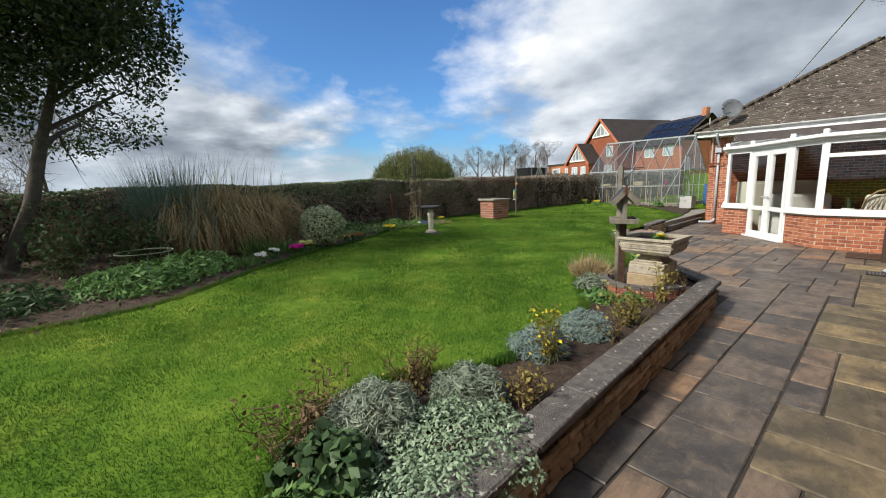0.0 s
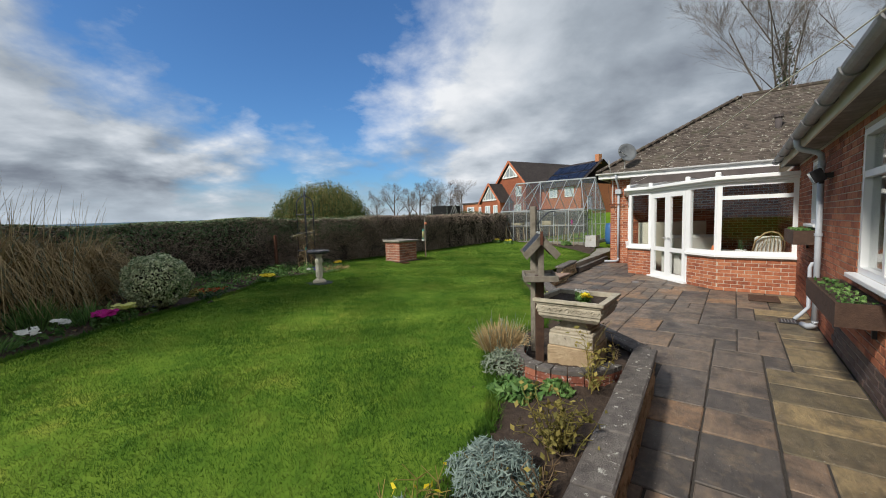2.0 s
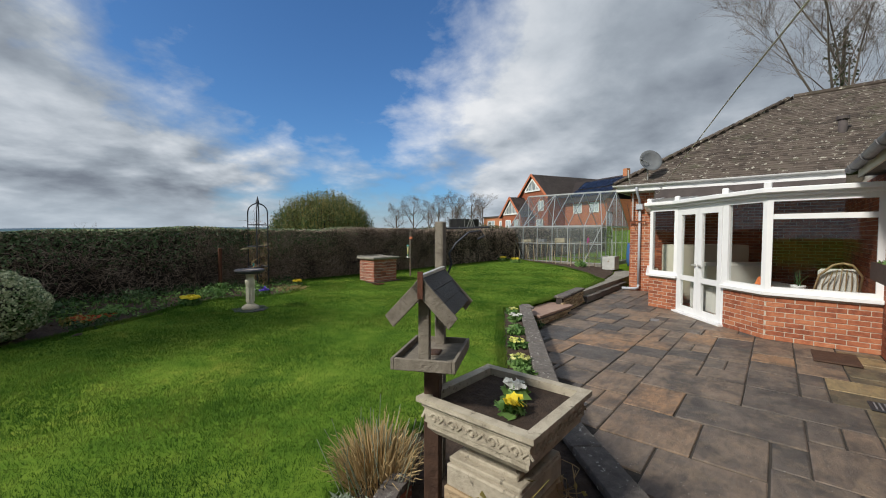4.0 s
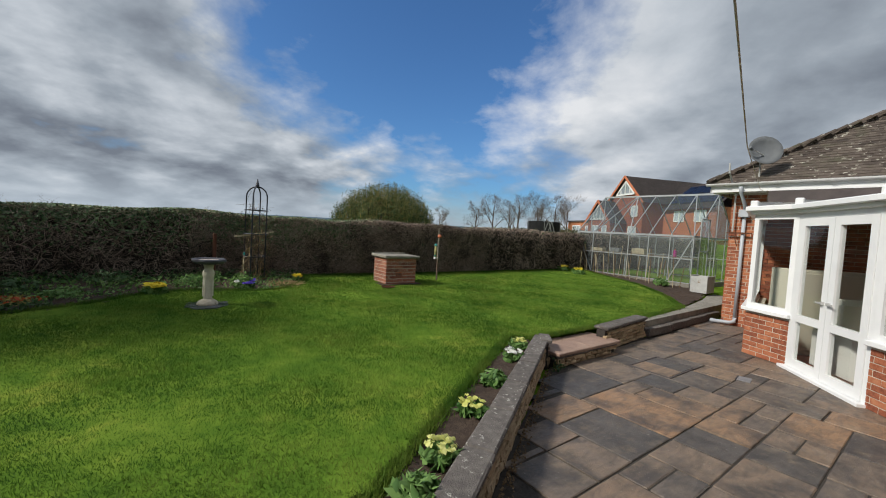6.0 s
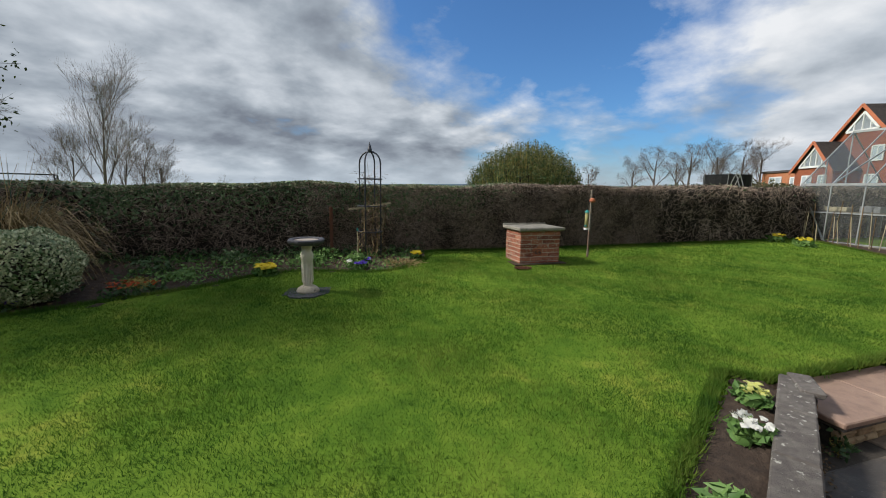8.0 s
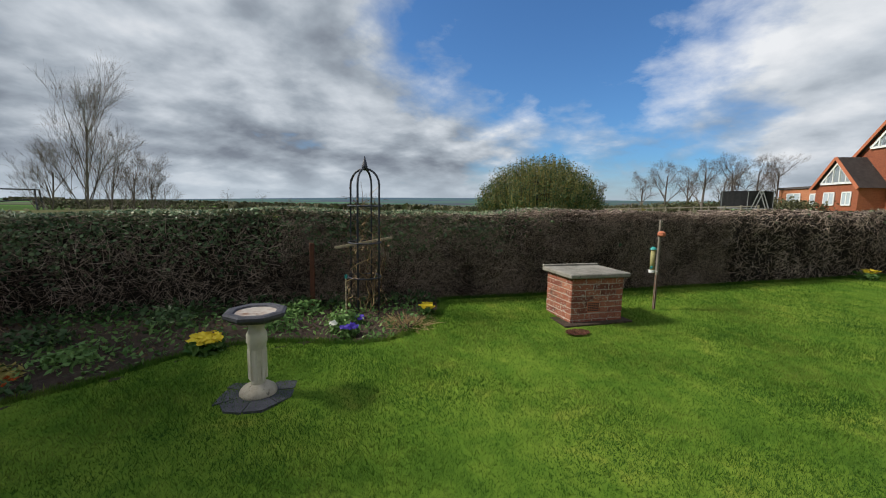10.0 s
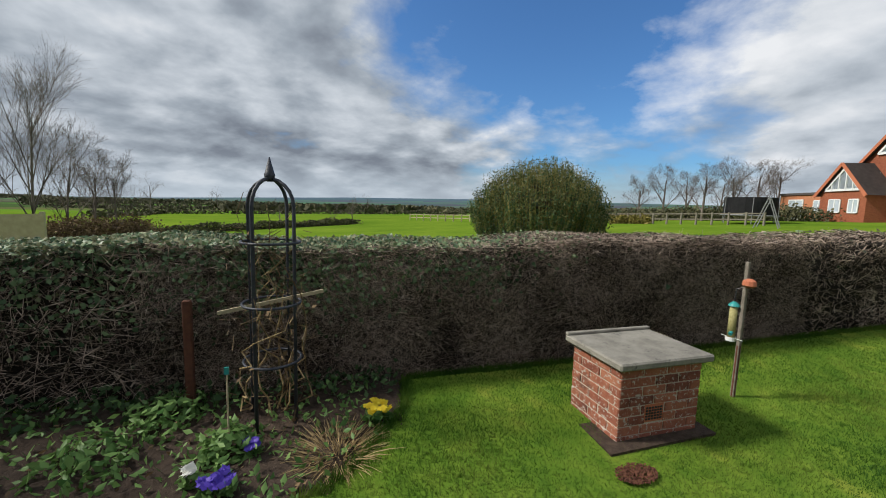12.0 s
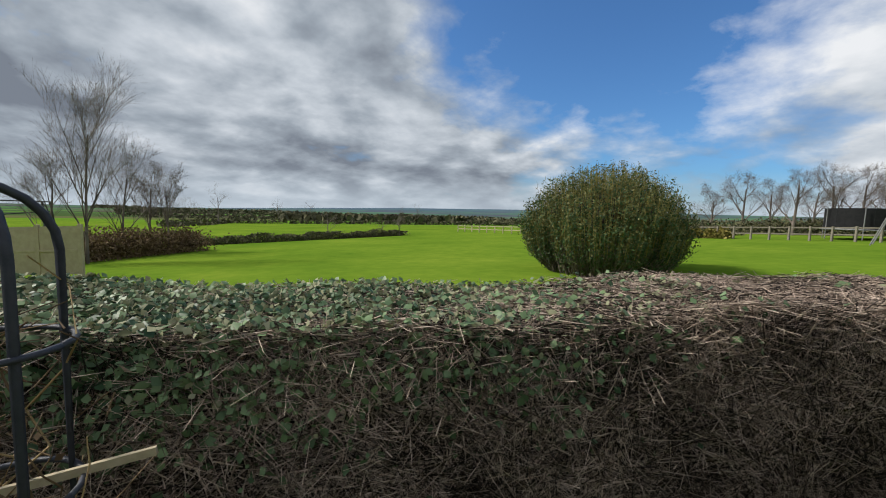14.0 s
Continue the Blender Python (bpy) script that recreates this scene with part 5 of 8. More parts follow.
hi = [roofp.verts.new((15.62, y, EAVE + 0.42)) for x, y in [(0, 3.5), (0, 3.2), (0, 2.4), (0, 1.5), (0, 0.9), (0, -0.32)]]
for i in range(len(lo) - 1):
    roofp.faces.new((lo[i], lo[i + 1], hi[i + 1], hi[i]))
bmesh.ops.solidify(roofp, geom=roofp.faces[:], thickness=0.02)
part("roof_panel", roofp, M["roof_sheet"], cons, "pale grey roof sheet")
for i in range(1, len(CONS) - 1):
    x, y = CONS[i]
    yy = [3.5, 3.2, 2.4, 1.5, 0.9, -0.32][i]
    part("roof_bar", beam(bmesh.new(), (x - 0.05, y, EAVE + 0.17), (15.6, yy, EAVE + 0.40), 0.06, 0.05), M["upvc"], cons)
    part("bar_end", B(x - 0.12, y - 0.05, EAVE + 0.09, x - 0.02, y + 0.05, EAVE + 0.22, bevel=0.015), M["upvc"], cons)
floorp = prism(bmesh.new(), [(15.8, 3.5), (13.5, 2.95), (13.2, 2.4), (12.1, 1.5), (11.5, 0.9), (11.45, -0.33), (15.8, -0.33)], -0.05, 0.06)
single("conservatory_floor", floorp, M["terracotta"], "tiled floor of the conservatory", "floor", kind="structure")
# inner brick walls of the house
inner = tagged(new("wall_inner"), "red brick house wall inside the conservatory", "wall", kind="structure")
brick_wall(inner, (15.78, -0.33), (15.78, 3.5), 0.0, 2.6, limit=0)
wall_body(inner, (12.0, -0.336), (15.8, -0.336), 0, 2.6, 0.28)
brick_wall(inner, (11.45, -0.33), (15.78, -0.33), 0.0, 2.6, limit=0)


def armchair(x, y, rz):
    t = thing("cane_chair", x, y, 0.06, "cane conservatory chair with pale cushion", "chair", rz=rz)
    bm = bmesh.new()
    for sx in (-0.28, 0.28):
        tube(bm, [(sx, -0.3, 0), (sx, -0.32, 0.55), (sx, -0.1, 0.62), (sx, 0.2, 0.60), (sx * 0.9, 0.34, 0.95), (sx * 0.4, 0.40, 1.12), (0, 0.41, 1.15)], 0.018, 8)
        tube(bm, [(sx, 0.3, 0), (sx, 0.26, 0.4), (sx, 0.22, 0.62)], 0.018, 8)
    part("frame", bm, M["wicker"], t, smooth=True)
    bm = bmesh.new()
    for k in range(7):
        xx = -0.21 + 0.07 * k
        tube(bm, [(xx, 0.26, 0.42), (xx, 0.33, 0.8), (xx * 0.8, 0.39, 1.08 - abs(xx) * 0.5)], 0.008, 6)
    part("back_canes", bm, M["wicker"], t)
    part("seat", B(-0.27, -0.28, 0.30, 0.27, 0.27, 0.42, bevel=0.03), M["fabric"], t)
    bk = part("back_cushion", B(-0.24, 0.2, 0.42, 0.24, 0.30, 1.05, bevel=0.04), M["fabric"], t)
    return t


armchair(12.35, 0.12, 105)
sofa = thing("sofa", 13.2, 1.25, 0.06, "pale upholstered sofa with an orange cushion", "sofa", rz=-50)
part("base", B(-0.7, -0.35, 0.05, 0.7, 0.35, 0.42, bevel=0.04), M["fabric"], sofa)
part("back", B(-0.7, 0.22, 0.42, 0.7, 0.42, 1.02, bevel=0.07), M["fabric"], sofa)
part("arm", B(-0.86, -0.35, 0.05, -0.71, 0.42, 0.62, bevel=0.04), M["fabric"], sofa)
part("arm", B(0.71, -0.35, 0.05, 0.86, 0.42, 0.62, bevel=0.04), M["fabric"], sofa)
cu = single("cushion", B(-0.2, -0.06, -0.2, 0.2, 0.06, 0.2, bevel=0.05), M["orange"], "orange scatter cushion on the sofa", "cushion")
cu.matrix_world = pose(12.8, 0.97, 0.62, -20, 42, -50)
tb = thing("cane_table", 12.1, 0.55, 0.06, "small round cane table", "table")
part("tabletop", T([(0, 0, 0.55), (0, 0, 0.58)], 0.3, 20), M["wicker"], tb)
for k in range(4):
    part("leg", T([(0.2 * math.cos(k * 1.57), 0.2 * math.sin(k * 1.57), 0), (0.24 * math.cos(k * 1.57), 0.24 * math.sin(k * 1.57), 0.55)], 0.015, 8), M["wicker"], tb)
pot = thing("pot_plant", 12.05, 0.52, 0.64, "white plant pot with a sparse green plant on the table", "pot plant")
part("pot", lathe(bmesh.new(), [(0.07, 0), (0.10, 0.16), (0.105, 0.18), (0.09, 0.17)], 18), M["upvc"], pot, smooth=True)
base = np.tile([[0, 0, 0.16]], (14, 1)) + rng.normal(size=(14, 3)) * 0.02
arcs_mesh("leaves", base, base + np.stack([rng.normal(size=14) * 0.1, rng.normal(size=14) * 0.1, 0.18 + 0.1 * rng.random(14)], 1), 0.04 * np.ones(14), 0.008, M["deep_green"], pot)
cup = thing("cupboard", 14.5, 2.1, 0.06, "cream panelled cupboard inside the conservatory doors", "cupboard", rz=-45)
part("body", B(-0.9, -0.25, 0, 0.9, 0.25, 1.35, bevel=0.01), M["cream"], cup)
for k in range(3):
    part("door", B(-0.88 + k * 0.6, -0.275, 0.08, -0.32 + k * 0.6, -0.252, 1.30, bevel=0.008), M["cream"], cup)
mat_ = single("doormat", B(10.35, -0.05, 0.006, 10.95, 0.4, 0.03, bevel=0.005), M["brown_wood"], "brown doormat on the patio by the conservatory", "doormat")

# bricks of the house walls
brick_wall(WING, (X0, -0.33), (11.42, -0.33), 0.0, 2.52, wing_holes, limit=300, near=(10.5, 1.1), dark_below=0.30)
brick_wall(FAR, (FX - 0.001, 3.5), (FX - 0.001, FY), 0.0, FZ - 0.14, limit=150)
brick_wall(FAR, (FX, FY + 0.006), (FX + 6, FY + 0.006), 0.0, FZ - 0.14, limit=0)

# ---------------------------------------------------------------- hedge
HY0, HY1 = 9.82, 10.95


def hedge_top(x):
    x = np.asarray(x, dtype=float)
    return 1.595 + 0.016 * np.clip(x, 0, 30) + 0.03 * np.sin(x * 1.3) + 0.02 * np.sin(x * 3.1 + 1)


def hedge():
    x0, x1 = -7.0, 33.0
    hg = tagged(new("hedge"), "clipped hedge of bare brown twigs with ivy along its top", "hedge")
    # near-black core sheet: shade between the twigs, put in as shape and colour
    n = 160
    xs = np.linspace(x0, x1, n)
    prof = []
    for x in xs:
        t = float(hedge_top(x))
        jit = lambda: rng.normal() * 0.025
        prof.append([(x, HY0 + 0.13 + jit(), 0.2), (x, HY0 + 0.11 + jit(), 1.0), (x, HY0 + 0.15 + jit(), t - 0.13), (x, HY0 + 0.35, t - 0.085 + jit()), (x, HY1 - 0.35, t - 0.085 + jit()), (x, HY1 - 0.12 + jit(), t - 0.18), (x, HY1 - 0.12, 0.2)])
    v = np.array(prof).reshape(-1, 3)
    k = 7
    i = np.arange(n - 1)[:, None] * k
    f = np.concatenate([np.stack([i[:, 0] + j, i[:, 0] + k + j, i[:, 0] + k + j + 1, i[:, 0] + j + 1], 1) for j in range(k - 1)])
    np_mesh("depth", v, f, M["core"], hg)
    # twigs on face and top
    def scatter(m, xa, xb, dens_top=0.35):
        x = rng.uniform(xa, xb, m)
        t = hedge_top(x)
        top = rng.random(m) < dens_top
        u = rng.random(m)
        z = np.where(top, t - 0.10 * rng.random(m) ** 1.0 + 0.02, 0.42 + (t - 0.46) * u)
        y = np.where(top, rng.uniform(HY0 + 0.03, HY1, m), HY0 + 0.005 + 0.12 * rng.random(m))
        edge = (~top) & (z > t - 0.15)
        y = np.where(edge, y + (z - t + 0.15) * 0.5, y)
        nor = np.where(top[:, None], [[0, -0.15, 1.0]], [[0, -1.0, 0.15]])
        return np.stack([x, y, z], 1), nor, top
    for m, xa, xb, r in ((95000, 6.2, 14.0, 0.0029), (26000, 14.0, 33.0, 0.0065), (36000, -7, 6.2, 0.0036)):
        p, nor, top = scatter(m, xa, xb)
        d = unit(rng.normal(size=(m, 3)) * [1.0, 0.5, 0.8] + nor * 0.25)
        d[top, 2] *= 0.25
        L = (0.05 + 0.16 * rng.random(m) ** 2)[:, None]
        sticks_mesh("twigwork", p - d * L * 0.5, p + d * L, r * (0.5 + rng.random(m)), r * 0.35, M["twig"], hg)
    # ivy: thick to the west and along the top, thinning eastwards
    for m, xa, xb, dt, size in ((76000, 3.0, 10.5, 0.45, 0.0225), (14000, -7, 3.0, 0.5, 0.038), (8000, 10.5, 33, 0.5, 0.035)):
        p, nor, top = scatter(m, xa, xb, dt)
        t = hedge_top(p[:, 0])
        band = np.exp(-((t - p[:, 2]) / 0.40) ** 2)
        patch = 0.5 + 0.5 * np.sin(p[:, 0] * 2.1 + 2 * np.sin(p[:, 2] * 3 + p[:, 0]))
        west = np.clip((10.2 - p[:, 0]) / 3.0, 0.10, 1)
        keep = rng.random(m) < np.where(top, west, band * (0.35 + 0.65 * patch) * np.clip(west * 1.2, 0.12, 1))
        p, nor = p[keep], nor[keep]
        p = p + nor * 0.03
        # pale share raised on top: leaf tint plus the top's light, as colour
        pale = rng.random(len(p)) < np.where(top[keep], 0.44, 0.06)
        leaves_mesh("ivy", p[~pale], size, M["ivy"], hg, 0.8, nor[~pale] * 0.9, 0.7)
        leaves_mesh("pale_leaves", p[pale], size * 0.9, M["ivy_pale"], hg, 0.7, nor[pale] * 0.6, 0.8)
    # low weeds along the foot
    m = 2600
    x = rng.uniform(-4, 8.3, m)
    y = HY0 - 0.25 * rng.random(m) ** 2 * 1.4
    pos = np.stack([x, y, lawn_z(x, y) + 0.16 * rng.random(m) ** 2], 1)
    leaves_mesh("foot_growth", pos, 0.03, M["deep_green"], hg, 0.6, np.tile([[0, -0.3, 0.7]], (m, 1)))


hedge()

# ---------------------------------------------------------------- brick housing with a concrete lid


def brick_housing():
    x0, x1, y0, y1, z0 = 9.69, 10.45, 8.44, 9.00, 0.40
    t = thing("brick_housing", (x0 + x1) / 2, (y0 + y1) / 2, z0, "square red brick housing with a grey concrete lid on the lawn", "brick box")
    inv = t.matrix_world.inverted()
    core = part("core", B(x0 + 0.002, y0 + 0.002, z0, x1 - 0.002, y1 - 0.002, 1.00), M["mortar"], t)
    core.matrix_world = Matrix()
    for p, q in (((x1, y0), (x0, y0)), ((x0, y0), (x0, y1)), ((x0, y1), (x1, y1)), ((x1, y1), (x1, y0))):
        face = tagged(new("face"), "weathered red brick face with white lichen")
        face.parent = t
        face.matrix_world = Matrix()
        holes = [(0.34, 0.52, z0 + 0.15, z0 + 0.30)] if y0 == p[1] == q[1] else []
        P, Q = Vector(p), Vector(q)
        brick_wall(face, P, Q, z0, 1.00, holes, "old_brick", 200)
    vent = part("air_brick", B(-0.09, -0.012, 0.0, 0.09, 0.02, 0.14), M["terracotta"], t, "terracotta air brick")
    vent.matrix_world = pose(x1 - 0.43, y0 + 0.012, z0 + 0.155)
    for r in range(5):
        for c in range(6):
            h = part("slot", B(-0.009, -0.003, -0.007, 0.009, 0.002, 0.007), M["black"], vent)
            h.matrix_world = pose(x1 - 0.43 - 0.068 + c * 0.027, y0 - 0.002, z0 + 0.18 + r * 0.022)
    lid = part("lid", box(bmesh.new(), x0 - 0.06, y0 - 0.06, 1.002, x1 + 0.06, y1 + 0.06, 1.06, bevel=0.012), M["concrete"], t, "weathered concrete lid")
    lid.matrix_world = Matrix()
    rim = part("rim", box(bmesh.new(), x0 - 0.06, y1 + 0.02, 1.058, x1 + 0.06, y1 + 0.06, 1.085, bevel=0.006), M["concrete"], t)
    rim.matrix_world = Matrix()
    single("bare_patch", prism(bmesh.new(), [(x0 - 0.14, y0 - 0.12), (x1 + 0.10, y0 - 0.10), (x1 + 0.10, y1 + 0.1), (x0 - 0.12, y1 + 0.1)], 0.38, lawn_z(10, 8.4) + 0.018), M["soil"], "strip of bare soil round the brick housing", "soil", kind="structure")


brick_housing()
m = 900
pa, pr = rng.uniform(0, 6.28, m), np.sqrt(rng.random(m))
px, py = 9.58 + 0.15 * pr * np.cos(pa), 8.12 + 0.09 * pr * np.sin(pa)
tagged(leaves_mesh("brick_crumbs", np.stack([px, py, lawn_z(px, py) + 0.024 + 0.006 * rng.random(m)], 1), 0.010, M["rust"], None, 0.7, np.tile([[0, 0, 1.0]], (m, 1))), "worn patch of reddish crumbs in the grass", "litter", kind="stuff")

# ---------------------------------------------------------------- birdbath


def birdbath(x, y, z):
    t = thing("birdbath", x, y, z, "stone birdbath with dark octagonal bowl on a cream pedestal", "birdbath")
    R = random.Random(14)
    for k in range(7):
        a0, a1 = k * math.tau / 7 + 0.02, (k + 1) * math.tau / 7 - 0.02
        ro = [0.40 + R.uniform(-0.05, 0.05) for _ in range(3)]
        poly = [(0.12 * math.cos(a0), 0.12 * math.sin(a0))] + [(ro[q] * math.cos(a0 + (a1 - a0) * q / 2), ro[q] * math.sin(a0 + (a1 - a0) * q / 2)) for q in range(3)] + [(0.12 * math.cos(a1), 0.12 * math.sin(a1))]
        part("paving_stone", prism(bmesh.new(), poly, -0.03, 0.014 + R.uniform(-0.004, 0.004)), M["bath_dark"], t, "dark broken paving stone")
    part("base", lathe(bmesh.new(), [(0.185, 0.0), (0.19, 0.03), (0.17, 0.06), (0.12, 0.085), (0.085, 0.10)], 20), M["cast"], t, smooth=True)
    part("pedestal", lathe(bmesh.new(), [(0.072, 0.09), (0.075, 0.12), (0.088, 0.36), (0.095, 0.45), (0.104, 0.46), (0.104, 0.52), (0.09, 0.545), (0.076, 0.565), (0.084, 0.60), (0.095, 0.64)], 16), M["bath_stone"], t, smooth=True)
    for k in range(8):
        a = k * math.pi / 4
        part("flute", box(bmesh.new(), -0.016, -0.012, 0.14, 0.016, 0.012, 0.40, pose(0.083 * math.cos(a), 0.083 * math.sin(a), 0, 0, 0, math.degrees(a) + 90), bevel=0.005), M["bath_stone"], t)
    part("bowl", lathe(bmesh.new(), [(0.09, 0.64), (0.26, 0.655), (0.315, 0.69), (0.318, 0.715), (0.29, 0.728), (0.225, 0.722), (0.205, 0.70), (0.02, 0.694)], 8, square=0.39), M["bath_dark"], t)
    part("lining", lathe(bmesh.new(), [(0.18, 0.702), (0.207, 0.708), (0.2, 0.709), (0.02, 0.7045)], 24), M["bath_inside"], t, "pale stained bowl lining")
    t.scale = (0.73, 0.73, 0.93)
    return t


birdbath(6.27, 7.52, float(lawn_z(6.2, 7.5)) - 0.005)

# ---------------------------------------------------------------- obelisk, stake and slat


def obelisk(x, y, z):
    t = thing("garden_obelisk", x, y, z, "blue-grey metal rose obelisk with a pointed finial", "obelisk")
    r = 0.195
    for k in range(4):
        a = math.pi / 4 + k * math.pi / 2 + 0.25
        c, s = math.cos(a), math.sin(a)
        pts = [(r * c, r * s, -0.1), (r * c, r * s, 1.62)] + [(r * math.cos(u) * c, r * math.cos(u) * s, 1.62 + 0.20 * math.sin(u)) for u in (0.3, 0.6, 0.9, 1.2, 1.45)] + [(0, 0, 1.825)]
        part("leg", T(pts, 0.0135, 8), M["iron"], t, smooth=True)
    for zz in (0.46, 0.90, 1.36):
        part("hoop", T([((r + 0.01) * math.cos(u), (r + 0.01) * math.sin(u), zz) for u in np.linspace(0, 2 * math.pi, 25)], 0.010, 6), M["iron"], t, smooth=True)
    part("finial", lathe(bmesh.new(), [(0.02, 1.80), (0.035, 1.825), (0.038, 1.85), (0.034, 1.86), (0.004, 1.975)], 14), M["iron"], t, smooth=True)
    return t


obelisk(7.25, 9.36, 0.475)
single("slat", beam(bmesh.new(), (6.88, 9.36, 1.31), (7.62, 9.50, 1.42), 0.015, 0.028), M["pale_wood"], "pale wooden slat tied across the obelisk", "slat")
single("stake", B(6.565, 9.65, 0.3, 6.625, 9.71, 1.34, bevel=0.006), M["rust"], "rust-brown upright stake in front of the hedge", "stake")
cl = tagged(new("climber"), "bare twining stems of a climbing rose on the obelisk", "climbing plant")
R = random.Random(4)
for k in range(9):
    a, p = R.uniform(0, 6.3), []
    dz = R.uniform(1.0, 1.75)
    rad = R.uniform(0.08, 0.26)
    for j in range(13):
        u = j / 12
        aa = a + R.uniform(-0.5, 0.5) + u * R.uniform(1, 3) * (1 if k % 2 else -1)
        p.append((7.25 + rad * math.cos(aa) + R.gauss(0, .015), 9.36 + rad * math.sin(aa) + R.gauss(0, .015), 0.46 + dz * u))
    part("stem", T(p, [0.0075 * (1 - 0.7 * j / 12) for j in range(13)], 5), M["straw" if k % 3 else "dry"], cl)
m = 150
P = np.stack([7.25 + rng.normal(size=m) * 0.15, 9.36 + rng.normal(size=m) * 0.15, 0.5 + 1.45 * rng.random(m)], 1)
sticks_mesh("side_growth", P, P + rng.normal(size=(m, 3)) * 0.08, 0.003, 0.002, M["dry"], cl)
leaves_mesh("dead_leaves", P[:60] + rng.normal(size=(60, 3)) * 0.03, 0.022, M["dry"], cl)
tie = single("plant_label", B(6.985, 9.02, 0.98, 7.015, 9.03, 1.03), M["teal"], "small teal plastic tag on a cane", "tag")
single("cane", T([(7.0, 9.03, 0.4), (7.0, 9.035, 1.0)], 0.006, 6), M["pale_wood"], "thin cane beside the obelisk", "cane")

# ---------------------------------------------------------------- bird feeder on a pole
fp = thing("bird_feeder", 11.29, 8.76, float(lawn_z(11.3, 8.7)), "wooden pole with a hanging tube feeder and terracotta bird ornament", "bird feeder")
part("pole", B(-0.016, -0.016, -0.1, 0.016, 0.016, 1.28, bevel=0.003), M["old_wood"], fp)
part("pole_sleeve", T([(0, 0, -0.05), (0, 0, 0.50)], 0.019, 8), M["rust"], fp)
# plain turned shape standing in for a small ornamental bird
part("bell", lathe(bmesh.new(), [(0.03, 1.05), (0.055, 1.07), (0.05, 1.11), (0.02, 1.13)], 12, 0.0, -0.03), M["terracotta"], fp, "plain terracotta bird ornament")
part("perch", T([(-0.09, -0.03, 1.06), (0.10, -0.03, 1.12)], 0.004, 6), M["dry"], fp)
part("hook", T([(0, 0.02, 1.04), (-0.02, 0.06, 1.02), (-0.03, 0.06, 0.90)], 0.005, 6), M["black"], fp)
tb_ = part("tube", T([(-0.03, 0.06, 0.56), (-0.03, 0.06, 0.86)], 0.032, 14), M["seed"], fp, "clear tube filled with seed", True)
part("lid", lathe(bmesh.new(), [(0.05, 0.86), (0.038, 0.88), (0.015, 0.90)], 14, -0.03, 0.06), M["teal"], fp, "teal plastic lid")
part("foot", T([(-0.03, 0.06, 0.53), (-0.03, 0.06, 0.565)], 0.042, 14), M["upvc"], fp)
part("port", T([(-0.07, 0.04, 0.60), (-0.03, 0.05, 0.62)], 0.018, 8), M["teal"], fp)
part("perch_rod", T([(-0.03, 0.15, 0.56), (-0.03, -0.05, 0.56)], 0.004, 6), M["galv"], fp)

# ---------------------------------------------------------------- raised bed: planter, pedestal, bird table


def planter():
    t = thing("stone_planter", 5.035, 1.82, 0.22, "square cast stone planter with scrolled frieze on a stepped pedestal", "planter")
    # pedestal of stacked blocks
    part("pedestal_base", B(-0.23, -0.21, 0.0, 0.23, 0.21, 0.20, bevel=0.008), M["stone"], t, "buff stone block")
    part("pedestal_block", B(-0.22, -0.20, 0.20, 0.22, 0.20, 0.31, bevel=0.008), M["cast"], t)
    for k, (w, z0, z1) in enumerate(((0.20, 0.31, 0.335), (0.165, 0.335, 0.36))):
        part("pedestal_step", B(-w, -w, z0, w, w, z1, bevel=0.006), M["cast"], t)
    bm = bmesh.new()
    lathe(bm, [(0.20, 0.36), (0.15, 0.42), (0.15, 0.44)], 4, square=math.pi / 4)
    part("pedestal_neck", bm, M["cast"], t)
    bm = bmesh.new()
    q = math.sqrt(2)
    lathe(bm, [(0.17 * q, 0.43), (0.245 * q, 0.45), (0.275 * q, 0.485), (0.275 * q, 0.51), (0.285 * q, 0.515), (0.285 * q, 0.585), (0.295 * q, 0.592), (0.295 * q, 0.605), (0.315 * q, 0.615), (0.315 * q, 0.64), (0.262 * q, 0.64), (0.262 * q, 0.585)], 4, square=math.pi / 4)
    part("trough", bm, M["cast"], t)
    part("compost", B(-0.26, -0.26, 0.586, 0.26, 0.26, 0.60), M["soil"], t, "dark compost")
    R = random.Random(2)
    for side in range(4):
        for k in range(5):
            bm = bmesh.new()
            cx = -0.22 + k * 0.11
            pts = [(cx + 0.028 * (1 - u / 9) * math.cos(u), 0, 0.55 + 0.026 * (1 - u / 9) * math.sin(u)) for u in np.linspace(0, 7.5, 12)]
            tube(bm, pts, 0.007, 5)
            tube(bm, [(cx + 0.03, 0, 0.535), (cx + 0.06, 0, 0.565), (cx + 0.08, 0, 0.54)], 0.006, 5)
            o = part("scroll", bm, M["cast"], t)
            o.matrix_world = t.matrix_world @ pose(0, 0, 0, 0, 0, side * 90) @ pose(0, -0.287, 0)
    return t


planter()


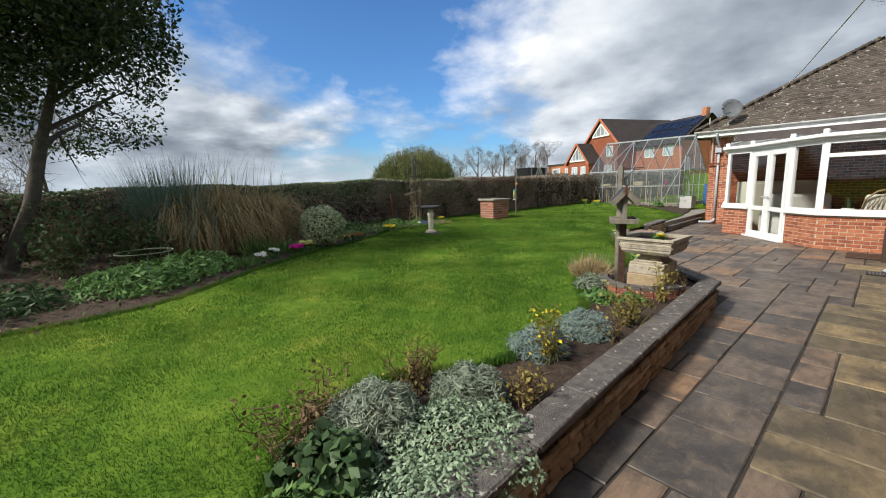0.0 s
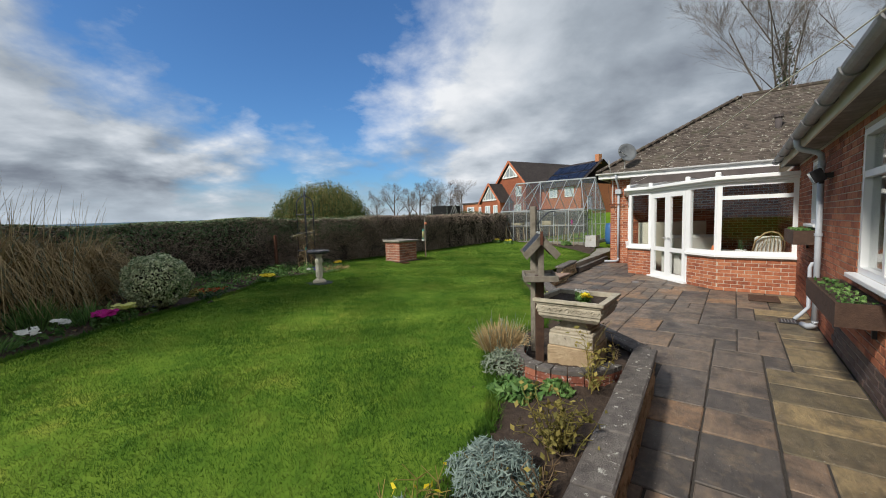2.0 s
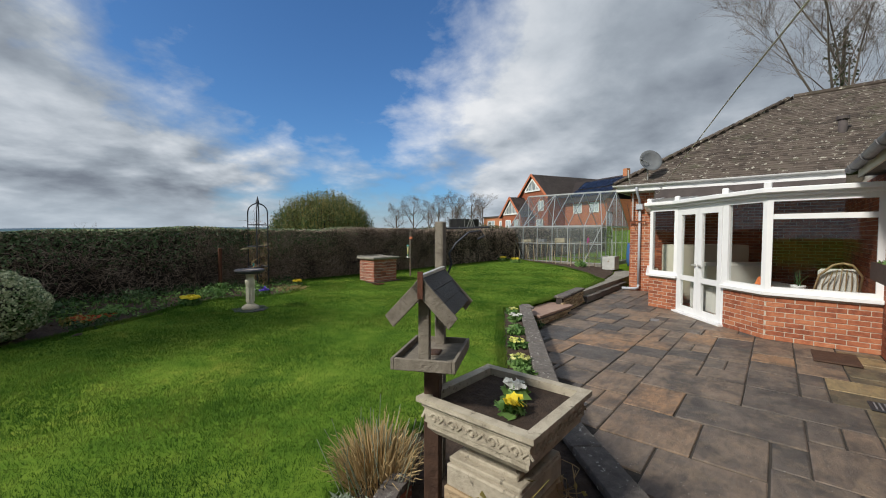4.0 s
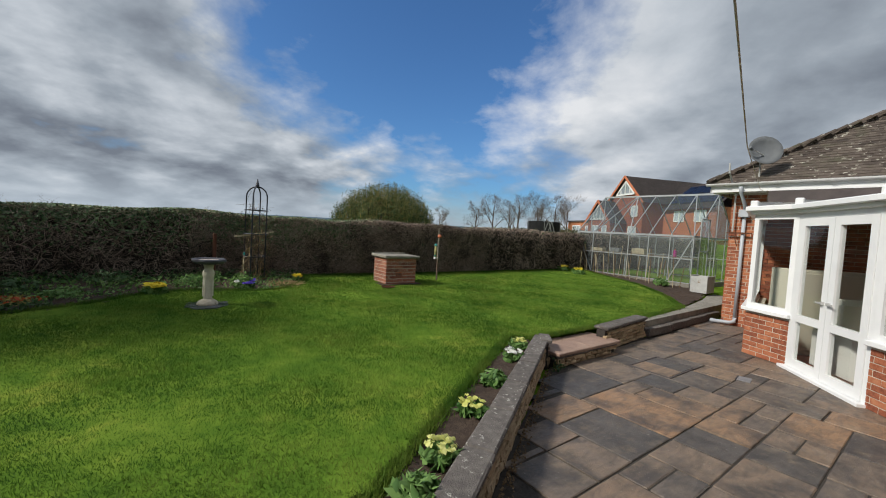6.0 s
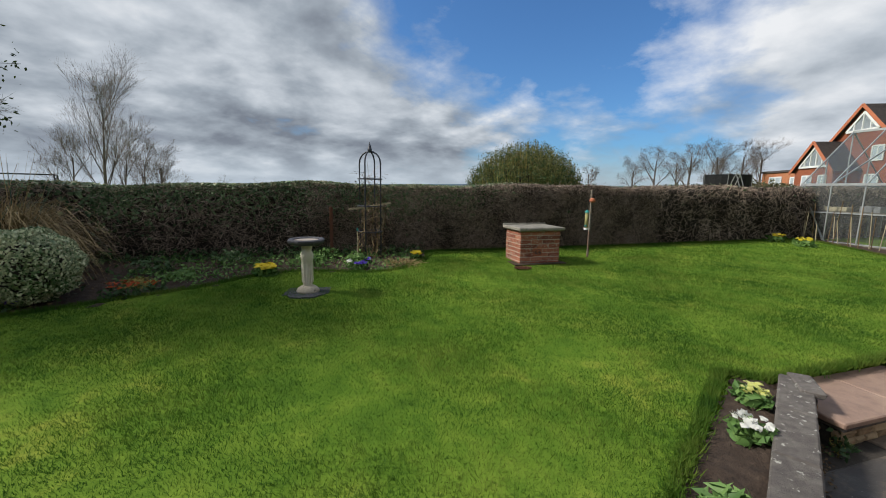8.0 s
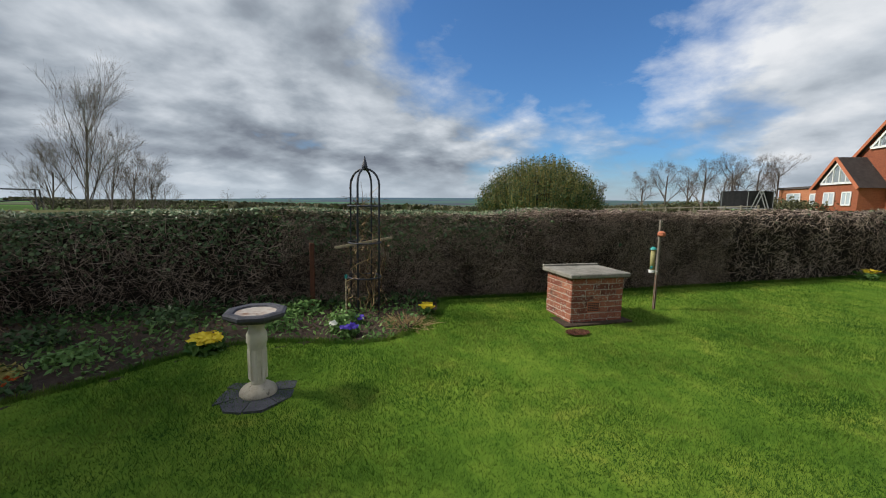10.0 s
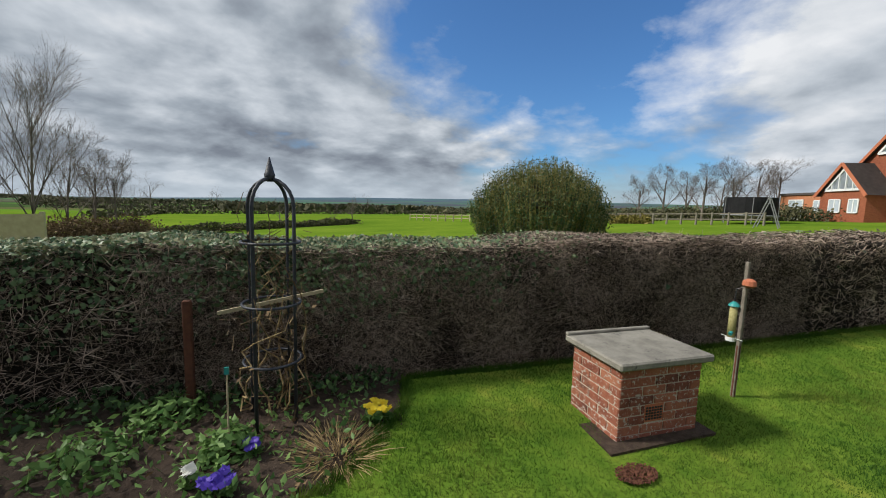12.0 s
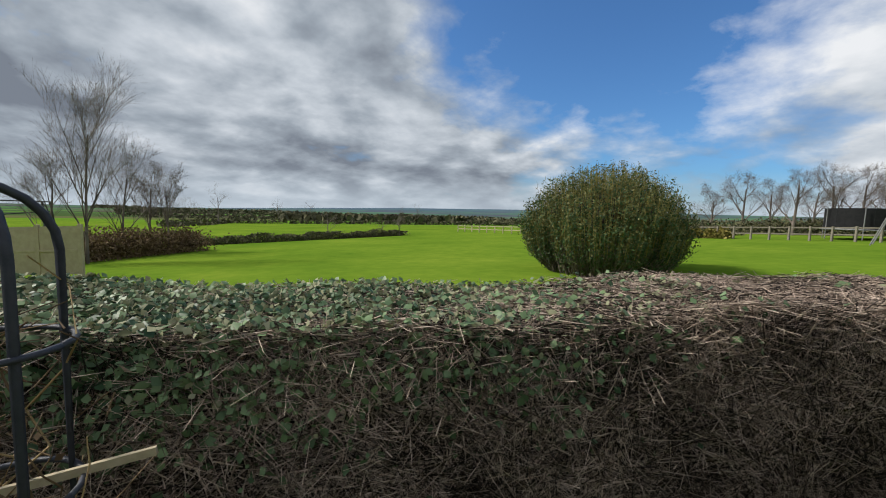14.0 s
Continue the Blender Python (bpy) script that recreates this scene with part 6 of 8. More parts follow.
def flowers(name, x, y, z, r, petal, label, n=26, leaf="green", size=0.022, h=0.06, leafsize=0.035, category="flowers"):
    t = thing(name, x, y, z, label, category)
    m = n * 5
    a, rr = rng.uniform(0, 6.28, m), r * np.sqrt(rng.random(m))
    pos = np.stack([rr * np.cos(a), rr * np.sin(a), h * 0.75 * rng.random(m)], 1)
    leaves_mesh("foliage", pos, leafsize, M[leaf], t, 0.5, np.tile([[0, 0, 0.5]], (m, 1)))
    for k in range(n):
        aa, q = rng.uniform(0, 6.28), r * 0.85 * math.sqrt(rng.random())
        c = np.array([q * math.cos(aa), q * math.sin(aa), h * (0.85 + 0.3 * rng.random())])
        b = rng.uniform(0, 6.28)
        pp = np.array([c + 0.6 * size * np.array([math.cos(b + j * 1.257), math.sin(b + j * 1.257), 0.15]) for j in range(5)])
        leaves_mesh("bloom", pp, size * 0.75, M[petal], t, 0.8, np.tile([[rng.normal() * 0.5, rng.normal() * 0.5 - 0.5, 1.1]], (5, 1)), 0.5)
    return t


flowers("pansies", 4.93, 1.72, 0.82, 0.055, "yellow", "orange-yellow primulas in the stone planter", 9, size=0.026, h=0.07)
flowers("primulas", 5.08, 1.80, 0.82, 0.06, "white_petal", "cream primulas in the stone planter", 9, size=0.026, h=0.08)


def bird_table(x, y, z):
    t = thing("bird_table", x, y, z, "weathered wooden bird table with dark felted pitched roof", "bird table")
    part("post", B(-0.05, -0.045, -0.05, 0.05, 0.045, 0.83, bevel=0.005), M["brown_wood"], t, "dark stained post")
    part("tray", B(-0.24, -0.17, 0.80, 0.24, 0.17, 0.822), M["old_wood"], t)
    for a in ((-0.25, -0.18, 0.25, -0.16), (-0.25, 0.16, 0.25, 0.18), (-0.25, -0.16, -0.23, 0.16), (0.23, -0.16, 0.25, 0.16)):
        part("tray_rim", B(a[0], a[1], 0.795, a[2], a[3], 0.85, bevel=0.003), M["old_wood"], t)
    for sx in (-0.20, 0.20):
        part("upright", B(sx - 0.022, -0.03, 0.822, sx + 0.022, 0.03, 1.12, bevel=0.003), M["old_wood"], t, "mossy upright")
    for s in (-1, 1):
        for k in range(3):
            m = Matrix.Translation((0, 0, 1.225)) @ Matrix.Rotation(s * radians(-42), 4, "X")
            y0, y1 = s * (0.005 + k * 0.075), s * (0.09 + k * 0.075)
            part("roof_board", box(bmesh.new(), -0.27, min(y0, y1), -0.012 - k * 0.004, 0.27, max(y0, y1), 0.0 - k * 0.004, m, bevel=0.002), M["felt"], t, "black felted roof board")
        for sx in (-0.275, 0.275):
            m = Matrix.Translation((sx, 0, 1.235)) @ Matrix.Rotation(s * radians(-42), 4, "X")
            y0, y1 = 0.0, s * 0.27
            part("bargeboard", box(bmesh.new(), -0.009, min(y0, y1), -0.075, 0.009, max(y0, y1), -0.006, m, bevel=0.002), M["old_wood"], t, "grey weathered bargeboard")
    part("ridge_strip", B(-0.27, -0.012, 1.222, 0.27, 0.012, 1.236), M["galv"], t, "pale ridge strip")
    part("finial", B(-0.294, -0.014, 1.13, -0.284, 0.014, 1.25), M["rust"], t)
    t.rotation_euler = (0, 0, radians(28))
    t.scale = (0.84, 0.84, 1.0)
    return t


bird_table(4.82, 2.11, 0.235)
bp = thing("bracket_post", 5.06, 2.27, 0.22, "grey weathered post with a black scrolled iron bracket", "post")
part("post", B(-0.02, -0.03, 0, 0.02, 0.03, 1.50, bevel=0.006), M["old_wood"], bp)
part("bracket", T([(0.01, -0.01, 1.46), (0.21, -0.19, 1.47)], 0.006, 6), M["iron"], bp)
part("scroll", T([(0.03, -0.02, 1.18), (0.05, -0.04, 1.26), (0.04, -0.03, 1.32), (0.07, -0.06, 1.38), (0.12, -0.11, 1.44), (0.17, -0.155, 1.45), (0.19, -0.17, 1.42), (0.16, -0.145, 1.40)], 0.006, 6), M["iron"], bp)

ring = tagged(new("brick_ring"), "curved edging of red brick with lichened coping round the bird table", "edging", kind="structure")
cx, cy, cr = 4.83, 1.85, 0.50
for k in range(11):
    a0, a1 = radians(95 + k * 15), radians(95 + (k + 1) * 15 - 1.2)
    poly = [(cx + cr * math.cos(a0), cy + cr * math.sin(a0)), (cx + cr * math.cos(a1), cy + cr * math.sin(a1)), (cx + (cr - 0.11) * math.cos(a1), cy + (cr - 0.11) * math.sin(a1)), (cx + (cr - 0.11) * math.cos(a0), cy + (cr - 0.11) * math.sin(a0))]
    part("brick", prism(bmesh.new(), poly, 0.2, 0.275), M["old_brick"], ring)
    part("brick", prism(bmesh.new(), poly, 0.281, 0.335), M["old_brick"], ring)
    part("coping", prism(bmesh.new(), poly, 0.338, 0.375), M["coping"], ring)

# ---------------------------------------------------------------- border plants


def tuft(name, x, y, z, r, h, n, leaf, label, width=0.006, lean=1.0, droop=0.2, category="shrub", stems=0, stem_mat="dry"):
    """A rounded clump of narrow leaves springing from its middle."""
    t = thing(name, x, y, z, label, category)
    a, q = rng.uniform(0, 6.28, n), np.sqrt(rng.random(n))
    base = np.stack([0.55 * r * q * np.cos(a), 0.55 * r * q * np.sin(a), 0.35 * h * rng.random(n) * (1 - q)], 1)
    out = np.stack([np.cos(a) * r * q, np.sin(a) * r * q, h * np.sqrt(np.clip(1 - 0.7 * q * q, 0, 1)) * (0.75 + 0.4 * rng.random(n))], 1)
    tip = base * 0.3 + out * lean + rng.normal(size=(n, 3)) * r * 0.10
    arcs_mesh("leaves", base + (tip - base) * rng.uniform(0.0, 0.5, (n, 1)), tip, droop * h * rng.random(n), width, M[leaf], t, 2)
    if stems:
        b = np.stack([rng.normal(size=stems) * r * 0.4, rng.normal(size=stems) * r * 0.4, np.zeros(stems)], 1)
        e = b * 1.5 + np.stack([rng.normal(size=stems) * r * 0.2, rng.normal(size=stems) * r * 0.2, h * (0.8 + 0.5 * rng.random(stems))], 1)
        sticks_mesh("stemwork", b, e, 0.003, 0.002, M[stem_mat], t)
    return t


def leafy_clump(name, x, y, z, r, h, n, leaf, label, size=0.03, aspect=0.55, category="shrub", shell=0.35, stems=0, stem_mat="dry", up=0.5):
    """A mound of leaves, denser towards its skin."""
    t = thing(name, x, y, z, label, category)
    d = unit(rng.normal(size=(n, 3)))
    d[:, 2] = np.abs(d[:, 2])
    lump = 1 + 0.13 * np.sin(d[:, 0] * 7 + 1) * np.sin(d[:, 1] * 6)
    pos = d * (lump * (1 - shell * rng.random(n) ** 1.5))[:, None] * [r, r, h]
    leaves_mesh("foliage", pos, size, M[leaf], t, aspect, d * 0.6 + [0, 0, up])
    if stems:
        e = pos[:stems]
        sticks_mesh("stemwork", e * [0.2, 0.2, 0], e, 0.004, 0.002, M[stem_mat], t)
    return t


def twiggy(name, x, y, z, r, h, n, leaf, nleaf, label, stem="olive", size=0.02, category="shrub"):
    """An open shrub: branching stems with few leaves."""
    t = thing(name, x, y, z, label, category)
    R = random.Random(int(x * 977 + y * 131))
    segs = []
    for k in range(n):
        p = Vector((R.gauss(0, r * 0.2), R.gauss(0, r * 0.2), 0))
        d = Vector((R.gauss(0, 0.35), R.gauss(0, 0.35), 1)).normalized()
        L = h * R.uniform(0.6, 1.05)
        pts = [p]
        for j in range(4):
            d = (d + Vector((R.gauss(0, .18), R.gauss(0, .18), 0.05))).normalized()
            pts.append(pts[-1] + d * L / 4)
            segs.append((pts[-2], pts[-1], 0.006 * (1 - j / 6)))
            for q in range(2):
                e = pts[-1] + Vector((R.gauss(0, 1), R.gauss(0, 1), R.uniform(0.1, 0.9))).normalized() * L * 0.22
                segs.append((pts[-1], e, 0.003))
    P, Q = np.array([tuple(s[0]) for s in segs]), np.array([tuple(s[1]) for s in segs])
    sticks_mesh("stemwork", P, Q, np.array([s[2] for s in segs]), np.array([s[2] * 0.6 for s in segs]), M[stem], t)
    if nleaf:
        i = rng.integers(0, len(Q), nleaf)
        leaves_mesh("foliage", Q[i] + rng.normal(size=(nleaf, 3)) * 0.02, size, M[leaf], t)
    return t


BZ = 0.245
leafy_clump("silver_carpet", 1.22, 1.28, BZ, 0.42, 0.17, 4200, "silver", "low carpet of silver-white leaves in the border", 0.013, 0.5, shell=0.5)
leafy_clump("silver_carpet", 0.80, 1.12, BZ, 0.30, 0.15, 2600, "silver", "low carpet of silver-white leaves beside the wall", 0.013, 0.5, shell=0.5)
leafy_clump("lavender", 1.0, 1.72, BZ, 0.28, 0.24, 3000, "sage", "rounded grey-green lavender with pale tips", 0.030, 0.14, stems=120, stem_mat="straw")
leafy_clump("lavender", 1.55, 1.55, BZ, 0.24, 0.22, 2600, "sage", "rounded grey-green lavender bush", 0.030, 0.14, stems=90, stem_mat="straw")
for x, y in ((0.52, 1.66), (0.64, 1.76), (0.76, 1.84)):
    twiggy("heather", x, y, BZ, 0.06, 0.36, 7, "dry", 240, "tall brown seed heads of a spent perennial", "dry", 0.012)
leafy_clump("bedding_plant", 0.62, 1.50, BZ, 0.24, 0.24, 420, "deep_green", "dark green broad-leaved plant", 0.035, 0.7)
leafy_clump("ground_cover", 0.42, 1.30, BZ, 0.25, 0.18, 500, "green", "green ground cover at the end of the border", 0.02)
twiggy("dry_perennial", 1.38, 1.86, BZ, 0.2, 0.30, 26, "olive", 160, "brown dry stems of a cut perennial", "dry", 0.016)
twiggy("dry_perennial", 1.75, 1.28, BZ, 0.18, 0.24, 22, "olive", 150, "brown dry stems beside the wall", "dry", 0.016)
twiggy("dogwood", 2.30, 1.50, BZ, 0.16, 0.48, 16, "yellow", 60, "upright yellow-green stems with a few yellow flowers", "olive", 0.016)
leafy_clump("dianthus", 2.42, 1.66, BZ, 0.23, 0.20, 2600, "bluegrey", "blue-grey hummock of narrow leaves", 0.028, 0.14, stems=40, stem_mat="straw")
leafy_clump("dianthus", 3.02, 1.60, BZ, 0.24, 0.20, 2600, "bluegrey", "blue-grey hummock of narrow leaves", 0.028, 0.14, stems=40, stem_mat="straw")
twiggy("dogwood", 3.48, 1.44, BZ, 0.2, 0.34, 22, "olive", 260, "bushy olive-yellow shrub in the raised border", "olive", 0.018)
twiggy("pruned_shrub", 3.0, 1.36, BZ, 0.12, 0.30, 7, "olive", 24, "thorny olive stems of a pruned shrub", "dry", 0.016)
leafy_clump("bedding_plant", 4.02, 1.98, BZ, 0.20, 0.12, 340, "green", "fresh green rosettes of leaves", 0.04, 0.4)
leafy_clump("bedding_plant", 4.22, 1.72, BZ, 0.13, 0.10, 180, "green", "fresh green rosettes beside the brick ring", 0.035, 0.4)
leafy_clump("lavender", 4.38, 2.26, BZ, 0.20, 0.20, 1300, "sage", "blue-grey hummock of narrow leaves by the lawn", 0.022, 0.25)
tuft("lavender", 4.78, 2.50, BZ, 0.26, 0.30, 900, "straw", "straw-coloured clump of dry grassy leaves", 0.005, stems=60, stem_mat="sage")
twiggy("rose_bush", 4.40, 1.50, BZ, 0.16, 0.48, 8, "olive", 90, "small rose bush with new reddish leaves", "olive", 0.022)
twiggy("rose_bush", 5.22, 1.52, BZ, 0.14, 0.26, 5, "olive", 6, "pruned bare rose stems", "straw", 0.02)
for x, y, p, lab in ((9.33, 4.28, "cream_petal", "pale yellow primroses beside the low wall"), (8.90, 3.98, "white_petal", "white primroses beside the low wall"), (7.60, 3.20, "cream_petal", "pale yellow primroses in the narrow border"), (7.02, 2.84, "cream_petal", "pale yellow primroses in the narrow border"), (6.35, 2.48, "cream_petal", "pale yellow primroses in the narrow border")):
    flowers("primroses", x, y, 0.255, 0.12, p, lab, 22, "green", 0.021, 0.10, 0.042)
leafy_clump("bedding_plant", 8.2, 3.56, 0.25, 0.13, 0.13, 160, "green", "leafy green plant in the narrow border", 0.05, 0.4)
leafy_clump("bedding_plant", 6.70, 2.62, 0.25, 0.14, 0.13, 160, "green", "leafy green plant in the narrow border", 0.05, 0.4)
twiggy("weeds", 9.72, 3.95, 0.0, 0.1, 0.10, 6, "deep_green", 60, "weeds at the foot of the wall", "olive", 0.02)
# gravelly litter at the foot of the wall
m = 900
s = rng.random(m)
px = 6.25 + 3.45 * s
py = 2.0 + 2.13 * s - 0.02 - 0.10 * rng.random(m) ** 2
tagged(leaves_mesh("leaf_litter", np.stack([px, py - 0.02, 0.008 + 0.01 * rng.random(m)], 1), 0.012, M["dry"], None, 0.6, np.tile([[0, 0, 1.0]], (m, 1))), "brown leaf litter at the foot of the wall", "litter", kind="stuff")

# far border below the hedge
GZ = lambda x, y: float(lawn_z(x, y)) - 0.02


def variegated_bush(x, y):
    t = thing("variegated_bush", x, y, GZ(x, y), "rounded variegated euonymus with cream-edged leaves", "shrub")
    n = 8500
    d = unit(rng.normal(size=(n, 3)))
    lump = 1 + 0.07 * np.sin(d[:, 0] * 9) * np.sin(d[:, 2] * 8 + 1)
    pos = d * (lump * (1 - 0.22 * rng.random(n) ** 2))[:, None] * [0.45, 0.45, 0.41] + [0, 0, 0.43]
    leaves_mesh("foliage", pos, 0.019, M["variegated"], t, 0.6, d * 0.8)
    # added dark ball within the leaves, standing in for their inner shade
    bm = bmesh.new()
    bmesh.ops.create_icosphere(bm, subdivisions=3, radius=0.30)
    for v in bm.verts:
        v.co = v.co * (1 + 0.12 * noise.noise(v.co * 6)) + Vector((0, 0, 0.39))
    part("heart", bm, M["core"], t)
    sticks_mesh("stemwork", rng.normal(size=(9, 3)) * [0.08, 0.08, 0], rng.normal(size=(9, 3)) * [0.2, 0.2, 0.05] + [0, 0, 0.35], 0.012, 0.006, M["bark"], t)


variegated_bush(3.47, 7.62)


def pampas(x, y, r, h, n, label):
    t = thing("pampas_grass", x, y, GZ(x, y), label, "ornamental grass")
    a = rng.uniform(0, 6.28, n)
    q = np.sqrt(rng.random(n))
    b_ = a + rng.normal(size=n) * 0.9
    base = np.stack([np.cos(b_) * r * 0.5 * q, np.sin(b_) * r * 0.5 * q, 0 * a], 1)
    reach = r * (0.35 + 0.9 * rng.random(n))
    low = rng.random(n) < 0.65
    tip = np.stack([np.cos(a) * reach, np.sin(a) * reach, np.where(low, h * 0.45 * rng.random(n), h * (0.5 + 0.45 * rng.random(n) + 0.55 * (rng.random(n) < 0.06)))], 1)
    tip[:, 0] = tip[:, 0] * np.where(low, 1.0, 0.6) + r * 0.22
    tip[:, 1] *= np.where(low, 1.0, 0.6)
    green = rng.random(n) < np.where(tip[:, 0] < 0, 0.35, 0.06)
    droop = np.where(low, h * 0.55, h * 0.16) * (0.3 + 0.9 * rng.random(n))
    arcs_mesh("dry_blades", base[~green], tip[~green], droop[~green], 0.009, M["straw"], t, 6)
    arcs_mesh("green_blades", base[green], tip[green], droop[green], 0.008, M["bluegreen"], t, 6)


pampas(1.55, 8.50, 1.15, 1.32, 3800, "big arching pampas grass, straw-coloured with green blades")
pampas(2.45, 8.60, 1.0, 1.20, 2600, "arching clump of straw-coloured dry grass")


def reed_clump(x, y, r, h, n, label):
    """Stiff green blades that stand well above the dry ones."""
    t = thing("tall_grass", x, y, GZ(x, y), label, "ornamental grass")
    a, q = rng.uniform(0, 6.28, n), np.sqrt(rng.random(n))
    base = np.stack([0.5 * r * q * np.cos(a), 0.5 * r * q * np.sin(a), 0 * a], 1)
    hh = h * np.where(rng.random(n) < 0.25, 0.8 + 0.25 * rng.random(n), 0.45 + 0.35 * rng.random(n))
    tip = np.stack([r * q * np.cos(a) + 0.15 * rng.normal(size=n), r * q * np.sin(a) + 0.12 * rng.normal(size=n), hh], 1)
    arcs_mesh("blades", base, tip, 0.12 * h * rng.random(n), 0.006, M["bluegreen"], t, 4)


reed_clump(1.10, 8.85, 0.80, 1.75, 2400, "tall clump of blue-green grass blades behind the dry grass")
flowers("wallflowers", 4.22, 7.72, GZ(4.2, 7.7), 0.20, "red_petal", "dark red and orange wallflowers beside the variegated bush", 34, "deep_green", 0.016, 0.16, 0.03)
flowers("wallflowers", 4.50, 7.88, GZ(4.5, 7.9), 0.12, "red_petal", "dark red wallflowers at the lawn's edge", 12, "deep_green", 0.015, 0.13, 0.03)


def low_growth(name, pts, n, leaf, size, h, label, aspect=0.5):
    xs, ys = rng.uniform(pts[0], pts[2], n), rng.uniform(pts[1], pts[3], n)
    pos = np.stack([xs, ys, lawn_z(xs, ys) + h * rng.random(n) ** 1.3], 1)
    ok = ~inside(LAWN, xs, ys)
    tagged(leaves_mesh(name, pos[ok], size, M[leaf], None, aspect, np.tile([[0, 0, 0.6]], (int(ok.sum()), 1))), label, "ground cover", kind="stuff")


leafy_clump("lambs_ear", 0.35, 6.55, GZ(0, 6.5), 0.75, 0.30, 1900, "green", "spreading grey-green leafy perennial", 0.055, 0.3, shell=0.6)
leafy_clump("lambs_ear", 1.05, 7.0, GZ(1, 7), 0.65, 0.32, 1300, "green", "spreading grey-green leafy perennial in the border", 0.055, 0.3, shell=0.6)
leafy_clump("lambs_ear", -0.9, 6.3, GZ(-1, 6.3), 0.6, 0.28, 800, "deep_green", "dark green leafy perennial", 0.05, 0.35, shell=0.6)
tuft("daffodil_leaves", 2.15, 7.55, GZ(2, 7.5), 0.35, 0.36, 260, "green", "upright green daffodil leaves", 0.009)
tuft("daffodil_leaves", 2.62, 7.35, GZ(2, 7.5), 0.28, 0.26, 220, "green", "upright green bulb leaves", 0.008)
tuft("daffodil_leaves", 1.72, 6.72, GZ(2, 6.7), 0.22, 0.18, 200, "green", "short green bulb leaves at the lawn's edge", 0.007)
flowers("primulas", 2.72, 7.16, GZ(2.7, 7.1), 0.14, "magenta", "magenta primulas at the lawn's edge", 50, "green", 0.034, 0.17)
flowers("primulas", 2.95, 7.26, GZ(2.9, 7.2), 0.15, "cream_petal", "cream primulas at the lawn's edge", 34, "green", 0.034, 0.19)
flowers("hellebores", 2.02, 6.90, GZ(2, 6.9), 0.16, "white_petal", "white hellebores in the border", 12, "green", 0.034, 0.15)
flowers("hellebores", 2.28, 7.05, GZ(2.3, 7), 0.12, "white_petal", "white hellebores in the border", 8, "green", 0.034, 0.17)
flowers("daffodils", 5.66, 8.46, GZ(5.6, 8.4), 0.16, "yellow", "bright yellow daffodil clump below the hedge", 44, "green", 0.032, 0.15, 0.045)
flowers("primulas", 8.02, 9.12, GZ(8, 9.1), 0.10, "yellow", "yellow primulas at the corner of the lawn", 16, "green", 0.03, 0.14, 0.04)
flowers("pansies", 7.02, 8.62, GZ(7, 8.6), 0.10, "purple", "purple primulas in the border", 22, "green", 0.028, 0.11)
flowers("pansies", 7.15, 8.92, GZ(7, 8.9), 0.05, "purple", "purple primulas in the border", 8, "green", 0.028, 0.10)
flowers("pansies", 3.32, 7.55, GZ(3.3, 7.5), 0.10, "purple", "purple flowers below the variegated bush", 14, "green", 0.02, 0.08)
flowers("hyacinths", 6.86, 8.72, GZ(6.9, 8.7), 0.05, "white_petal", "pale flowers among green leaves", 6, "green", 0.025, 0.12)
flowers("daffodils", 17.5, 8.9, GZ(17.5, 8.9), 0.24, "yellow", "yellow daffodils beside the greenhouse", 22, "green", 0.035, 0.2, 0.05)
flowers("daffodils", 17.5, 9.55, GZ(17.5, 9.5), 0.2, "yellow", "yellow daffodils beside the greenhouse", 16, "green", 0.035, 0.2, 0.05)
low_growth("border_weeds", (3.9, 8.0, 8.0, 9.75), 1900, "green", 0.03, 0.10, "low green weeds and seedlings in the border")
low_growth("border_weeds", (-4.0, 5.4, 4.0, 9.6), 1600, "deep_green", 0.035, 0.10, "low dark green ground cover in the border")
low_growth("border_litter", (-3.0, 5.3, 8.2, 9.6), 2200, "dry", 0.025, 0.03, "brown leaf litter and dead stems on the soil")
for x, y, r, h, lf in ((4.1, 8.9, 0.3, 0.22, "deep_green"), (4.6, 8.5, 0.25, 0.14, "green"), (5.1, 9.3, 0.35, 0.25, "deep_green"), (6.2, 9.1, 0.3, 0.2, "green"), (7.0, 9.0, 0.2, 0.22, "green"), (6.5, 9.5, 0.3, 0.2, "green"), (4.2, 8.2, 0.2, 0.12, "terra")):
    leafy_clump("perennial", x, y, GZ(x, y), r, h, 260, lf if lf != "terra" else "olive", "low leafy perennial in the border", 0.035, 0.5, shell=0.6)
tuft("cut_stems", 7.72, 8.85, GZ(7.7, 8.8), 0.34, 0.07, 700, "straw", "mat of dead straw-coloured stems", 0.004)
twiggy("shrub", 3.05, 8.8, GZ(3, 8.8), 0.3, 0.8, 24, "dry", 120, "bare reddish shrub before the hedge", "dry", 0.02)
for k, (x, y) in enumerate(((-2.6, 8.9), (-1.5, 8.6), (-0.5, 9.0), (0.3, 8.7), (-3.2, 7.8), (-1.8, 7.6), (-0.4, 7.8), (0.5, 7.9))):
    twiggy("shrub", x, y, GZ(x, y), 0.5, 1.25 - 0.07 * k, 40, "deep_green", 900, "tangled shrub with brown stems in shade", "dry", 0.03)
ps = thing("plant_support", 0.42, 6.12, GZ(0.4, 6.1), "green wire plant support hoop on a leg", "plant support")
part("hoop", T([(0.30 * math.cos(u), 0.30 * math.sin(u), 0.52) for u in np.linspace(0, 6.283, 25)], 0.006, 6), M["sage"], ps)
part("leg", T([(0.0, -0.30, -0.1), (0.0, -0.30, 0.52)], 0.006, 6), M["sage"], ps)
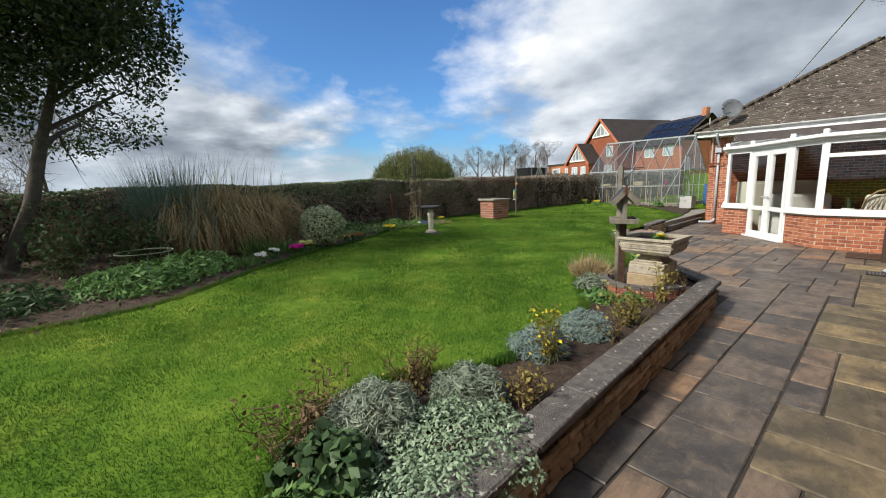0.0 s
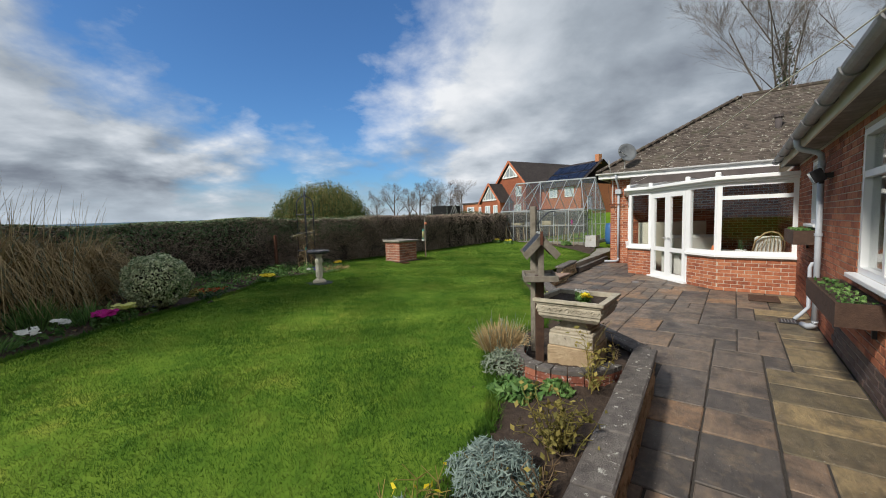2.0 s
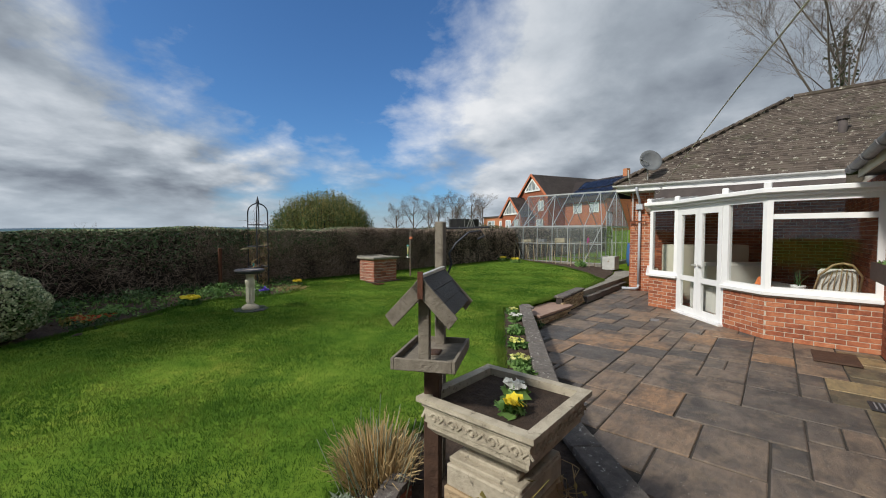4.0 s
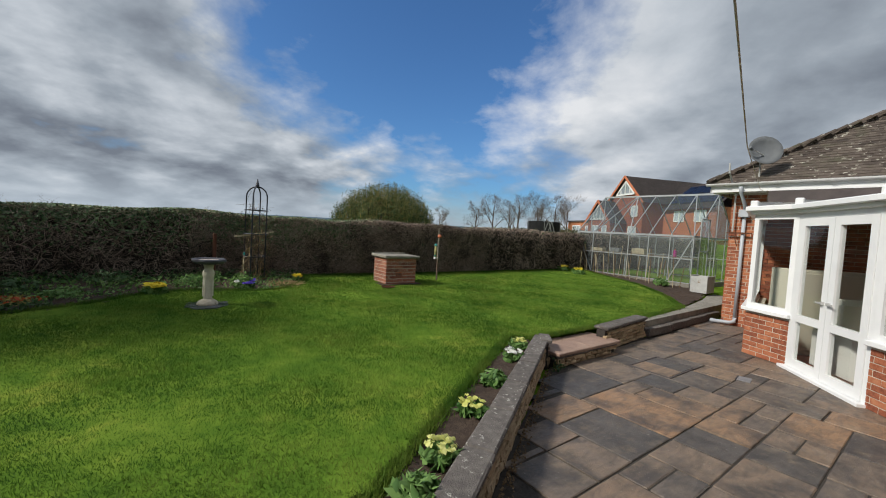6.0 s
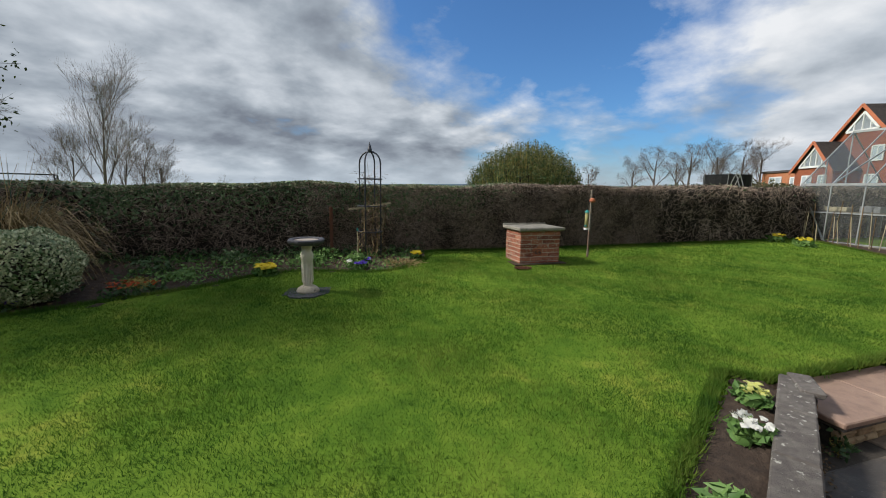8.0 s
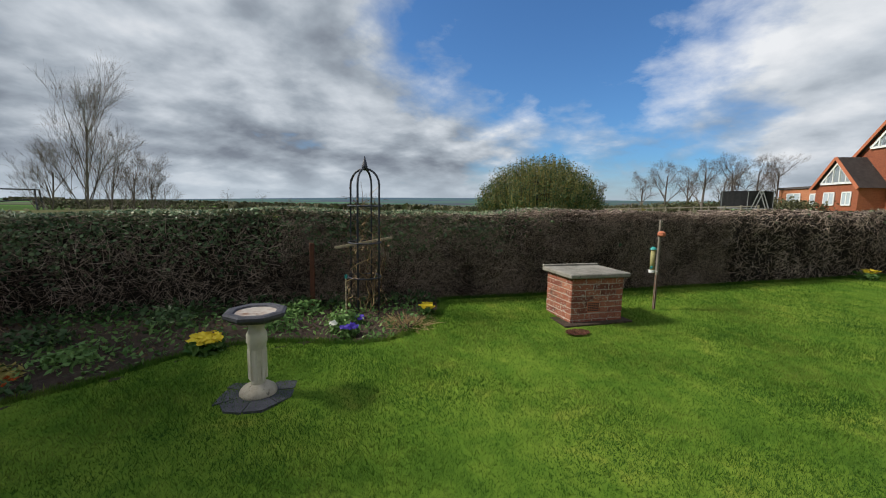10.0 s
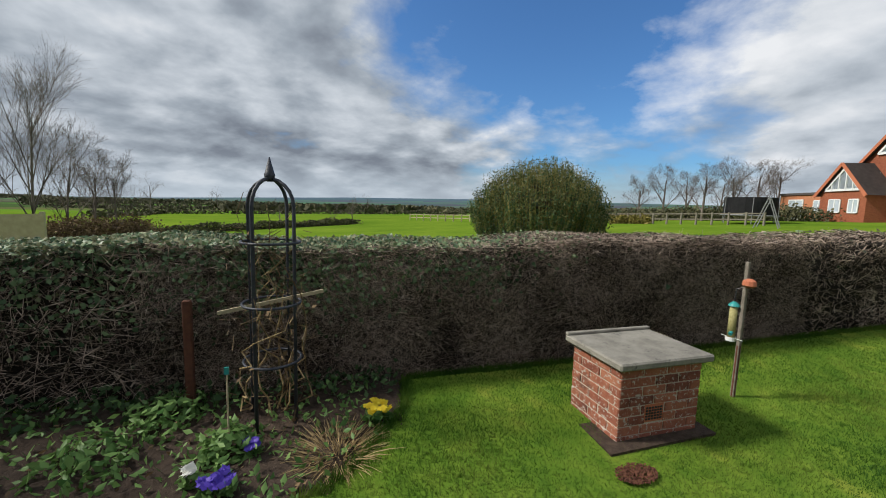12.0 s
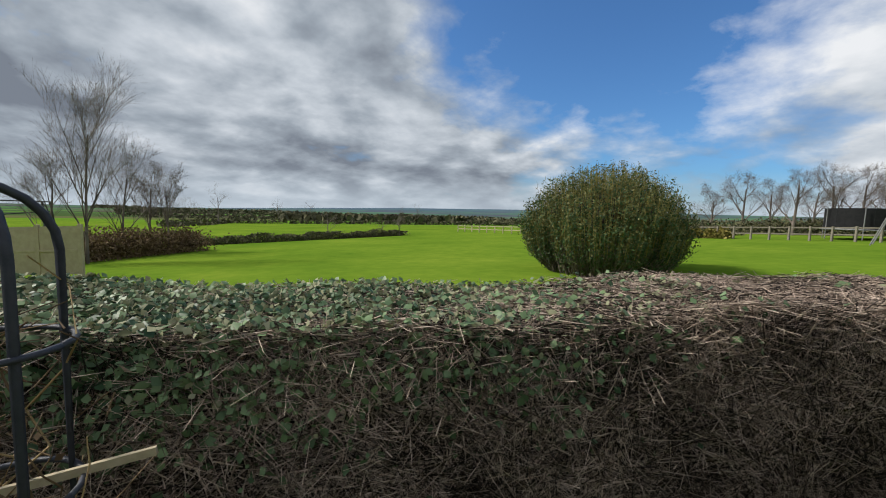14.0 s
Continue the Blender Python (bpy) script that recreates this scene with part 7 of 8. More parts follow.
part("leg", T([(0.26, 0.15, -0.1), (0.26, 0.15, 0.52)], 0.006, 6), M["sage"], ps)

# ---------------------------------------------------------------- greenhouse


def greenhouse():
    x0, x1, y0, y1, zb, ze, zr = 19.2, 22.8, 6.05, 10.2, 0.40, 1.98, 3.50
    xm = (x0 + x1) / 2
    g = tagged(new("greenhouse"), "aluminium framed greenhouse with clear glass panes", "greenhouse")
    part("plinth", box(box(bmesh.new(), x0 - 0.05, y0, 0.3, x0 + 0.05, y1, zb + 0.08), x0, y0 - 0.05, 0.3, x1, y0 + 0.05, zb + 0.08), M["concrete"], g)
    n = 6
    ys = np.linspace(y0, y1, n + 1)
    def bar(p, q, w=0.026):
        part("bar", beam(bmesh.new(), p, q, w, w), M["alu"], g)
    for x in (x0, x1):
        bar((x, y0, ze), (x, y1, ze), 0.06)
        bar((x, y0, zb + 0.85), (x, y1, zb + 0.85), 0.03)
        bar((x, y0, zb + 0.08), (x, y1, zb + 0.08), 0.05)
        for y in ys:
            bar((x, y, zb), (x, y, ze))
            bar((x, y, ze), (xm, y, zr))
        for k in range(n):
            for zz0, zz1 in ((zb + 0.10, zb + 0.84), (zb + 0.86, ze - 0.03)):
                pane = part("pane", B(x - 0.003, ys[k] + 0.02, zz0, x + 0.003, ys[k + 1] - 0.02, zz1), M["gh_glass"], g)
                pane.visible_shadow = False
            d = Vector((xm - x, 0, zr - ze))
            L = d.length
            m = Matrix.Translation((x, 0, ze)) @ d.to_track_quat("X", "Z").to_matrix().to_4x4()
            bm = bmesh.new()
            vs = [bm.verts.new(v) for v in ((x, ys[k] + 0.02, ze), (x, ys[k + 1] - 0.02, ze), (xm, ys[k + 1] - 0.02, zr), (xm, ys[k] + 0.02, zr))]
            bm.faces.new(vs)
            bmesh.ops.solidify(bm, geom=bm.faces[:], thickness=0.004)
            pane = part("pane", bm, M["gh_glass"], g)
            pane.visible_shadow = False
    bar((xm, y0, zr), (xm, y1, zr), 0.06)
    for y in (y0, y1):
        for x in np.linspace(x0, x1, 5)[1:-1]:
            zt = ze + (zr - ze) * (1 - abs(x - xm) / (xm - x0))
            bar((x, y, zb), (x, y, zt))
        bar((x0, y, ze), (x1, y, ze), 0.045)
        bm = bmesh.new()
        vs = [bm.verts.new(v) for v in ((x0, y, zb + 0.1), (x1, y, zb + 0.1), (x1, y, ze), (xm, y, zr), (x0, y, ze))]
        bm.faces.new(vs)
        bmesh.ops.solidify(bm, geom=bm.faces[:], thickness=0.004)
        pane = part("pane", bm, M["gh_glass"], g)
        pane.visible_shadow = False
    bar((x0, ys[0], ze), (x0, ys[1], zb + 0.1), 0.03)
    bar((x0, ys[-1], ze), (x0, ys[-2], zb + 0.1), 0.03)
    bar((x0, ys[0], ze), (xm, ys[1], zr), 0.03)
    bar((x0, ys[3], ze), (xm, ys[4], zr), 0.03)
    bar((x0, ys[5], ze), (xm, ys[4], zr), 0.03)
    # sliding door leaf on the near gable
    dx = 19.5
    fr = bmesh.new()
    for a in (dx, dx + 0.66):
        box(fr, a - 0.02, y0 - 0.09, zb + 0.05, a + 0.02, y0 - 0.06, 2.55)
    for zz in (zb + 0.05, 1.5, 2.53):
        box(fr, dx, y0 - 0.09, zz, dx + 0.66, y0 - 0.06, zz + 0.04)
    part("door", fr, M["alu"], g)
    pane = part("pane", B(dx + 0.02, y0 - 0.078, zb + 0.1, dx + 0.64, y0 - 0.072, 2.52), M["gh_glass"], g)
    pane.visible_shadow = False


greenhouse()
bench = thing("staging", 21.9, 8.1, 0.40, "slatted wooden greenhouse staging bench", "bench")
for k in range(6):
    part("slat", B(-0.3 + k * 0.11, -1.8, 0.80, -0.22 + k * 0.11, 1.8, 0.82), M["old_wood"], bench)
for sx in (-0.3, 0.3):
    for sy in (-1.75, 0, 1.75):
        part("leg", B(sx - 0.02, sy - 0.02, -0.05, sx + 0.02, sy + 0.02, 0.80), M["alu"], bench)
shelf = thing("staging", 19.6, 8.4, 0.40, "slatted greenhouse shelf along the glass", "bench")
for k in range(3):
    part("slat", B(-0.15 + k * 0.11, -1.6, 0.86, -0.07 + k * 0.11, 1.6, 0.88), M["old_wood"], shelf)
for sy in (-1.5, 0, 1.5):
    part("leg", B(-0.02, sy - 0.02, -0.05, 0.02, sy + 0.02, 0.86), M["alu"], shelf)
for k, (y, w) in enumerate(((9.5, 0.5), (8.8, 0.4), (7.9, 0.45))):
    tr = single("seed_tray", B(19.45, y - w / 2, 1.285, 19.72, y + w / 2, 1.40 + 0.04 * k, bevel=0.01), M["pale_wood"] if k % 2 == 0 else M["grey_gutter"], "seed tray on the greenhouse shelf", "seed tray")
bt = thing("bottle", 19.55, 6.7, 1.285, "red and purple plastic bottle in the greenhouse", "bottle")
part("body", T([(0, 0, 0), (0, 0, 0.22)], 0.05, 12), M["magenta"], bt)
part("cap", T([(0, 0, 0.22), (0, 0, 0.27)], 0.02, 10), M["terracotta"], bt)
tank = thing("water_tank", 18.75, 5.55, 0.33, "small pale galvanised water tank outside the greenhouse", "water tank")
bm = bmesh.new()
for a in ((-0.28, -0.22, 0.28, -0.20), (-0.28, 0.20, 0.28, 0.22), (-0.28, -0.20, -0.26, 0.20), (0.26, -0.20, 0.28, 0.20)):
    box(bm, a[0], a[1], 0, a[2], a[3], 0.48)
box(bm, -0.26, -0.2, 0, 0.26, 0.2, 0.3)
part("body", bm, M["galv"], tank)
for y0, y1 in ((-0.24, -0.205), (0.205, 0.24)):
    part("rim", B(-0.30, y0, 0.475, 0.30, y1, 0.50), M["galv"], tank)
wb = thing("water_butt", 20.5, 5.18, 0.35, "blue plastic water butt by the house", "water butt")
part("barrel", lathe(bmesh.new(), [(0.24, 0), (0.28, 0.2), (0.29, 0.5), (0.27, 0.85), (0.24, 0.92)], 20), M["blue_plastic"], wb, smooth=True)
part("lid", lathe(bmesh.new(), [(0.26, 0.92), (0.26, 0.95), (0.10, 0.97)], 20), M["blue_plastic"], wb)
canes = []
R = random.Random(9)
for k in range(34):
    y = 6.2 + 4.0 * k / 34 + R.uniform(-.05, .05)
    x = 18.95 - R.uniform(0.0, 0.35)
    h = R.uniform(0.5, 1.15)
    c_ = single("bean_cane", T([(x, y, 0.35), (x + R.uniform(-.06, .06), y + R.uniform(-.08, .08), 0.42 + h)], 0.010, 5), M["pale_wood"] if k % 2 else M["dry"], "thin garden cane in the soil by the greenhouse", "cane", "canes along the greenhouse")
leafy_clump("perennial", 18.5, 6.6, 0.40, 0.22, 0.22, 220, "green", "leafy green plant beside the greenhouse", 0.05, 0.5)
single("rotary_post", T([(19.0, 10.0, 0.4), (19.0, 10.0, 2.0)], 0.018, 8), M["alu"], "pale post by the greenhouse corner", "post")
lt = thing("sapling", 18.6, 9.6, 0.46, "small bare sapling tied to a stake", "sapling")
sl, _ = tree_limbs((0, 0, 0), 1.0, (0.05, 0.1), 0.02, 2, 0.7, 3, 12)
limbs_mesh("branchwork", sl, M["twig_grey"], lt)

# ---------------------------------------------------------------- trees


def bare_tree(x, y, z, h, seed, label, r0=0.16, levels=4, spread=0.6, kids=4, up=0.35, first=0.3, bark="twig_grey", lean=(0, 0), name="bare_tree", ivy=0, twigs=0, wander=0.09):
    t = thing(name, x, y, z, label, "tree")
    limbs, tips = tree_limbs((0, 0, 0), h, lean, r0, levels, spread, kids, seed, up, first, wander)
    limbs_mesh("branchwork", limbs, M[bark], t)
    if twigs:
        tp = np.array([tuple(p) for p, d in tips])
        i = rng.integers(0, len(tp), twigs)
        td = np.array([tuple(d) for p, d in tips])
        way = unit(td[i] + rng.normal(size=(twigs, 3)) * 0.45)
        sticks_mesh("twigwork", tp[i], tp[i] + way * (h * (0.04 + 0.08 * rng.random((twigs, 1)))), 0.0035, 0.0018, M[bark], t)
    if ivy:
        tr = [l for l in limbs if l[2] > r0 * 0.35]
        i = rng.integers(0, len(tr), ivy)
        u = rng.random(ivy)[:, None]
        P = np.array([tuple(l[0]) for l in tr])[i] * (1 - u) + np.array([tuple(l[1]) for l in tr])[i] * u
        leaves_mesh("ivy", P + rng.normal(size=(ivy, 3)) * 0.22, 0.07, M["holly"], t)
    return t


def evergreen(x, y, z):
    t = thing("evergreen_tree", x, y, z, "dark evergreen oak with a leaning trunk and dense small leaves", "tree")
    limbs, tips = tree_limbs((0, 0, 0), 4.4, (0.27, -0.02), 0.12, 3, 0.75, 5, 21, 0.15, 0.42)
    limbs2, tips2 = tree_limbs((-0.55, 0.2, 0), 4.2, (-0.05, 0.0), 0.12, 3, 0.7, 5, 22, 0.2, 0.42)
    limbs_mesh("branchwork", [l for l in limbs + limbs2 if l[1].x < 2.1], M["bark"], t)
    pts = [p for p, d in tips + tips2 if p.z > 1.9]
    tp = np.array([tuple(p) for p in pts])
    extra = unit(rng.normal(size=(420, 3))) * (rng.random((420, 1)) ** 0.5) * [2.1, 1.5, 1.7] + [0.35, 0.0, 4.0]
    tp = np.concatenate([tp, extra])
    n = 52000
    i = rng.integers(0, len(tp), n)
    pos = tp[i] + rng.normal(size=(n, 3)) * [0.22, 0.22, 0.15]
    keep = (pos[:, 2] > 1.75 + 0.25 * np.abs(pos[:, 0] - 0.6)) & (pos[:, 0] < 2.5)
    pos = pos[keep]
    leaves_mesh("crown", pos, 0.042, M["holly"], t, 0.5)
    m = 900
    i = rng.integers(0, len(tp), m)
    e = tp[i] + rng.normal(size=(m, 3)) * [0.2, 0.2, 0.15]
    ok = e[:, 0] < 2.3
    sticks_mesh("twigwork", tp[i][ok], e[ok], 0.006, 0.003, M["twig_grey"], t)


evergreen(-1.10, 8.9, 0.40)
bare_tree(-0.6, 12.5, 0.2, 2.6, 5, "wide bare shrub beyond the hedge", 0.06, 4, 0.8, 5, 0.15, 0.1, name="bare_shrub", twigs=500)


def fz(x, y):
    return float(ground_z(x, y))


def round_bush(x, y, rx, h, n):
    """A many-stemmed evergreen: upright shoots clothed in small leaves, open at the foot."""
    t = thing("field_bush", x, y, fz(x, y) - 0.05, "big rounded evergreen bush standing in the field", "bush")
    m = 1500
    a = rng.uniform(0, 6.28, m)
    q = np.sqrt(rng.random(m))
    skin = (1 + 0.10 * np.sin(a * 3 + 1) + 0.06 * np.sin(a * 7)) * (0.94 + 0.12 * rng.random(m))
    base = np.stack([0.66 * rx * q * np.cos(a), 0.66 * rx * q * np.sin(a), 0.0 * a], 1)
    top = h * (0.22 + 0.78 * np.sqrt(np.clip(1 - (q * 0.97) ** 2.4, 0, 1))) * (0.86 + 0.2 * rng.random(m))
    tip = np.stack([rx * q * skin * np.cos(a), rx * q * skin * np.sin(a), top], 1) + rng.normal(size=(m, 3)) * 0.07
    mid = base * 0.30 + tip * 0.70
    mid[:, 2] *= 0.62
    sticks_mesh("stemwork", base, mid, 0.016, 0.010, M["twig_grey"], t)
    sticks_mesh("outer_growth", mid, tip, 0.009, 0.004, M["olive"], t)
    i = rng.integers(0, m, n)
    u = (0.05 + 0.95 * rng.random(n) ** 0.8)[:, None]
    pos = np.where(u < 0.5, base[i] + (mid[i] - base[i]) * u * 2, mid[i] + (tip[i] - mid[i]) * (u * 2 - 1)) + rng.normal(size=(n, 3)) * 0.055
    k = (pos[:, 2] > 0.40) | (rng.random(n) < 0.25)
    out = unit(pos - [0, 0, h * 0.4])
    olive = rng.random(n) < np.clip(0.25 + 0.55 * pos[:, 2] / h, 0, 1)
    leaves_mesh("foliage", pos[k & ~olive], 0.044, M["deep_green"], t, 0.5, out[k & ~olive] * 0.5)
    leaves_mesh("pale_foliage", pos[k & olive], 0.036, M["olive_leaf"], t, 0.5, out[k & olive] * 0.5)
    # dark lump amid the shoots: the bush's inner shade put in as colour
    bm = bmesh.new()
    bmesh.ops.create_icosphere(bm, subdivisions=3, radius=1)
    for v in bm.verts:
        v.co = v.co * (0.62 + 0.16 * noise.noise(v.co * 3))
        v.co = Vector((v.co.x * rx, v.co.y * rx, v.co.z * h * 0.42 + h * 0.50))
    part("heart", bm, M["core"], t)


M["olive_leaf"] = leafy("olive green leaves", (0.075, 0.09, 0.03), (0.26, 0.25, 0.10), 0.5, 0.25)


def polar(az, d):
    return 8.3 + d * math.sin(radians(az)), 8.1 + d * math.cos(radians(az))


round_bush(*polar(32.3, 15.4), 2.95, 3.75, 100000)
x, y = polar(-32.5, 26)
bare_tree(x, y, fz(x, y), 6.3, 31, "tall bare birch beyond the hedge", 0.075, 3, 0.42, 9, 0.55, 0.14, name="birch_tree", twigs=2400, wander=0.06)
for az, d, h, s in ((-29.5, 30, 4.6, 3), (-27.0, 32, 4.2, 4), (-25.2, 31, 3.8, 6), (-35.5, 27, 4.0, 8)):
    x, y = polar(az, d)
    bare_tree(x, y, fz(x, y), h, s, "bare hedgerow tree in the field", 0.07, 3, 0.5, 7, 0.45, 0.15, twigs=1500)
for az, d, h, s in ((51.5, 52, 5.2, 41), (47.0, 60, 5.6, 42), (44.0, 66, 4.6, 43), (54.5, 55, 5.2, 44), (38.0, 80, 5.0, 45), (56.5, 62, 5.6, 46), (58.5, 60, 5.2, 47), (49.5, 64, 5.0, 48), (53.0, 70, 5.5, 49)):
    x, y = polar(az, d)
    bare_tree(x, y, fz(x, y) - 0.3, h, s, "bare winter tree beyond the field", 0.16, 4, 0.62, 5, 0.25, 0.2, twigs=2600)
# tall tree behind the bungalow
bare_tree(27.0, -1.4, 0.0, 10.5, 51, "tall bare tree with ivy behind the bungalow", 0.15, 5, 0.55, 4, 0.45, 0.3, ivy=2600, twigs=4000)
bare_tree(30.5, -6.0, 0.0, 11.5, 52, "tall bare tree behind the bungalow", 0.16, 5, 0.55, 4, 0.45, 0.3, ivy=1200, twigs=4000)

# ---------------------------------------------------------------- field boundaries and distance


def hedgerow(name, a0, d0, a1, d1, h, w, n, label, leaf="field_hedge", size=0.22):
    p, q = np.array(polar(a0, d0)), np.array(polar(a1, d1))
    u = rng.random(n)[:, None]
    xy = p * (1 - u) + q * u + rng.normal(size=(n, 2)) * w * 0.4
    lump = 0.75 + 0.25 * np.sin(u[:, 0] * 40) * np.sin(u[:, 0] * 17)
    z = ground_z(xy[:, 0], xy[:, 1]) + h * lump * rng.random(n)
    tagged(leaves_mesh(name, np.column_stack([xy, z]), size, M[leaf], None, 0.7), label, "hedge", kind="stuff")


hedgerow("field_hedge", -24.5, 40, 4, 52, 1.0, 0.8, 12000, "low brown hedge between two fields", size=0.085)
hedgerow("field_hedge", -36, 27, -22.5, 33, 1.9, 1.6, 16000, "brown scrub below the birch", "dry", 0.07)
hedgerow("far_hedge", -24, 165, 20, 190, 2.0, 2.0, 2600, "dark hedge line across the valley", size=0.45)
hedgerow("far_hedge", -26, 105, -17, 200, 1.6, 1.5, 900, "hedge along a lane in the valley", size=0.5)
hedgerow("far_hedge", -28, 320, 30, 300, 2.2, 3, 1700, "dark hedge line across the valley", size=0.8)
hedgerow("far_hedge", -30, 520, 35, 560, 3, 6, 1700, "dark hedge line across the valley", size=1.8)
hedgerow("far_hedge", -30, 900, 40, 850, 5, 12, 1700, "belt of trees across the valley", size=3)
hedgerow("far_wood", -32, 1500, 45, 1400, 10, 30, 2200, "wooded ridge across the valley", size=5)
hedgerow("scrub", 33, 58, 46, 50, 1.5, 2, 9000, "brown scrub beyond the field fence", "field_hedge", 0.12)
for k, (a0, d0, a1, d1, hh) in enumerate(((-30, 420, 30, 390, 3.0), (-30, 700, 40, 640, 5.0), (-12, 250, 16, 240, 3.0), (-30, 1150, 40, 1100, 8.0))):
    hedgerow("far_hedge", a0, d0, a1, d1, hh, 3 + 3 * k, 1500, "dark hedge line with trees across the valley", size=0.7 + 0.9 * k)
hedgerow("golden_hedge", 41.2, 43, 46.0, 42, 1.0, 0.6, 1500, "clipped golden hedge at the field's edge", "olive", 0.14)
hedgerow("scrub", 46, 58, 62, 52, 1.9, 2.4, 9000, "brown scrub and saplings beyond the fence", "field_hedge", 0.12)
for az, d, h, s in ((3.5, 51, 2.6, 61), (1.0, 55, 2.0, 62), (-6.5, 47, 2.8, 63), (-20, 150, 9, 64), (-13, 210, 8, 65), (-9, 260, 9, 66), (6, 240, 8, 67)):
    x, y = polar(az, d)
    bare_tree(x, y, fz(x, y) - 0.2, h, s, "small bare tree on a field hedge", 0.10 * h / 4, 4, 0.75, 4, 0.2, 0.25, twigs=350)


def rail_fence(a0, d0, a1, d1, n, h, label, mat="pale_wood"):
    f = tagged(new("field_fence"), label, "fence")
    p, q = polar(a0, d0), polar(a1, d1)
    P = [(p[0] + (q[0] - p[0]) * k / n, p[1] + (q[1] - p[1]) * k / n) for k in range(n + 1)]
    for x, y in P:
        part("post", B(x - 0.06, y - 0.06, fz(x, y) - 0.1, x + 0.06, y + 0.06, fz(x, y) + h), M[mat], f)
    for (xa, ya), (xb, yb) in zip(P, P[1:]):
        for hh in (0.45 * h, 0.9 * h):
            part("rail", beam(bmesh.new(), (xa, ya, fz(xa, ya) + hh), (xb, yb, fz(xb, yb) + hh), 0.04, 0.10), M[mat], f)
    return f


rail_fence(12, 60, 21, 52, 8, 1.0, "pale post and rail fence across the field")
rail_fence(36, 45, 58, 40, 14, 1.1, "weathered post and rail fence at the field's edge", "old_wood")
# panel fence at the west side of the field
pf = tagged(new("panel_fence"), "tall pale panel fence with posts", "fence")
for k in range(9):
    xa, ya = -2.2 - k * 1.5, 24.3 + k * 0.22
    xb, yb = -2.2 - (k + 1) * 1.5, 24.3 + (k + 1) * 0.22
    za = fz(xa, ya)
    part("post", B(xa - 0.06, ya - 0.06, za - 0.1, xa + 0.06, ya + 0.06, za + 1.95), M["fence_wood"], pf)
    part("panel", beam(bmesh.new(), (xa, ya, za + 1.0), (xb, yb, fz(xb, yb) + 1.0), 0.04, 1.75), M["fence_wood"], pf)
    part("rail", beam(bmesh.new(), (xa + 0.03, ya - 0.03, za + 1.0), (xb + 0.03, yb - 0.03, fz(xb, yb) + 1.0), 0.05, 0.09), M["fence_wood"], pf)

fx, fy = -11.3, 33.0
pg = thing("climbing_frame", fx, fy, fz(fx, fy), "tall grey metal climbing frame beyond the fence", "frame", rz=20)
for sx in (-1.6, 1.6):
    for sy in (-0.9, 0.9):
        part("leg", T([(sx * 1.15, sy * 1.3, -0.1), (sx, sy * 0.6, 3.3)], 0.045, 6), M["iron"], pg)
    part("top_bar", T([(sx, -0.54, 3.3), (sx, 0.54, 3.3)], 0.04, 6), M["iron"], pg)
for sy in (-0.54, 0.54):
    part("rail", T([(-1.6, sy, 3.3), (1.6, sy, 3.3)], 0.04, 6), M["iron"], pg)
    part("brace", T([(-1.66, sy * 1.2, 2.4), (1.66, sy * 1.2, 2.75)], 0.03, 6), M["iron"], pg)

# trampoline with black netting
x, y = polar(56.4, 44)
tz = fz(x, y)
tr = thing("trampoline", x, y, tz, "large trampoline with black safety net and pale posts", "trampoline", rz=40)
part("bed", lathe(bmesh.new(), [(2.1, 0.72), (2.15, 0.75), (2.1, 0.79)], 24), M["mesh_black"], tr)
part("rim", T([(2.15 * math.cos(u), 2.15 * math.sin(u), 0.76) for u in np.linspace(0, 6.283, 25)], 0.06, 6), M["grey_gutter"], tr)
nt_ = bmesh.new()
ra = [[nt_.verts.new((2.0 * math.cos(u), 2.0 * math.sin(u), z)) for u in np.linspace(0, 6.283, 25)[:-1]] for z in (0.8, 2.35)]
for k in range(24):
    nt_.faces.new((ra[0][k], ra[0][(k + 1) % 24], ra[1][(k + 1) % 24], ra[1][k]))
bmesh.ops.solidify(nt_, geom=nt_.faces[:], thickness=0.01)
part("net", nt_, M["mesh_black"], tr)
for k in range(6):
    u = k * math.pi / 3
    part("leg", T([(2.2 * math.cos(u), 2.2 * math.sin(u), 0), (2.2 * math.cos(u), 2.2 * math.sin(u), 2.4)], 0.035, 6), M["grey_gutter"], tr)
sw = thing("swing_frame", *polar(58.5, 36), fz(*polar(58.5, 36)), "metal swing frame in the field", "swing", rz=30)
for sx in (-1.2, 1.2):
    for sy in (-0.7, 0.7):
        part("leg", T([(sx, sy, 0), (sx, 0, 2.2)], 0.04, 6), M["grey_gutter"], sw)
part("top_bar", T([(-1.2, 0, 2.2), (1.2, 0, 2.2)], 0.04, 6), M["grey_gutter"], sw)


# ---------------------------------------------------------------- neighbour's house


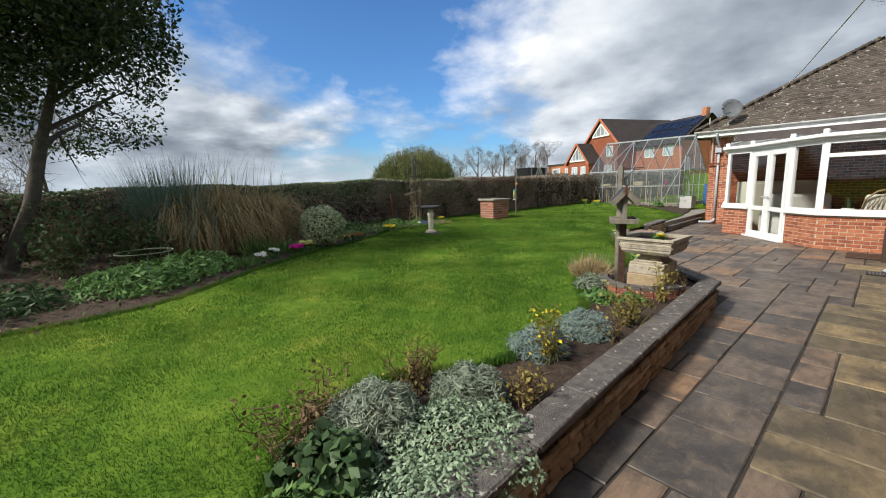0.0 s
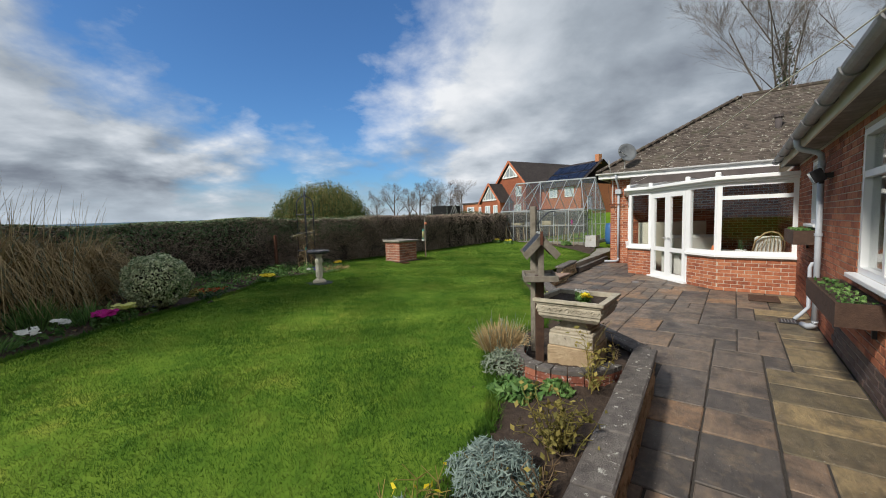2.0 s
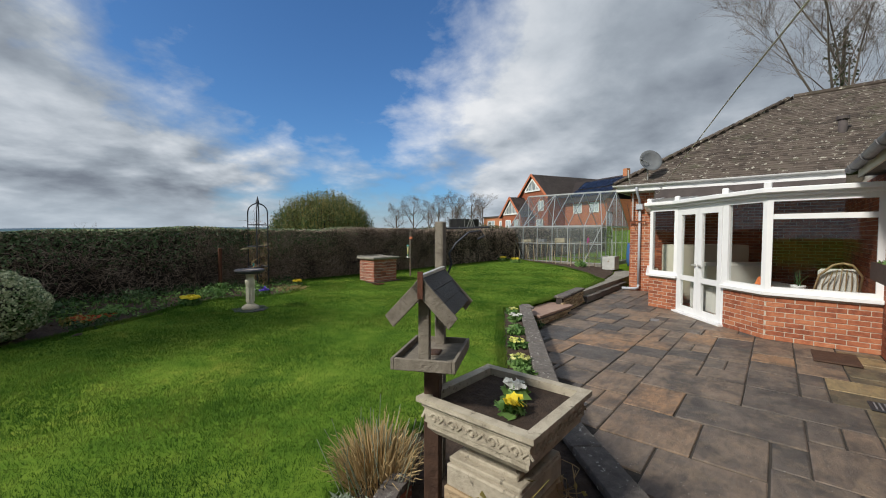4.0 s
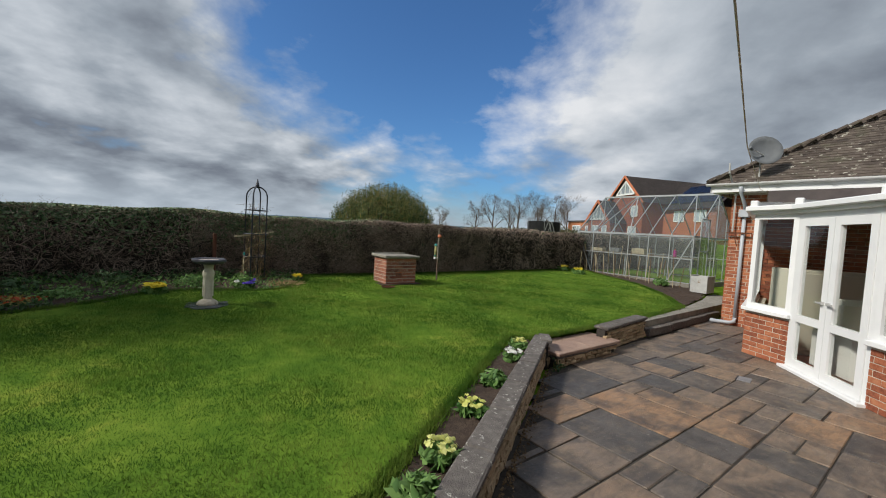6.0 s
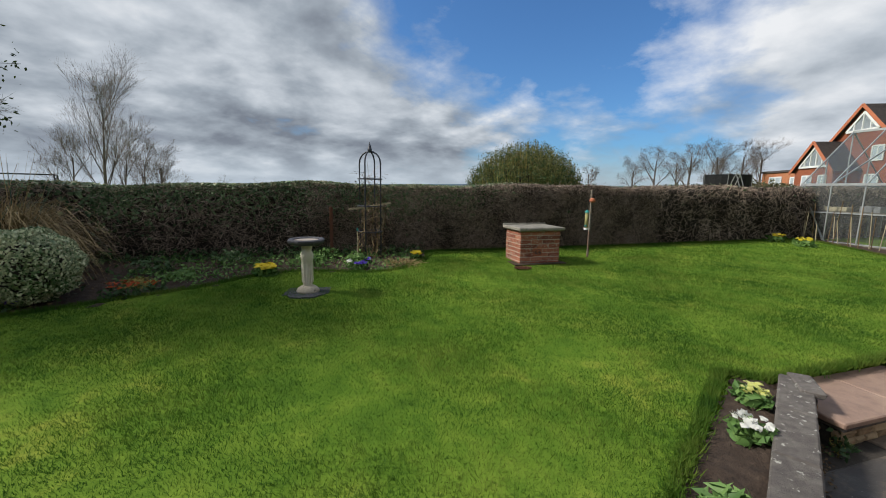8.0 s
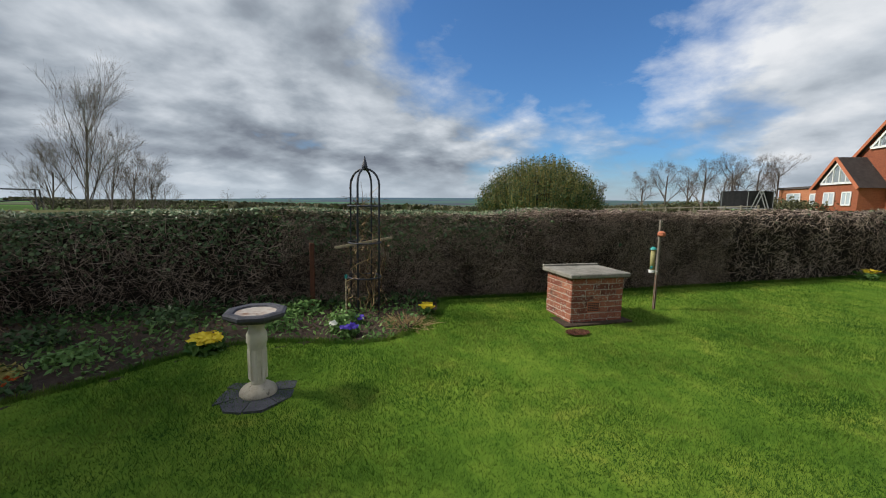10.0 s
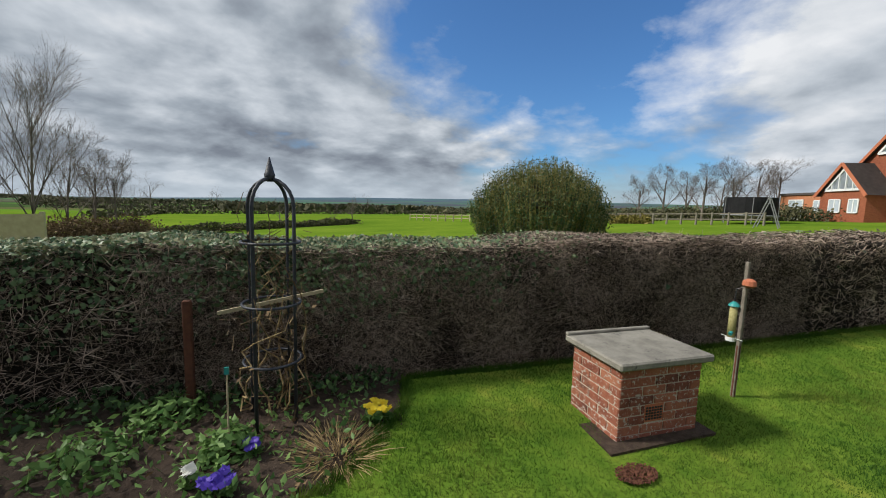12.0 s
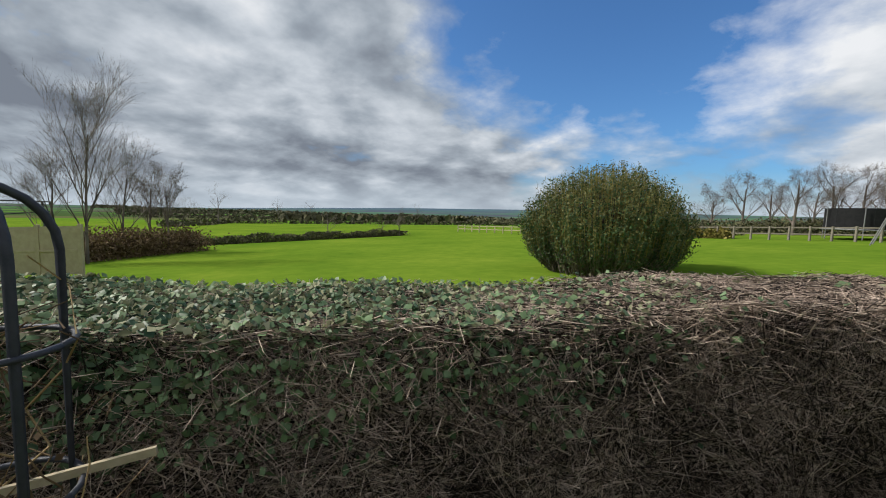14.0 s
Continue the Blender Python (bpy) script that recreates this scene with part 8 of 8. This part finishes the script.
def neighbour():
    cx, cy = 55.6, 28.0
    z0 = 1.6
    rz = -26.0
    h = thing("neighbour_house", cx, cy, z0, "red brick house with white gables and roof solar panels", "house", rz=rz)
    # local frame: -x faces the garden, y runs along the field
    def P(name, bm, mat, label="", parent=None):
        return part(name, bm, mat, parent or h, label)
    def gable(x, yc, w, ze, za, depth, front=True):
        bm = bmesh.new()
        a = [bm.verts.new(v) for v in ((x, yc - w / 2, 0), (x, yc + w / 2, 0), (x, yc + w / 2, ze), (x, yc, za), (x, yc - w / 2, ze))]
        b = [bm.verts.new((v.co.x + depth, v.co.y, v.co.z)) for v in a]
        bm.faces.new(a)
        bm.faces.new(b[::-1])
        for i in range(5):
            bm.faces.new((a[i], b[i], b[(i + 1) % 5], a[(i + 1) % 5]))
        bmesh.ops.recalc_face_normals(bm, faces=bm.faces)
        P("wall", bm, M["brick"], "red brick wall")
        for s in (-1, 1):
            bm = bmesh.new()
            o = 0.35
            k = (za - ze) / (w / 2)
            vs = [bm.verts.new(v) for v in ((x - o, yc, za + 0.12), (x + depth, yc, za + 0.12), (x + depth, yc + s * (w / 2 + o), ze - k * o + 0.12), (x - o, yc + s * (w / 2 + o), ze - k * o + 0.12))]
            bm.faces.new(vs)
            bmesh.ops.solidify(bm, geom=bm.faces[:], thickness=0.14)
            P("roof", bm, M["slate"], "dark tiled roof slope")
            P("bargeboard", beam(bmesh.new(), (x - o - 0.03, yc, za + 0.05), (x - o - 0.03, yc + s * (w / 2 + o), ze - k * o + 0.05), 0.06, 0.30), M["terracotta"], "red bargeboard")
    gable(0.0, 0.0, 7.0, 5.3, 8.6, 12.0)
    gable(-2.2, 2.2, 5.2, 2.7, 5.4, 3.5)
    def gable_glass(x, yc, w, zb, za, bars):
        bm = bmesh.new()
        vs = [bm.verts.new(v) for v in ((x, yc - w / 2, zb), (x, yc + w / 2, zb), (x, yc, za))]
        bm.faces.new(vs)
        bmesh.ops.solidify(bm, geom=bm.faces[:], thickness=0.03)
        g = P("window", bm, M["far_glass"], "triangular gable window")
        fr = bmesh.new()
        beam(fr, (x - 0.05, yc - w / 2, zb), (x - 0.05, yc + w / 2, zb), 0.10, 0.20)
        beam(fr, (x - 0.05, yc - w / 2, zb), (x - 0.05, yc, za), 0.10, 0.20)
        beam(fr, (x - 0.05, yc + w / 2, zb), (x - 0.05, yc, za), 0.10, 0.20)
        for k in range(1, bars):
            yy = yc - w / 2 + w * k / bars
            zt = zb + (za - zb) * (1 - abs(yy - yc) / (w / 2))
            beam(fr, (x - 0.05, yy, zb), (x - 0.05, yy, zt), 0.10, 0.14)
        part("frame", fr, M["upvc"], g, "white frame")
    gable_glass(-0.06, 0.0, 3.6, 6.3, 8.0, 4)
    gable_glass(-2.26, 2.2, 3.9, 3.0, 4.95, 5)
    def win(x, y, z, w, hh, along="y"):
        g = P("window", B(x - 0.04, y - w / 2, z, x, y + w / 2, z + hh), M["far_glass"], "white framed window")
        fr = bmesh.new()
        for a in (y - w / 2, y, y + w / 2):
            box(fr, x - 0.09, a - 0.06, z, x - 0.03, a + 0.06, z + hh)
        for b in (z, z + hh):
            box(fr, x - 0.085, y - w / 2, b - 0.06, x - 0.035, y + w / 2, b + 0.06)
        part("frame", fr, M["upvc"], g, "white frame")
    win(-2.22, 2.9, 0.9, 1.3, 1.2)
    win(-2.22, 0.8, 0.9, 1.0, 1.2)
    win(-0.02, -1.8, 0.9, 1.4, 1.2)
    win(-0.02, -2.0, 3.4, 1.2, 1.3)
    win(-0.02, 1.8, 3.4, 0.9, 1.2)
    # flat annex towards the field
    P("annex", box(bmesh.new(), -1.0, 4.8, 0, 5.0, 12.6, 2.75), M["brick"], "red brick annex")
    P("annex_roof", B(-1.15, 4.8, 2.75, 5.1, 12.75, 2.98), M["slate"], "flat dark annex roof")
    win(-1.02, 9.9, 0.1, 2.2, 2.1)
    win(-1.02, 6.6, 0.9, 1.3, 1.2)
    # long range with solar panels, ridge along y
    P("range", box(bmesh.new(), 3.0, -11, 0, 11, -3.4, 4.5), M["brick"], "red brick range")
    for s in (-1, 1):
        bm = bmesh.new()
        vs = [bm.verts.new(v) for v in ((7.0, -11.2, 7.75), (7.0, -0.5, 7.75), (7.0 + s * 4.5, -0.5, 4.3), (7.0 + s * 4.5, -11.2, 4.3))]
        bm.faces.new(vs)
        bmesh.ops.solidify(bm, geom=bm.faces[:], thickness=0.15)
        P("roof", bm, M["slate"], "dark tiled roof slope")
    for r in range(2):
        for c in range(5):
            yy = -3.6 - c * 1.45
            f0, f1 = 0.12 + r * 0.36, 0.44 + r * 0.36
            bm = bmesh.new()
            vs = [bm.verts.new(v) for v in ((7 - 4.5 * f0, yy, 7.75 - 3.45 * f0 + 0.12), (7 - 4.5 * f0, yy - 1.35, 7.75 - 3.45 * f0 + 0.12), (7 - 4.5 * f1, yy - 1.35, 7.75 - 3.45 * f1 + 0.12), (7 - 4.5 * f1, yy, 7.75 - 3.45 * f1 + 0.12))]
            bm.faces.new(vs)
            bmesh.ops.solidify(bm, geom=bm.faces[:], thickness=0.05)
            P("solar_panel", bm, M["solar"], "dark blue solar panel")
    P("chimney", B(6.7, -10.6, 7.2, 7.3, -10.0, 8.5), M["brick"], "brick chimney")
    for yy in (-6, -9):
        win(2.98, yy, 2.9, 1.5, 1.2)


neighbour()
